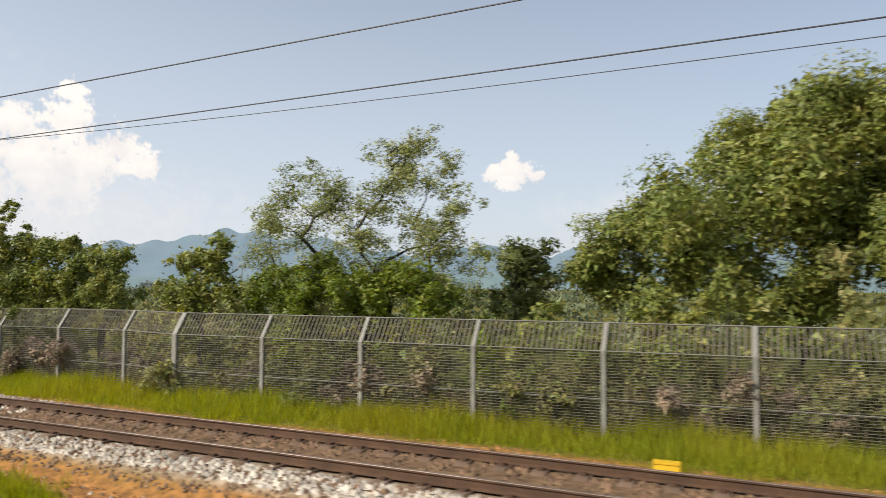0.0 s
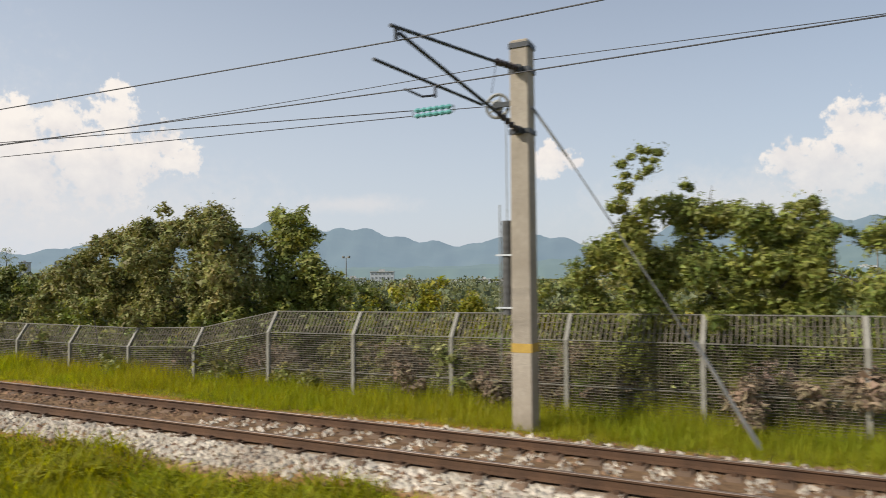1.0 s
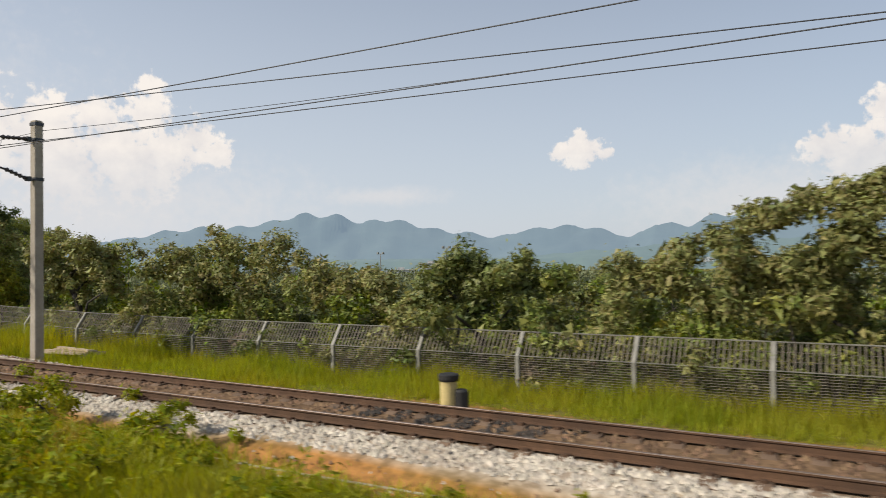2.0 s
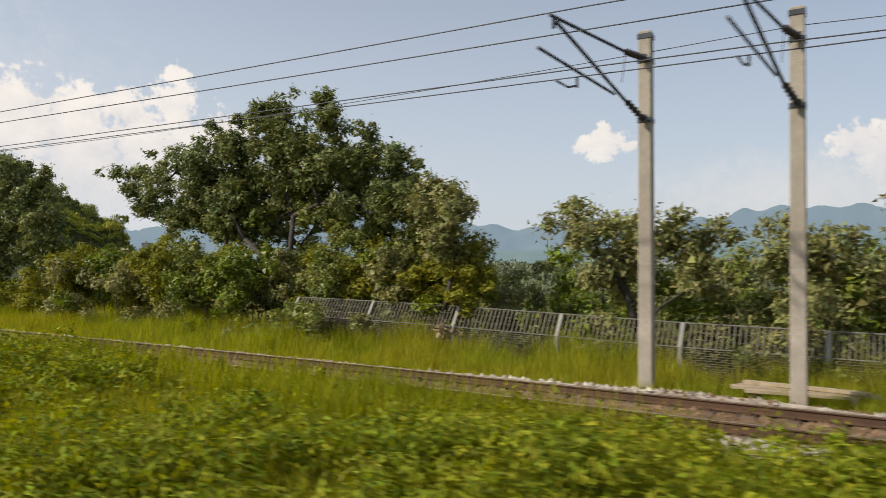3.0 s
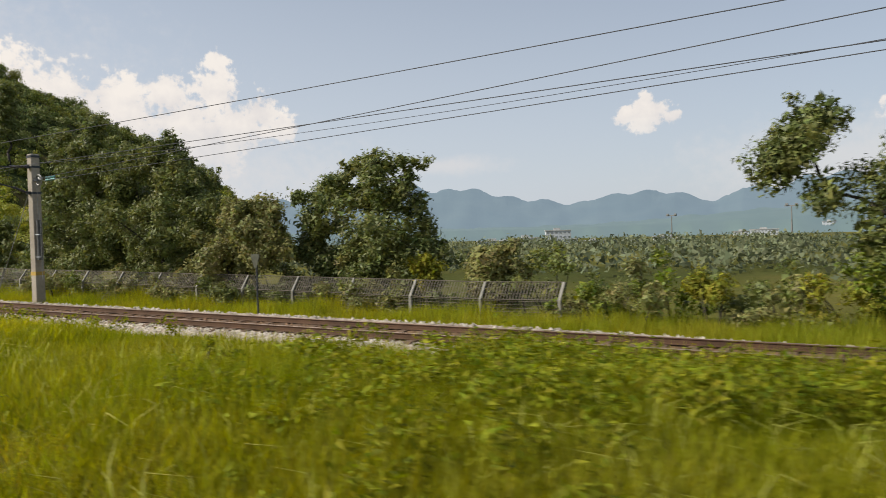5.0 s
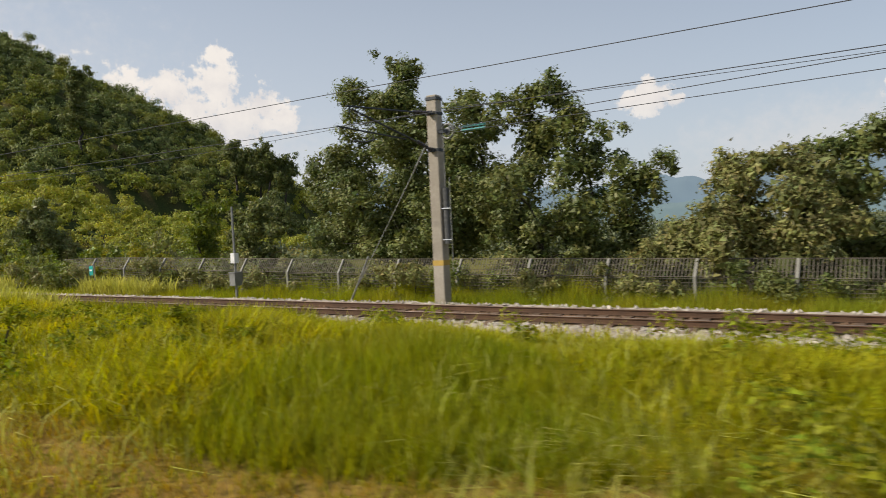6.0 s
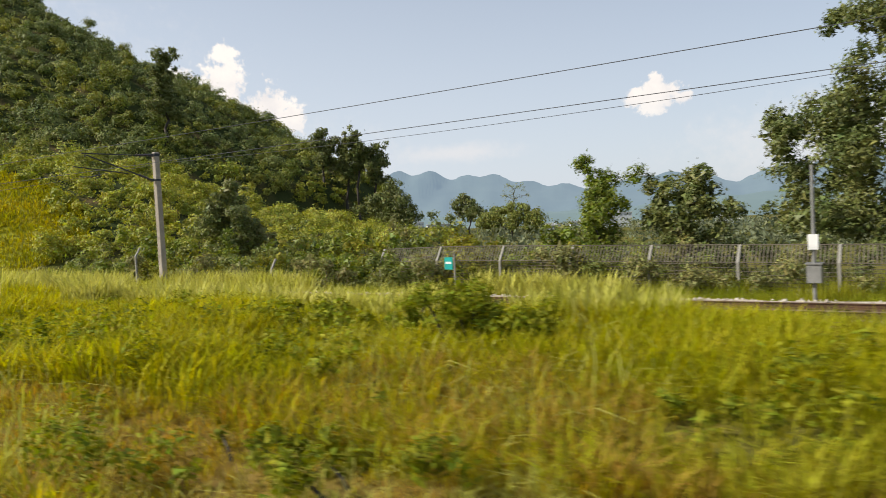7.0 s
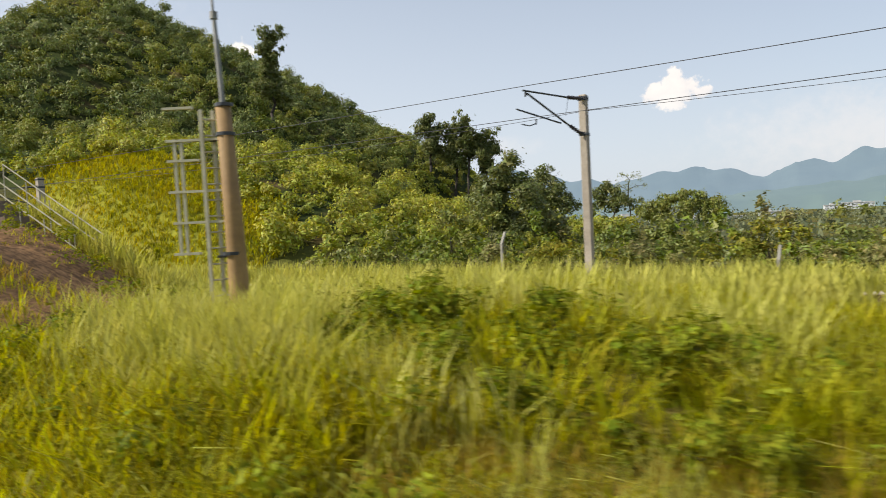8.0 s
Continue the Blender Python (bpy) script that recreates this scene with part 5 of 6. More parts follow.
    x, y = np.where(foot, -176.4 + 1.3 * r.normal(size=n), x), np.where(foot, -15.4 + 0.8 * r.normal(size=n), y)
    keep = ((wobble(x, y, 1.5, 3.0) > -0.3) | foot) & (y > own_c(x) + 5.0) & (bank_z(x, y) < 0.3) & ~in_stand(x, y)
    x, y = x[keep], y[keep]
    lawn("tall_grass", x, y, r.uniform(0.8, 1.35, len(x)), M_PLUME, "tall pale seeding grass round the cable pole", 112, 5, 0.013, 0.6)
    # rank tufts along the near edge of the ballast in the first stretch
    n = 9000
    x = r.uniform(-52, -16.5, n)
    d = -r.uniform(1.7, 4.2, n)
    y = line_c(x) + d
    edge = np.interp(x, [-52, -50, -45, -42, -38, -34, -30, -28.5, -27, -20, -18, -16.5], [-2.2, -3.2, -3.3, -2.6, -2.2, -1.8, -2.0, -2.4, -1.9, -1.9, -2.2, -2.8])
    keep = (d < edge + 0.35 * wobble(x, y, 0.7, 2.0)) & (wobble(x, y, 1.1, 6.0) > -0.55)
    x, y = x[keep], y[keep]
    lawn("edge_tufts", x, y, r.uniform(0.22, 0.5, len(x)), M_GRASS, "rank green tufts along the near edge of the ballast", 113, 7, 0.024, 1.0)
    # pale wisps that bend over the field
    n = 16000
    x = r.uniform(-200, -46, n)
    y = own_c(x) + 4.6 + (line_c(x) - 3.0 - own_c(x) - 4.6) * r.random(n)
    keep = (wobble(x, y, 3.3, 4.0) > -0.2) & (bank_z(x, y) < 0.4)
    x, y = x[keep], y[keep]
    lawn("grass_wisps", x, y, r.uniform(0.45, 0.8, len(x)) * np.interp(x, [-180, -110, -46], [1.15, 0.9, 0.7]), M_WISP, "pale bending wisps of seeding grass over the field", 110, 2, 0.014, 1.15)
    n = 7000
    x = r.uniform(-190, -118, n)
    y = own_c(x) + 4.4 + 4.0 * r.random(n)
    keep = (wobble(x, y, 2.2, 9.0) > -0.1) & (bank_z(x, y) < 0.4)
    x, y = x[keep], y[keep]
    lawn("near_wisps", x, y, r.uniform(0.35, 0.6, len(x)), M_WISP, "pale fine wisps of grass beside the nearer line", 111, 3, 0.010, 1.3)
    # grass on the slope at the foot of the hill
    n = 13000
    a, q = r.uniform(0, 6.283, n), np.sqrt(r.random(n)) * 1.15
    x, y = -217.5 + np.cos(a) * q * 13.5, 3.0 + np.sin(a) * q * 9.5
    lawn("slope_grass", x, y, r.uniform(0.35, 0.65, n), M_GRASS_SLOPE, "yellow-green grass on the slope below the hill", 105, 4, 0.055)


grass()


# ---- weeds among the grass ----
def weeds():
    r = np.random.default_rng(120)
    spots = []
    for sx, sy, a, b, h in STANDS:
        for _ in range(max(3, int(3.2 * a * b))):
            q, w = 0.95 * math.sqrt(r.random()), r.uniform(0, 6.283)
            spots.append((sx + a * q * math.cos(w), sy + b * q * math.sin(w), r.uniform(1.2, 2.0), h * r.uniform(0.65, 1.1) * (1.1 - 0.35 * q)))
    spots += [(-52.4, 5.2, 2.6, 0.85), (-54.4, 4.6, 2.8, 0.9), (-53.0, 3.2, 2.6, 0.8), (-56.6, 4.2, 2.8, 0.9), (-50.8, 4.0, 2.2, 0.7), (-34.6, 5.4, 2.2, 0.6), (-33.0, 4.6, 2.4, 0.6), (-44.0, 4.6, 2.6, 0.6), (-42.0, 5.2, 2.6, 0.65), (-40.2, 4.4, 2.6, 0.55), (-38.4, 5.2, 2.2, 0.5), (-46.2, 5.0, 2.4, 0.6)]
    spots += [(-53.4, 6.2, 2.6, 0.95), (-55.6, 6.3, 2.8, 1.0), (-57.8, 6.3, 2.6, 0.9), (-60.0, 6.2, 2.6, 0.9), (-51.6, 5.8, 1.8, 0.75), (-56.0, 5.2, 2.8, 0.9), (-18.7, 7.0, 0.8, 0.8), (-20.9, 6.7, 1.8, 0.55), (-24.2, 6.6, 2.0, 0.5)]
    x = -60.5
    while x > -109:
        spots.append((x, float(line_c(x)) - r.uniform(2.2, 3.1), r.uniform(2.0, 3.2), r.uniform(0.65, 1.1)))
        spots.append((x + r.uniform(-0.8, 0.8), float(line_c(x)) - r.uniform(1.5, 1.8), r.uniform(1.4, 2.4), r.uniform(0.5, 0.75)))
        if r.random() < 0.7:
            spots.append((x + r.uniform(-1, 1), float(line_c(x)) - r.uniform(4.0, 7.0), r.uniform(1.4, 2.6), r.uniform(0.5, 0.9)))
        x -= r.uniform(1.6, 3.4)
    for i, (x, y, w, h) in enumerate(spots):
        bush(x, y, w, h, M_WEED, 1200 + i, "low leafy green weeds among the tall grass", 0.065, 0.7, name="weed_clump", droop=0.3)
    # broad-leaved weeds that close over the ground of the middle stretch
    n = 5200
    x = r.uniform(-116, -54, n)
    lo, hi = own_c(x) + 4.8, line_c(x) - 1.7
    y = lo + (hi - lo) * r.random(n) ** 0.85
    keep = wobble(x, y, 1.7, 4.0) + 0.4 * wobble(x, y, 0.7, 1.0) + np.interp(x, [-116, -108, -62, -54], [-0.6, 0.1, 0.1, -0.5]) > 0.0
    x, y = x[keep], y[keep]
    hh = r.uniform(0.25, 0.62, len(x)) * (1.0 + 0.35 * wobble(x, y, 2.6, 8.0))
    v = leaf_cloud(np.stack([x, y, ground_z(x, y) + hh * 0.8], 1), hh * 0.85, 150000, 0.055, r, 0.8)
    tagged(part("weed_carpet", quads("weed_carpet", v), M_WEED), "low leafy weeds closing over the ground between the lines", "weeds", kind="stuff")
    n = 1500
    x = r.uniform(-205, -46, n)
    lo, hi = own_c(x) + 5.5, line_c(x) - 3.4
    y = lo + (hi - lo) * r.random(n)
    keep = wobble(x, y, 3.0, 11.0) > -0.1
    x, y = x[keep], y[keep]
    z = ground_z(x, y)
    hh = r.uniform(0.2, 0.55, len(x))
    v = leaf_cloud(np.stack([x, y, z + hh], 1), hh * 0.9, 62000, 0.064, r, 0.8)
    tagged(part("ground_weeds", quads("ground_weeds", v), M_WEED), "small broad-leaved weeds through the grass", "weeds", kind="stuff")


weeds()


# ---- railway track ----
def sweep(profile, off, x0, x1, step, lift=0.0):
    """A profile (across, up) carried along the line at an offset from its middle."""
    xs = np.arange(x0, x1, step)
    s = Shape()
    rings = []
    for x in xs:
        slope = (line_c(x + 0.5) - line_c(x - 0.5))
        nx, ny = -slope, 1.0
        k = 1.0 / math.hypot(nx, ny)
        for u, w in profile:
            rings.append((x + nx * k * (off + u), line_c(x) + ny * k * (off + u), float(rail_z(x)) + w + lift))
    m = len(profile)
    s.add(rings, [(i * m + j, i * m + (j + 1) % m, (i + 1) * m + (j + 1) % m, (i + 1) * m + j) for i in range(len(xs) - 1) for j in range(m)])
    return s


def railway():
    track = thing("railway_track", (0, 0, 0), "rusty steel railway track on stained concrete sleepers", "railway track", kind="structure")
    web = [(-0.07, -0.16), (0.07, -0.16), (0.07, -0.148), (0.016, -0.128), (0.012, -0.04), (0.034, -0.03), (0.034, -0.006), (-0.034, -0.006), (-0.034, -0.03), (-0.012, -0.04), (-0.016, -0.128), (-0.07, -0.148)]
    head = [(-0.033, -0.008), (0.033, -0.008), (0.028, 0.0), (-0.028, 0.0)]
    for side in (-0.75, 0.75):
        rail = part("rail", sweep(web, side, -240.0, 34.0, 2.0), M_RUST, track)
        part("rail_head", sweep(head, side, -240.0, 34.0, 2.0), M_RAILHEAD, rail, "worn dull running surface")
    # concrete sleepers, higher under the rails
    s = Shape()
    pr = [(-1.25, -0.13), (-1.25, 0.0), (-1.05, 0.07), (-0.5, 0.055), (-0.3, 0.0), (0.3, 0.0), (0.5, 0.055), (1.05, 0.07), (1.25, 0.0), (1.25, -0.13)]
    n = len(pr)
    v = [(u, 0.13 * sgn * (1.0 if w < 0.03 else 0.85), w) for sgn in (-1, 1) for u, w in pr]
    s.add([(b, a, c) for a, b, c in v], [tuple(range(n)), tuple(range(2 * n - 1, n - 1, -1))] + [(j, (j + 1) % n, n + (j + 1) % n, n + j)[::-1] for j in range(n)])
    sleeper = s.mesh("sleeper")
    sleeper.materials.append(M_SLEEPER)
    clip = Shape()
    for a in (-0.88, -0.62, 0.62, 0.88):
        clip.box((-0.05, a - 0.05, 0.05), (0.05, a + 0.05, 0.10))
    clips = clip.mesh("rail_clips")
    clips.materials.append(M_RUST)
    rest = Shape()
    base = np.array([tuple(q.co) for q in sleeper.vertices])
    faces = [tuple(p.vertices) for p in sleeper.polygons]
    r = np.random.default_rng(130)
    for i in range(390):
        x = 15.0 - 0.65 * i
        ang = math.atan(float(line_c(x + 0.5) - line_c(x - 0.5)))
        m = pose(x, float(line_c(x)), float(rail_z(x)) - 0.225, 0, 0, math.degrees(ang) + r.normal() * 0.6)
        if i < 300:
            ob = new("sleeper", sleeper)
            ob.parent = track
            ob.matrix_basis = m
            if 8 < i < 150:
                c = new("rail_clips", clips)
                c.parent = ob
        else:
            rest.add(base @ np.array(m.to_3x3()).T + np.array(m.translation), faces)
    tagged(part("far_sleepers", rest, M_SLEEPER, track), kind="stuff")


def stones(name, x, y, z, rad, mat, label, seed):
    r = np.random.default_rng(seed)
    n = len(x)
    base = np.array([(1, 0, -0.7), (0, 1, -0.7), (-1, 0, -0.7), (0, -1, -0.7), (0.2, 0.1, 1)], float)
    tri = np.array([(0, 1, 4), (1, 2, 4), (2, 3, 4), (3, 0, 4)])
    v = base[None] * rad[:, None, None] * r.uniform(0.55, 1.2, (n, 5, 1)) * np.array((1.15, 1.0, 0.75))
    v = v + r.normal(size=(n, 5, 3)) * rad[:, None, None] * 0.22
    a = r.uniform(0, 6.28, n)
    ca, sa = np.cos(a)[:, None], np.sin(a)[:, None]
    v = np.stack([v[..., 0] * ca - v[..., 1] * sa, v[..., 0] * sa + v[..., 1] * ca, v[..., 2]], -1) + np.stack([x, y, z], 1)[:, None]
    f = (np.arange(n)[:, None, None] * 5 + tri[None]).reshape(-1).astype(np.int32)
    me = bpy.data.meshes.new(name)
    me.vertices.add(n * 5)
    me.vertices.foreach_set("co", v.astype(np.float32).ravel())
    me.loops.add(len(f))
    me.loops.foreach_set("vertex_index", f)
    me.polygons.add(n * 4)
    me.polygons.foreach_set("loop_start", np.arange(n * 4, dtype=np.int32) * 3)
    me.polygons.foreach_set("loop_total", np.full(n * 4, 3, np.int32))
    me.update(calc_edges=True)
    tagged(part(name, me, mat), label, "ballast", kind="stuff")


def ballast():
    r = np.random.default_rng(140)

    def lay(n, x0, x1, lo, hi, size):
        x = r.uniform(x0, x1, n)
        d = r.uniform(lo, hi, n)
        if hi < 0.8 and lo > -0.8:
            x = 15.0 - 0.65 * (np.floor((15.0 - x) / 0.65) + 0.5) + r.uniform(-0.17, 0.17, n)
        y = line_c(x) + d
        return x, y, ground_z(x, y) + size * 0.25, d

    for name, spec, mat, label, seed in (
        ("ballast", ((8500, -68, -28, -1.65, -0.95, 0.06), (5000, -28, 14, -1.52, -0.95, 0.06), (11000, -190, -68, -1.9, -0.95, 0.058), (500, -62, 14, -3.0, -1.9, 0.045), (2200, -68, 14, 0.95, 2.1, 0.06), (4000, -190, -68, 0.95, 2.0, 0.06)), M_STONE, "pale grey crushed stone ballast", 141),
        ("stained_ballast", ((9500, -68, 14, -0.72, 0.72, 0.06), (4500, -190, -68, -0.72, 0.72, 0.07), (2500, -14, 14, -1.9, -0.95, 0.055), (2500, -40, -14, -2.1, -1.2, 0.05), (3500, -68, 14, 0.9, 2.3, 0.05), (1200, -60, 14, -3.0, -1.75, 0.038)), M_STONE_BROWN, "brown rust-stained ballast between the rails", 142)):
        xs = [lay(*q) for q in spec]
        sz = np.concatenate([np.full(len(a[0]), q[5]) * r.uniform(0.55, 1.15, len(a[0])) for a, q in zip(xs, spec)])
        stones(name, *(np.concatenate([a[k] for a in xs]) for k in range(3)), sz, mat, label, seed)
    crumbs = material("soil_crumbs", (0.42, 0.205, 0.075), (0.26, 0.125, 0.05), scale=1.2, rough=1.0, island=0.4, fine=0.2)
    parts = [lay(*q) for q in ((6500, -60, 14, -3.5, -1.95, 0.035), (3000, -60, 14, 1.7, 2.8, 0.035))]
    x, y, z = (np.concatenate([q[k] for q in parts]) for k in range(3))
    stones("soil_crumbs", x, y, z, r.uniform(0.016, 0.042, len(x)), crumbs, "loose crumbs of reddish soil beside the ballast", 145)
    # ballast blackened by oil beside the canister
    oil = material("oily_stone", (0.040, 0.034, 0.029), (0.075, 0.060, 0.048), scale=2.0, rough=0.45, island=0.3)
    x, y, z, d = lay(480, -50.2, -46.0, -0.7, 0.7, 0.06)
    stones("oily_ballast", x, y, z + 0.03, r.uniform(0.035, 0.06, 480), oil, "black oil-soaked ballast beside the canister", 144)
    # loose pale stones between the sleepers in the first stretch
    i = np.repeat(np.arange(10, 75), 42)
    x = 15.0 - 0.65 * (i + 0.5) + r.uniform(-0.16, 0.16, len(i))
    y = line_c(x) + r.uniform(-0.62, 0.62, len(i))
    keep = (x > -31 + 3 * wobble(x, y, 2.0, 1.0)) & (x < -15)
    stones("loose_ballast", x[keep], y[keep], ground_z(x, y)[keep] + 0.02, r.uniform(0.035, 0.065, keep.sum()), M_STONE, "pale loose stones between the sleepers", 143)


railway()
ballast()


# ---- the fence ----
def fence(xs, label, overgrown=False):
    xs = [float(x) for x in xs]
    ys = [float(fence_y(np.array(x))) for x in xs]
    tops = [float(fence_top(x)) for x in xs]
    ob = thing("wire_fence", (xs[0], ys[0], 0), label, "fence")
    o = np.array((xs[0], ys[0], 0.0))
    out = np.array((0.0, 0.36, 0.0))           # the top leans away from the railway
    post = Shape()
    w, t = 0.05, 0.045
    post.box((-w, -t, -2.35), (w, t, 0.0))
    post.add([(-w, -t, 0), (w, -t, 0), (w, t, 0), (-w, t, 0), (-w * 0.9, 0.33, 0.58), (w * 0.9, 0.33, 0.58), (w * 0.9, 0.41, 0.55), (-w * 0.9, 0.41, 0.55)],
             [(4, 5, 6, 7), (0, 1, 5, 4), (1, 2, 6, 5), (2, 3, 7, 6), (3, 0, 4, 7)])
    me = post.mesh("post")
    me.materials.append(M_POST)
    for x, y, z in zip(xs, ys, tops):
        p = new("post", me)
        p.parent = ob
        p.location = (x - o[0], y - o[1], z - 0.57)
    for i in range(len(xs) - 1):
        a, b = np.array((xs[i], ys[i], tops[i] - 0.57)) - o, np.array((xs[i + 1], ys[i + 1], tops[i + 1] - 0.57)) - o
        s, rails = Shape(), Shape()

        def bar(p, q, h):
            p, q = np.asarray(p, float), np.asarray(q, float)
            dz = np.array((0, 0, h))
            dy = np.array((0, h, 0))
            s.add([p - dz, p + dy, p + dz, q - dz, q + dy, q + dz, p - dy, q - dy], [(0, 3, 4, 1), (1, 4, 5, 2), (2, 5, 7, 6), (6, 7, 3, 0)])

        for k in range(1, 32, 2 if overgrown else 1):
            z = np.array((0, 0, -0.060 * k))
            bar(a + z, b + z, 0.0085)
        n = 25
        for k in range(n):
            f = (k + 0.5) / n
            p = a + (b - a) * f
            d = (b - a) / np.linalg.norm(b - a) * 0.008
            q = p + out + (0, 0, 0.56)
            s.add([p - d * 1.8, p + d * 1.8, q + d * 1.8, q - d * 1.8], [(0, 1, 2, 3)])
            e = p + (0, 0.012, -1.9)
            s.add([p - d * 0.6 + (0, 0.012, 0), p + d * 0.6 + (0, 0.012, 0), e + d * 0.6, e - d * 0.6], [(0, 1, 2, 3)])
        for f in (0.33, 0.66):
            bar(a + out * f + (0, 0, 0.56 * f), b + out * f + (0, 0, 0.56 * f), 0.006)
        tagged(part("wire_panel", s, M_WIRE, ob), kind="stuff")
        for z, r in (((0, 0.36, 0.57), 0.018), ((0, 0, 0.0), 0.015), ((0, 0, -1.0), 0.013)):
            rails = Shape()
            rails.tube([a + z, b + z], r, 5)
            part("fence_rail", rails, M_WIRE if overgrown else M_FENCE_RAIL, ob)
    return ob


fence(np.arange(10) * 2.9 - 14.73, "tall horizontal-wire fence with outward-leaning top and pale posts")
fence([-14.73 - 0.05, -17.29] + [-17.29 - 2.886 * k for k in range(1, 17)] + [-66.66, -69.85, -73.04, -76.12, -79.2], "pale-posted wire fence stepping down along the verge")
fence(np.arange(19) * -2.92 - 114.2, "low pale-posted wire fence in front of the trees", True)


# ---- overhead line ----
def mast_y(x):
    return float(line_c(x)) + 2.86


M_BAND = material("yellow_band", (0.55, 0.36, 0.08), (0.45, 0.30, 0.08), scale=4.0)
M_INSUL = material("turquoise_glass", (0.16, 0.42, 0.40), (0.12, 0.34, 0.33), scale=6.0, rough=0.2)
M_PORC = material("brown_insulator", (0.07, 0.06, 0.065), (0.05, 0.045, 0.05), scale=6.0, rough=0.3)
M_WEIGHT = material("cast_weights", (0.11, 0.11, 0.11), (0.08, 0.08, 0.08), scale=5.0, rough=0.7)
M_CABLE = material("overhead_cable", (0.085, 0.085, 0.095), (0.060, 0.060, 0.070), scale=2.0, rough=0.5)


def insulator(s, p, q, r, n=5):
    p, q = Vector(p), Vector(q)
    pts, rs = [], []
    for k in range(n * 2 + 1):
        pts.append(p.lerp(q, k / (n * 2)))
        rs.append(r if k % 2 else r * 0.5)
    s.tube(pts, rs, 8)


def mast(x, top, base, anchor=0, band=True, y=None, reach=3.85, lift=0.0, half=0.215, up=0.0):
    """A square concrete mast; anchor: the side (+1, -1 along x) on which its tension wheel and weights hang."""
    y = mast_y(x) if y is None else y
    ang = math.atan(float(line_c(x + 0.5) - line_c(x - 0.5)))
    label = "square concrete catenary mast with tension wheel and hanging weights" if anchor else "square concrete catenary mast with tubular steel cantilever"
    ob = thing("catenary_mast", (x, y, base), label, "railway mast", group="catenary masts")
    ob.rotation_euler = (0, 0, ang)
    H = top - base
    s = Shape()
    a, b, c = half, half * 0.9, 0.02
    ring = lambda w, z: [(-w, -w + c, z), (-w + c, -w, z), (w - c, -w, z), (w, -w + c, z), (w, w - c, z), (w - c, w, z), (-w + c, w, z), (-w, w - c, z)]
    s.add(ring(a, -0.6) + ring(b, H - 0.03) + ring(b - 0.03, H), [tuple(range(7, -1, -1)), tuple(range(16, 24))] + [(k * 8 + j, k * 8 + (j + 1) % 8, k * 8 + 8 + (j + 1) % 8, k * 8 + 8 + j) for k in range(2) for j in range(8)])
    pole = part("pole", s, M_CONCRETE, ob)
    zt, zl, zj = H - 0.62 + up, H - 1.86 + up, H - 1.57 + up
    for z, name in ((zt, "bracket"), (zl, "bracket"), (H - 0.12, "cap_strap")):
        s = Shape()
        s.box((-half, -half, z - 0.05), (half, half, z + 0.05))
        if name == "bracket":
            s.box((-0.08, -0.34, z - 0.07), (0.08, -0.21, z + 0.07))
        part(name, s, M_DARKSTEEL, pole)
    if band:
        s = Shape()
        s.box((-0.214, -0.214, 1.42), (0.214, 0.214, 1.60))
        part("painted_band", s, M_BAND, pole, "faded yellow painted band")
    R = reach
    lean = -0.18 * 1.0
    tip, low = (lean * 3.7, -R - 0.05, zt - 0.10 + lift), (lean * 4.0, -R - 0.45, zj + 0.22 + lift)
    s = Shape()
    s.tube([(lean, -0.95, zt - 0.02), tip], 0.030, 6)
    top_tube = part("top_tube", s, M_DARKSTEEL, ob)
    s = Shape()
    s.tube([(lean, -0.85, zl + 0.24), (lean * 3.4, -R + 0.15, zt - 0.18 + lift)], 0.034, 6)
    part("stay_tube", s, M_DARKSTEEL, ob)
    s = Shape()
    s.tube([(lean * 1.6, -1.38, zj + 0.02), low], 0.027, 6)
    part("registration_tube", s, M_DARKSTEEL, ob)
    s = Shape()
    s.tube([(lean * 3.3, -2.7, zj - 0.06), (lean * 3.5, -3.1, zj - 0.17), (lean * 3.7, -3.62, zj - 0.16)], 0.020, 5)
    s.tube([(lean * 3.3, -2.7, zj + 0.08), (lean * 3.3, -2.7, zj - 0.1)], 0.025, 5)
    part("steady_arm", s, M_CABLE, ob)
    s = Shape()
    s.tube([(lean, -0.95, zt - 0.05), (lean * 1.2, -1.1, zj + 0.3)], 0.008, 4)
    part("tie_wire", s, M_CABLE, ob)
    for p, q in (((0, -0.32, zt), (lean, -1.0, zt - 0.02)), ((0, -0.32, zl), (lean, -0.88, zl + 0.26))):
        s = Shape()
        insulator(s, p, q, 0.075)
        part("insulator", s, M_PORC, ob)
    s = Shape()
    s.tube([(lean * 3.6, -R + 0.1, zt - 0.1 + lift), (lean * 3.6, -R + 0.1, zt - 0.28 + lift)], 0.035, 6)
    part("wire_clamp", s, M_DARKSTEEL, top_tube)
    if anchor:
        k = float(anchor)
        wz = H - 1.27
        s = Shape()
        for rr, tt in ((0.24, 0.035), (0.09, 0.05)):
            s.tube([(k * 0.52 + rr * math.cos(q), -0.05, wz + rr * math.sin(q)) for q in np.linspace(0, 2 * math.pi, 19)], tt, 6, False)
        for q in np.arange(5) * 1.2566:
            s.tube([(k * 0.52, -0.05, wz), (k * 0.52 + 0.24 * math.cos(q), -0.05, wz + 0.24 * math.sin(q))], 0.018, 5)
        wheel = part("tension_wheel", s, M_STEEL, ob)
        s = Shape()
        s.box((min(k * 0.19, k * 0.56), -0.14, wz - 0.05), (max(k * 0.19, k * 0.56), -0.09, wz + 0.05))
        part("wheel_bracket", s, M_DARKSTEEL, wheel)
        lo, hi = 1.46 + 0.7, 3.29 + 0.7
        s = Shape()
        pts, rs = [], []
        for j in range(25):
            z = lo + (hi - lo) * j / 24
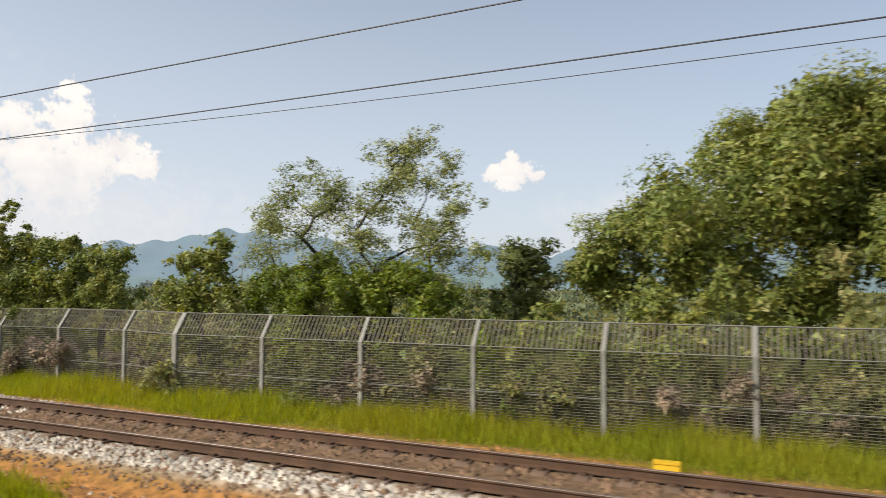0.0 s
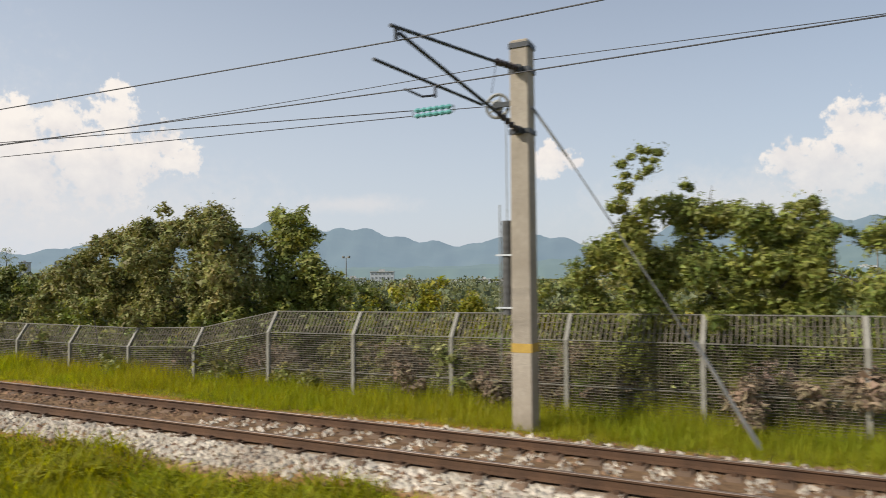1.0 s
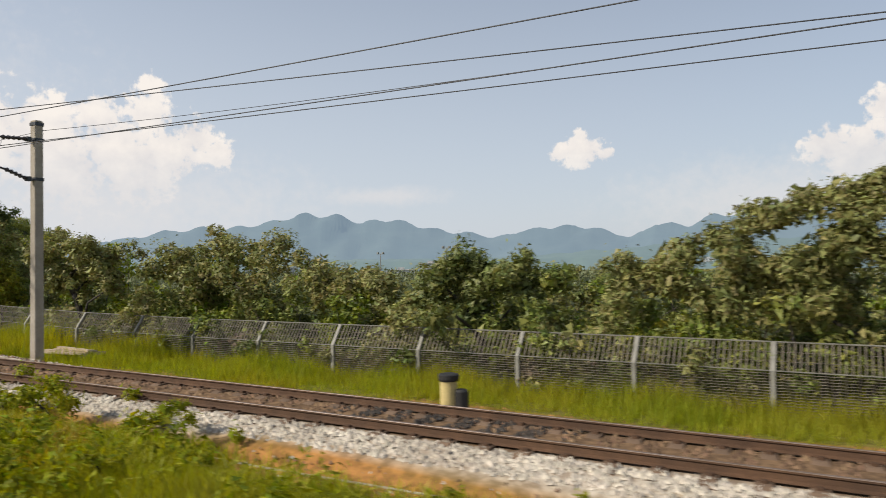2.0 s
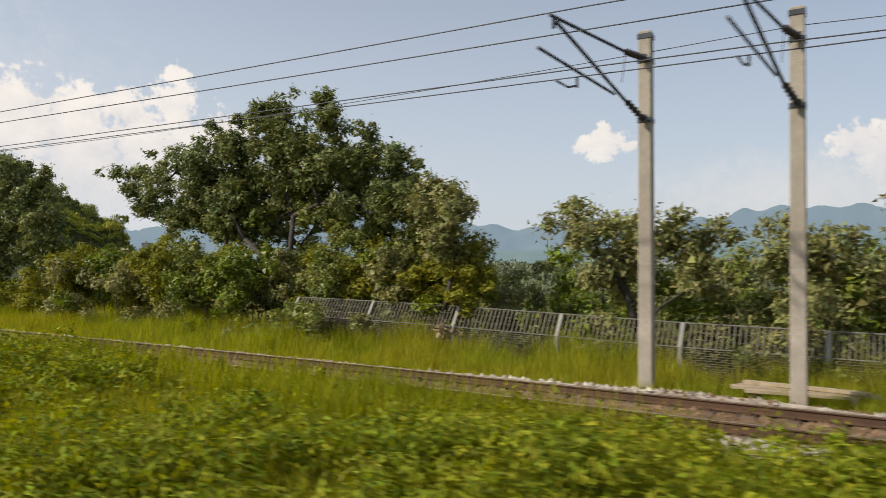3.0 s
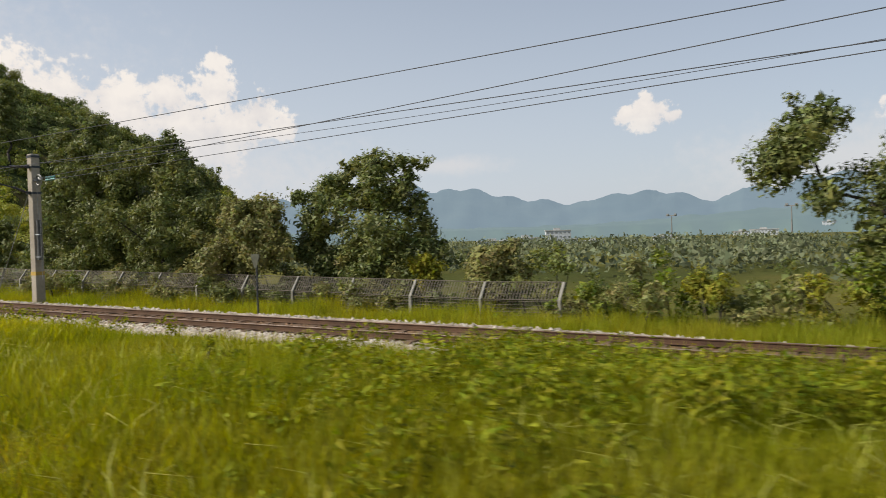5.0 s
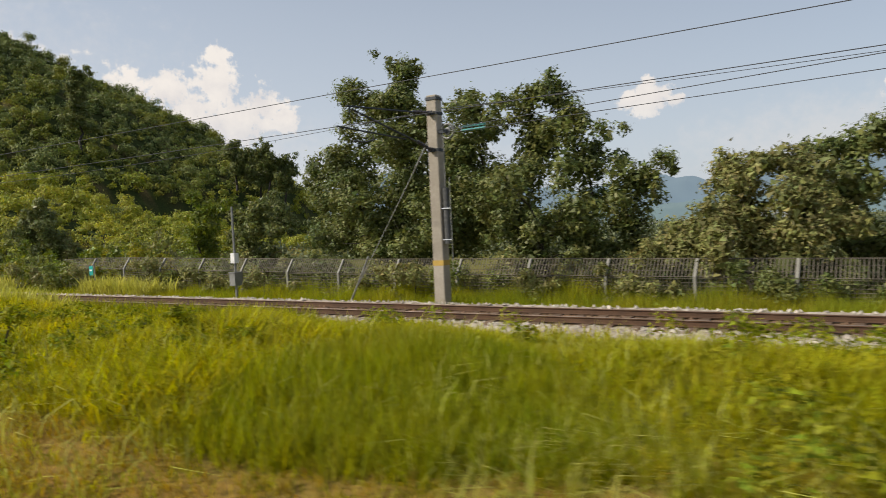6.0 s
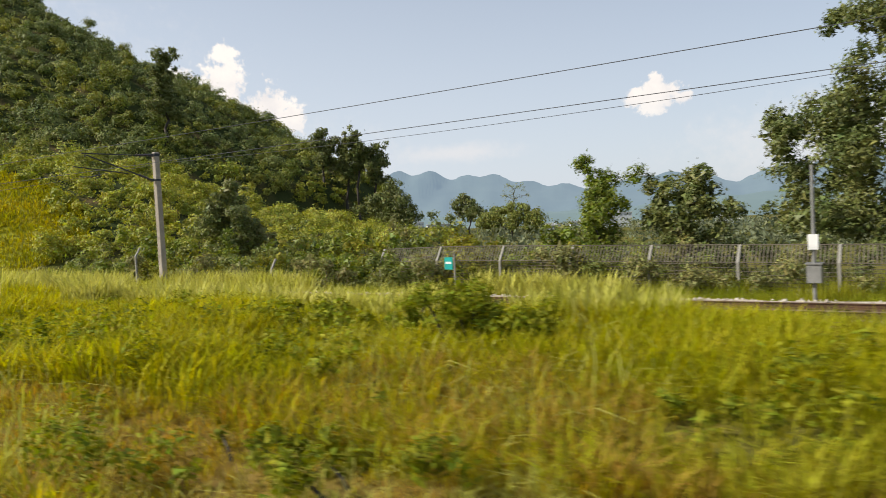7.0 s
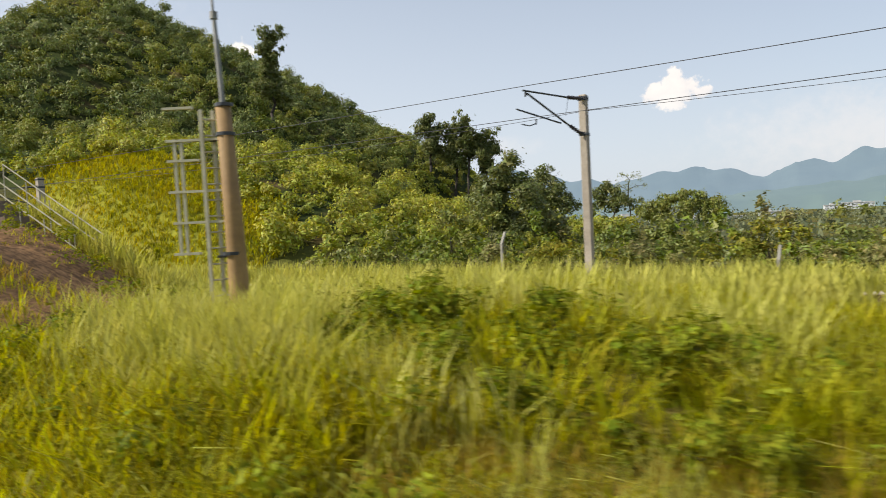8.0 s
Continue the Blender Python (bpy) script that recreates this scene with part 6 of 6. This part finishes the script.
            pts += [(k * 0.34, -0.05, z), (k * 0.34, -0.05, z + (hi - lo) / 24 * 0.85)]
            rs += [0.105, 0.11] if j % 2 else [0.11, 0.105]
        s.tube(pts, rs, 10)
        weight = part("counterweight", s, M_WEIGHT, ob, "dark ribbed cast-iron counterweight")
        s = Shape()
        s.tube([(k * 0.34, -0.05, hi), (k * 0.34, -0.05, wz - 0.2)], 0.012, 5)
        s.tube([(k * 0.50, -0.05, 1.2), (k * 0.50, -0.05, hi + 0.4)], 0.014, 5)
        part("guide_rod", s, M_STEEL, ob)
        for z in (lo + 0.12, lo + 1.18):
            s = Shape()
            s.box((min(k * 0.18, k * 0.55), -0.17, z), (max(k * 0.18, k * 0.55), -0.12, z + 0.035))
            part("guide_clamp", s, M_WHITEWALL, weight, "white guide clamp")
        s = Shape()
        s.tube([(-k * 0.2, 0.0, H - 1.35), (-k * 0.9, 0.02, H - 2.4)], 0.030, 6)
        s.tube([(-k * 0.9, 0.02, H - 2.4), (-k * 4.25, 0.1, 0.0)], 0.016, 5)
        s.tube([(-k * 3.2, 0.08, 1.75), (-k * 4.25, 0.1, -0.1)], 0.038, 6)
        part("guy_wire", s, M_STEEL, ob)
    return ob


MASTS = ((-26.14, 6.99, -0.70), (-63.76, 6.97, -0.50), (-66.56, 6.97, -0.5), (-100.38, 7.15, -0.35), (-103.31, 7.12, -0.35), (-139.16, 6.63, -0.58), (-178.54, 6.49, -0.6))
mast(*MASTS[0], anchor=-1, y=12.40, reach=4.02, lift=-0.12)
mast(*MASTS[1], band=False, half=0.145, y=9.97)
mast(*MASTS[2], band=False, half=0.145, y=9.83)
mast(*MASTS[3], band=False, half=0.145, y=7.63)
mast(*MASTS[4], band=False, half=0.145, y=7.41, lift=0.3)
mast(*MASTS[5], anchor=1, y=4.51)
mast(*MASTS[6], band=False, half=0.145, y=0.96, reach=3.4, up=0.46, lift=0.08)
mast(24.0, 6.99, -0.70)
mast(-216.0, 6.4, -0.7, band=False)


def wire(points, label, r=0.011, sag=0.0, drops=None):
    """A cable through its supports, sagging between them."""
    pts = []
    for (a, b) in zip(points[:-1], points[1:]):
        a, b = Vector(a), Vector(b)
        n = max(3, int((b - a).length / 2.5))
        for k in range(n):
            f = k / n
            p = a.lerp(b, f)
            p.z -= sag * 4 * f * (1 - f) * (b - a).length / 38.0
            pts.append(p)
    pts.append(Vector(points[-1]))
    s = Shape()
    s.tube(pts, r, 5)
    part_ = part("overhead_wire", s, M_CABLE)
    tagged(part_, label, "cable", group="overhead wires")


def over(x, h, side=-0.65):
    return (x, float(line_c(x)) + side, float(rail_z(x)) + h)


RUN1 = [60.0, 24.0, -26.2, -63.8, -100.4]
RUN2 = [-63.8, -66.5, -103.3, -139.2, -178.6, -216.0, -250.0]
wire([(x, float(line_c(x)) - 0.72, z) for x, z in zip(RUN1, (6.75, 6.45, 5.97, 6.12, 6.26))] + [(-138.6, 4.5, 5.45)], "dark messenger wire sagging between the masts", 0.012, 0.03)
wire([over(x, 5.60 + 0.22 * (x > 0), -0.62 + 0.12 * (i % 2)) for i, x in enumerate(RUN1)] + [(-138.4, 4.5, 5.30)], "taut dark contact wire above the track", 0.011, 0.02)
wire([(-28.6, 12.15, 5.82)] + [over(x, 6.62, -0.95) for x in RUN2], "dark messenger wire taking over from the tension wheel", 0.012, 0.05)
wire([(-28.6, 12.15, 5.70)] + [over(x, 5.62, -0.90) for x in RUN2], "taut dark contact wire of the next section", 0.011, 0.02)
wire([(60.0, 13.0, 6.6), (24.0, mast_y(24.0), 6.65), (-26.1, 12.62, 6.66), (-63.8, 10.2, 6.7), (-100.4, 7.9, 6.5), (-139.2, 4.75, 6.2), (-178.5, 1.2, 5.95), (-216.0, -2.0, 6.0), (-250, -6, 6.0)], "thin earth wire strung along the mast heads", 0.009, 0.35)
wire([(-26.6, 12.35, 5.73), (-27.7, 12.25, 5.76)], "short steel stay to the tension wheel", 0.010)
wire([(-139.0, 4.5, 5.43), (-137.4, 4.5, 5.4)], "short steel stay to the tension wheel", 0.010)
for x, y, z, k in ((-28.1, 12.2, 5.76, -1), (-137.6, 4.55, 5.38, 1)):
    ob = thing("strain_insulator", (x, y, z), "turquoise glass strain insulators on the tensioned wires", "insulator")
    for dz in (0.06, -0.06):
        s = Shape()
        insulator(s, (-0.45, 0, dz), (0.45, 0, dz), 0.06, 6)
        part("glass_disc_string", s, M_INSUL, ob)
    s = Shape()
    s.tube([(-0.5, 0, 0.08), (-0.5, 0, -0.08)], 0.012, 5)
    s.tube([(0.5, 0, 0.08), (0.5, 0, -0.08)], 0.012, 5)
    part("yoke", s, M_STEEL, ob)


# ---- trackside things ----
M_YELLOW = material("yellow_paint", (0.72, 0.44, 0.02), (0.60, 0.36, 0.02), scale=3.0, rough=0.5, fine=0.15)
M_CREAM = material("weathered_yellow_paint", (0.58, 0.46, 0.20), (0.48, 0.37, 0.16), scale=3.0, rough=0.6)
M_BLACK = material("black_cap", (0.035, 0.033, 0.032), scale=3.0, rough=0.6)
M_RUSTPOLE = material("rusty_pole", (0.36, 0.235, 0.10), (0.25, 0.155, 0.07), scale=1.2, rough=0.7, bump=0.1)
M_LADDER = material("pale_galvanised", (0.56, 0.53, 0.40), (0.44, 0.41, 0.30), scale=2.0, rough=0.6)
M_WHITE = material("white_paint", (0.78, 0.78, 0.76), (0.7, 0.7, 0.68), scale=3.0, rough=0.5, fine=0.1)
M_TEAL = material("teal_sign", (0.02, 0.36, 0.32), (0.02, 0.30, 0.28), scale=3.0, rough=0.4, fine=0.1)


def yellow_box():
    x, y = -1.53, 11.82
    z = float(ground_z(x, y))
    ob = thing("trackside_box", (x, y, z), "bright yellow equipment box on the ballast edge", "equipment box")
    ob.rotation_euler = (0, 0, 0.1)
    ob.scale = (0.74, 0.74, 0.8)
    s = Shape()
    s.add([(-0.30, -0.17, 0), (0.30, -0.17, 0), (0.30, 0.17, 0), (-0.30, 0.17, 0), (-0.27, -0.13, 0.26), (0.27, -0.13, 0.26), (0.27, 0.13, 0.26), (-0.27, 0.13, 0.26)],
          [(0, 3, 2, 1), (4, 5, 6, 7), (0, 1, 5, 4), (1, 2, 6, 5), (2, 3, 7, 6), (3, 0, 4, 7)])
    part("case", s, M_YELLOW, ob)
    s = Shape()
    s.box((-0.29, -0.15, 0.262), (0.29, 0.15, 0.29))
    part("lid", s, M_YELLOW, ob)
    s = Shape()
    s.box((-0.36, -0.22, -0.12), (0.42, 0.22, 0.02))
    part("plinth", s, M_CONCRETE, ob)
    s = Shape()
    s.tube([(0.3, 0.0, 0.08), (0.55, 0.05, 0.06), (0.8, -0.1, -0.02), (1.6, -0.5, -0.06)], 0.022, 6)
    part("cable", s, M_BLACK, ob)


def lubricator():
    x, y = -48.74, 11.0
    y = float(line_c(x)) + 1.55
    z = float(ground_z(x, y))
    ob = thing("trackside_canister", (x, y, z), "weathered yellow canister with black lid beside the rail", "canister")
    s = Shape()
    s.tube([(0, 0, -0.05), (0, 0, 0.03), (0, 0, 0.62)], [0.19, 0.17, 0.17], 18)
    part("body", s, M_CREAM, ob)
    s = Shape()
    s.tube([(0, 0, 0.62), (0, 0, 0.66), (0, 0, 0.74), (0, 0, 0.76)], [0.19, 0.21, 0.21, 0.17], 18)
    part("lid", s, M_BLACK, ob)
    s = Shape()
    s.tube([(0.26, 0.06, -0.05), (0.26, 0.06, 0.42), (0.26, 0.06, 0.46)], [0.14, 0.14, 0.10], 12)
    part("pump", s, M_BLACK, ob)
    s = Shape()
    s.tube([(0.1, -0.15, 0.1), (0.2, -0.5, 0.03), (0.9, -0.9, 0.02)], 0.02, 6)
    part("hose", s, M_BLACK, ob)


def signal_post():
    x, y = -149.54, 3.75
    z = float(ground_z(x, y))
    ob = thing("signal_post", (x, y, z), "grey post with white box and cabinet beside the line", "signal post")
    s = Shape()
    s.tube([(0, 0, -0.2), (0, 0, 4.1)], [0.06, 0.045], 8)
    part("post", s, M_STEEL, ob)
    s = Shape()
    s.box((-0.13, -0.12, 1.95 - z - 0.95), (0.13, 0.1, 1.95 - z - 0.52))
    part("white_box", s, M_WHITE, ob, "small white box")
    s = Shape()
    s.box((-0.17, -0.2, 0.75), (0.2, 0.16, 1.28))
    s.box((-0.2, -0.24, 1.28), (0.23, 0.2, 1.32))
    part("cabinet", s, M_STEEL, ob, "grey steel cabinet")
    s = Shape()
    s.box((-0.3, -0.3, -0.2), (0.3, 0.3, 0.08))
    part("footing", s, M_CONCRETE, ob)


def fence_sign():
    x, y = -162.9, 4.25
    ob = thing("warning_sign", (x, y, 0.58), "small teal sign fixed on the fence", "sign")
    s = Shape()
    s.box((-0.2, -0.012, -0.25), (0.2, 0.012, 0.25))
    part("plate", s, M_TEAL, ob)
    s = Shape()
    s.box((-0.14, -0.02, -0.02), (0.14, -0.013, 0.07))
    part("white_bar", s, M_WHITE, ob, "white panel of unreadable lettering")
    s = Shape()
    s.tube([(0.26, 0.05, -2.2), (0.26, 0.05, 0.4)], 0.04, 6)
    part("post", s, M_POST, ob)


M_BOARD = material("dull_olive_paint", (0.085, 0.088, 0.062), (0.060, 0.062, 0.045), scale=3.0, rough=0.7, fine=0.2)


def marker_post(x, y, top, plate, label):
    z = float(ground_z(x, y))
    ob = thing("marker_post", (x, y, z), label, "post")
    s = Shape()
    s.tube([(0, 0, -0.3), (0, 0, top - z)], 0.035, 7)
    part("post", s, M_DARKSTEEL, ob)
    s = Shape()
    if plate:
        # the back of a board that narrows downwards
        h = top - z
        rim = [(-0.22, h), (0.22, h), (0.22, h - 0.12), (0.06, h - 0.5), (-0.06, h - 0.5), (-0.22, h - 0.12)]
        s.add([(u, v, w) for v in (-0.06, -0.035) for u, w in rim], [(0, 5, 4, 3, 2, 1), (6, 7, 8, 9, 10, 11)] + [(k, (k + 1) % 6, 6 + (k + 1) % 6, 6 + k) for k in range(6)])
        part("plate", s, M_BOARD, ob, "dull olive back of a board narrowing downwards")
    else:
        s.box((-0.1, -0.1, top - z - 0.22), (0.1, 0.08, top - z + 0.1))
        part("lamp_head", s, M_DARKSTEEL, ob, "small dark head")


def cable_pole():
    x, y = -178.0, -14.15
    z = 0.0
    g = float(ground_z(x, y))
    ob = thing("cable_pole", (x, y, g), "rusty brown tubular pole with pale access ladders and thin aerial", "pole")
    ob.rotation_euler = (0, 0, radians(38.6))
    o = -g
    s = Shape()
    s.tube([(0.03, 0, -0.3), (0.03, 0, 0.3), (0.0, 0, 2.5 + o), (-0.06, 0, 4.64 + o)], [0.20, 0.195, 0.165, 0.135], 16)
    pole = part("pole", s, M_RUSTPOLE, ob, smooth=True)
    for zz, rr in ((4.62, 0.15), (4.1, 0.155), (1.95, 0.19)):
        s = Shape()
        s.tube([(-0.04, 0, zz + o - 0.03), (-0.04, 0, zz + o + 0.03)], rr + 0.015, 14)
        part("band", s, M_DARKSTEEL, pole)
    s = Shape()
    s.tube([(-0.06, 0, 4.6 + o), (-0.12, 0, 6.2 + o), (-0.125, 0, 6.22 + o), (-0.22, 0, 9.5 + o)], [0.05, 0.042, 0.025, 0.02], 8)
    aerial = part("aerial", s, M_STEEL, ob)
    s = Shape()
    s.tube([(-0.12, 0, 6.15 + o), (-0.12, 0, 6.28 + o)], 0.07, 8)
    part("aerial_collar", s, M_STEEL, aerial)
    # ladder close to the pole
    for k, (xa, ya) in enumerate(((-0.46, -0.05), (-0.30, 0.12))):
        s = Shape()
        s.box((xa - 0.03, ya - 0.03, -0.3), (xa + 0.03, ya + 0.03, 4.55 + o))
        part("ladder_rail", s, M_LADDER, ob)
    for k in range(13):
        zz = 0.9 + o + 0.29 * k
        s = Shape()
        s.tube([(-0.48, -0.06, zz), (-0.16, 0.14, zz)], 0.018, 5)
        part("rung", s, M_LADDER, ob)
    # outer frame on arms
    for xa in (-0.98, -0.86):
        s = Shape()
        s.box((xa - 0.022, -0.03, 1.95 + o), (xa + 0.022, 0.03, 4.05 + o))
        part("frame_rail", s, M_LADDER, ob)
    for zz, lo, hi in ((4.60, -1.15, -0.62), (4.02, -1.12, -0.1), (3.66, -1.12, -0.55), (3.10, -1.12, -0.1), (2.54, -1.08, -0.1), (1.98, -1.10, -0.62)):
        s = Shape()
        s.box((lo, -0.05, zz + o - 0.022), (hi, 0.05, zz + o + 0.022))
        part("cross_arm", s, M_LADDER, ob)
    for zz in (4.0, 1.9):
        s = Shape()
        s.tube([(-0.35, 0.02, zz + o), (-0.02, 0.0, zz + o)], 0.025, 6)
        part("standoff", s, M_DARKSTEEL, pole)


M_STEP = material("weathered_step_concrete", (0.25, 0.19, 0.14), (0.16, 0.12, 0.09), scale=2.0, rough=0.9, fine=0.3)


def bank_steps():
    """Concrete steps with handrails up the earth bank."""
    foot, head = Vector((-193.2, -10.1, 1.37)), Vector((-197.3, -10.1, 4.36))
    ob = thing("bank_steps", foot, "grey concrete steps with pale steel handrails on the earth bank", "steps")
    ob.rotation_euler = (0, 0, radians(24))
    n = 14
    run = head - foot
    for k in range(n):
        s = Shape()
        p = run * (k / n)
        s.box((p.x - 0.42, -0.55, p.z - 0.65), (p.x + 0.03, 0.55, p.z - 0.22))
        part("step", s, M_STEP, ob)
    for side in (-0.68, 0.68):
        s = Shape()
        for h in (0.55, 1.0):
            s.tube([(0.3, side, h + 0.05), (run.x, side, run.z + h)], 0.024, 6)
        for k in range(5):
            p = run * (k / 4)
            s.tube([(p.x, side, p.z - 0.9), (p.x, side, p.z + 1.0)], 0.022, 6)
        part("handrail", s, M_LADDER, ob)


def drain():
    """A narrow concrete channel running down towards the line."""
    ob = thing("drain_channel", (-167.07, -14.06, 0), "narrow grey concrete drain channel in the grass", "drain")
    s = Shape()
    w = Vector((0.825, -0.566, 0))
    q = Vector((0.566, 0.825, 0))
    rings = []
    ts = np.linspace(-1.6, 5.4, 12)
    for t in ts:
        c = w * t
        z = float(ground_z(-167.07 + c.x + q.x * 0.5, -14.06 + c.y + q.y * 0.5))
        for u, h in ((-0.18, 0.0), (-0.13, 0.0), (-0.11, -0.34), (0.11, -0.34), (0.13, -0.04), (0.17, -0.04), (0.17, -0.5), (-0.18, -0.5)):
            rings.append((c.x + q.x * u, c.y + q.y * u, z + h))
    s.add(rings, [(i * 8 + j, i * 8 + (j + 1) % 8, (i + 1) * 8 + (j + 1) % 8, (i + 1) * 8 + j) for i in range(len(ts) - 1) for j in range(8)])
    part("channel", s, M_STEP, ob)


def footbridge():
    """A far deck on paired legs with lamp poles, in the gap between the trees."""
    x, y, top = -21.2, 120.0, -2.0
    foot = float(ground_z(x, y)) - top
    ob = thing("footbridge", (x, y, top), "pale blue steel footbridge with railings beyond the trees", "footbridge")
    ob.rotation_euler = (0, 0, radians(5))
    blue = material("pale_blue_paint", (0.42, 0.50, 0.56), (0.36, 0.44, 0.50), scale=1.0, rough=0.6)
    s = Shape()
    s.box((-1.0, -1.1, -0.75), (15.0, 1.1, 0.0))
    part("deck", s, blue, ob)
    for k in range(13):
        s = Shape()
        s.box((-0.6 + 1.25 * k, -1.05, 0.0), (-0.46 + 1.25 * k, -0.92, 1.3))
        part("railing_post", s, M_STEEL, ob)
    for z in (0.66, 1.26):
        s = Shape()
        s.box((-1.0, -1.04, z), (15.0, -0.96, z + 0.07))
        part("top_rail" if z > 1 else "middle_rail", s, blue, ob)
    for xx, h in ((2.3, 3.4), (4.9, 4.2), (6.0, 3.0), (8.3, 7.2), (11.8, 3.2)):
        s = Shape()
        s.tube([(xx, -0.8, 0), (xx, -0.8, h)], [0.13, 0.10], 8)
        if h > 5:
            s.box((xx - 0.9, -0.95, h - 0.1), (xx + 0.9, -0.65, h + 0.12))
        part("lamp_pole", s, M_STEEL, ob)
    for xx in (-0.5, 0.45, 12.4, 13.4):
        s = Shape()
        s.box((xx - 0.3, -0.5, foot - 0.3), (xx + 0.3, 0.5, -0.73))
        part("support", s, M_WHITE, ob)


def flowering_shrub():
    x, y = -21.95, 14.75
    z = float(ground_z(x, y))
    ob = thing("flowering_shrub", (x, y, z), "small shrub with a cluster of pale pinkish blossom", "shrub")
    r = np.random.default_rng(160)
    pink = material("pinkish_blossom", (0.70, 0.52, 0.44), (0.55, 0.40, 0.33), scale=3.0, rough=0.8, island=0.3, translucent=0.2)
    cs = np.array([(-0.25, 0, 1.3), (0.1, 0, 1.42), (0.4, 0.05, 1.3), (0.1, 0, 1.2)])
    part("blossom", quads("blossom", leaf_cloud(cs, [0.16, 0.2, 0.15, 0.15], 170, 0.055, r)), pink, ob)
    low = np.array([(-0.3, 0.1, 0.5), (0.1, 0.15, 0.8), (0.4, 0.1, 0.5), (0.0, 0.1, 0.3)])
    part("foliage", quads("foliage", leaf_cloud(low, [0.3, 0.35, 0.3, 0.3], 700, 0.07, r)), M_LEAF["dark"], ob)
    for q in cs:
        s = Shape()
        s.tube([(0, 0.05, -0.1), (q[0] * 0.5, 0.05, 0.7), tuple(q)], [0.02, 0.014, 0.006], 5)
        part("stem", s, M_BARK, ob)


def ground_cable():
    for a, z in ((-53.0, -44.0), (-31.5, -27.0)):
        xs = np.linspace(a, z, 16)
        ys = line_c(xs) - 2.3
        o = Vector((float(xs[0]), float(ys[0]), float(ground_z(xs[0], ys[0]))))
        ob = thing("ground_cable", o, "thin pale cable lying on the soil beside the ballast", "cable")
        s = Shape()
        s.tube([Vector((float(x), float(y), float(ground_z(x, y)) + 0.015)) - o for x, y in zip(xs, ys)], 0.02, 6)
        part("sheath", s, M_CONCRETE, ob)


def plank_pile():
    x, y = -63.8, float(line_c(-63.8)) + 3.7
    z = float(ground_z(x, y))
    ob = thing("plank_pile", (x, y, z), "loose weathered planks lying in the verge grass", "planks")
    wood = material("weathered_plank", (0.42, 0.33, 0.23), (0.30, 0.23, 0.16), scale=3.0, rough=0.85, fine=0.3, per_object=0.2)
    for k, (dy, dz, a) in enumerate(((0.0, 0.30, 6), (0.18, 0.31, 3), (0.1, 0.37, -4), (-0.2, 0.28, 9))):
        s = Shape()
        s.box((-1.35 + 0.1 * k, -0.09, -0.03), (1.35 - 0.12 * k, 0.09, 0.03), pose(0, dy, dz, 0, 0, a))
        part("plank", s, wood, ob)
    for dx in (-0.9, 0.9):
        s = Shape()
        s.box((dx - 0.06, -0.3, -0.05), (dx + 0.06, 0.35, 0.25))
        part("bearer", s, wood, ob)


plank_pile()
ground_cable()
flowering_shrub()
yellow_box()
lubricator()
signal_post()
fence_sign()
marker_post(-90.25, 8.1, 2.2, False, "thin dark post with small head in the grass")
marker_post(-124.1, 5.45, 1.75, True, "thin post with dull olive board narrowing downwards beside the line")
def lone_post(x, y, top):
    z = float(ground_z(x, y))
    ob = thing("fence_post", (x, y, z), "single pale fence post swallowed by creepers", "post")
    s = Shape()
    s.box((-0.05, -0.045, -0.3), (0.05, 0.045, top - z - 0.5))
    s.add([(-0.05, -0.045, top - z - 0.5), (0.05, -0.045, top - z - 0.5), (0.05, 0.045, top - z - 0.5), (-0.05, 0.045, top - z - 0.5), (-0.045, 0.25, top - z), (0.045, 0.25, top - z), (0.045, 0.33, top - z - 0.03), (-0.045, 0.33, top - z - 0.03)],
          [(4, 5, 6, 7), (0, 1, 5, 4), (1, 2, 6, 5), (2, 3, 7, 6), (3, 0, 4, 7)])
    part("shaft", s, M_POST, ob)


lone_post(-183.0, 2.0, 1.68)
lone_post(-172.8, 3.2, 0.9)
cable_pole()
bank_steps()
drain()
footbridge()
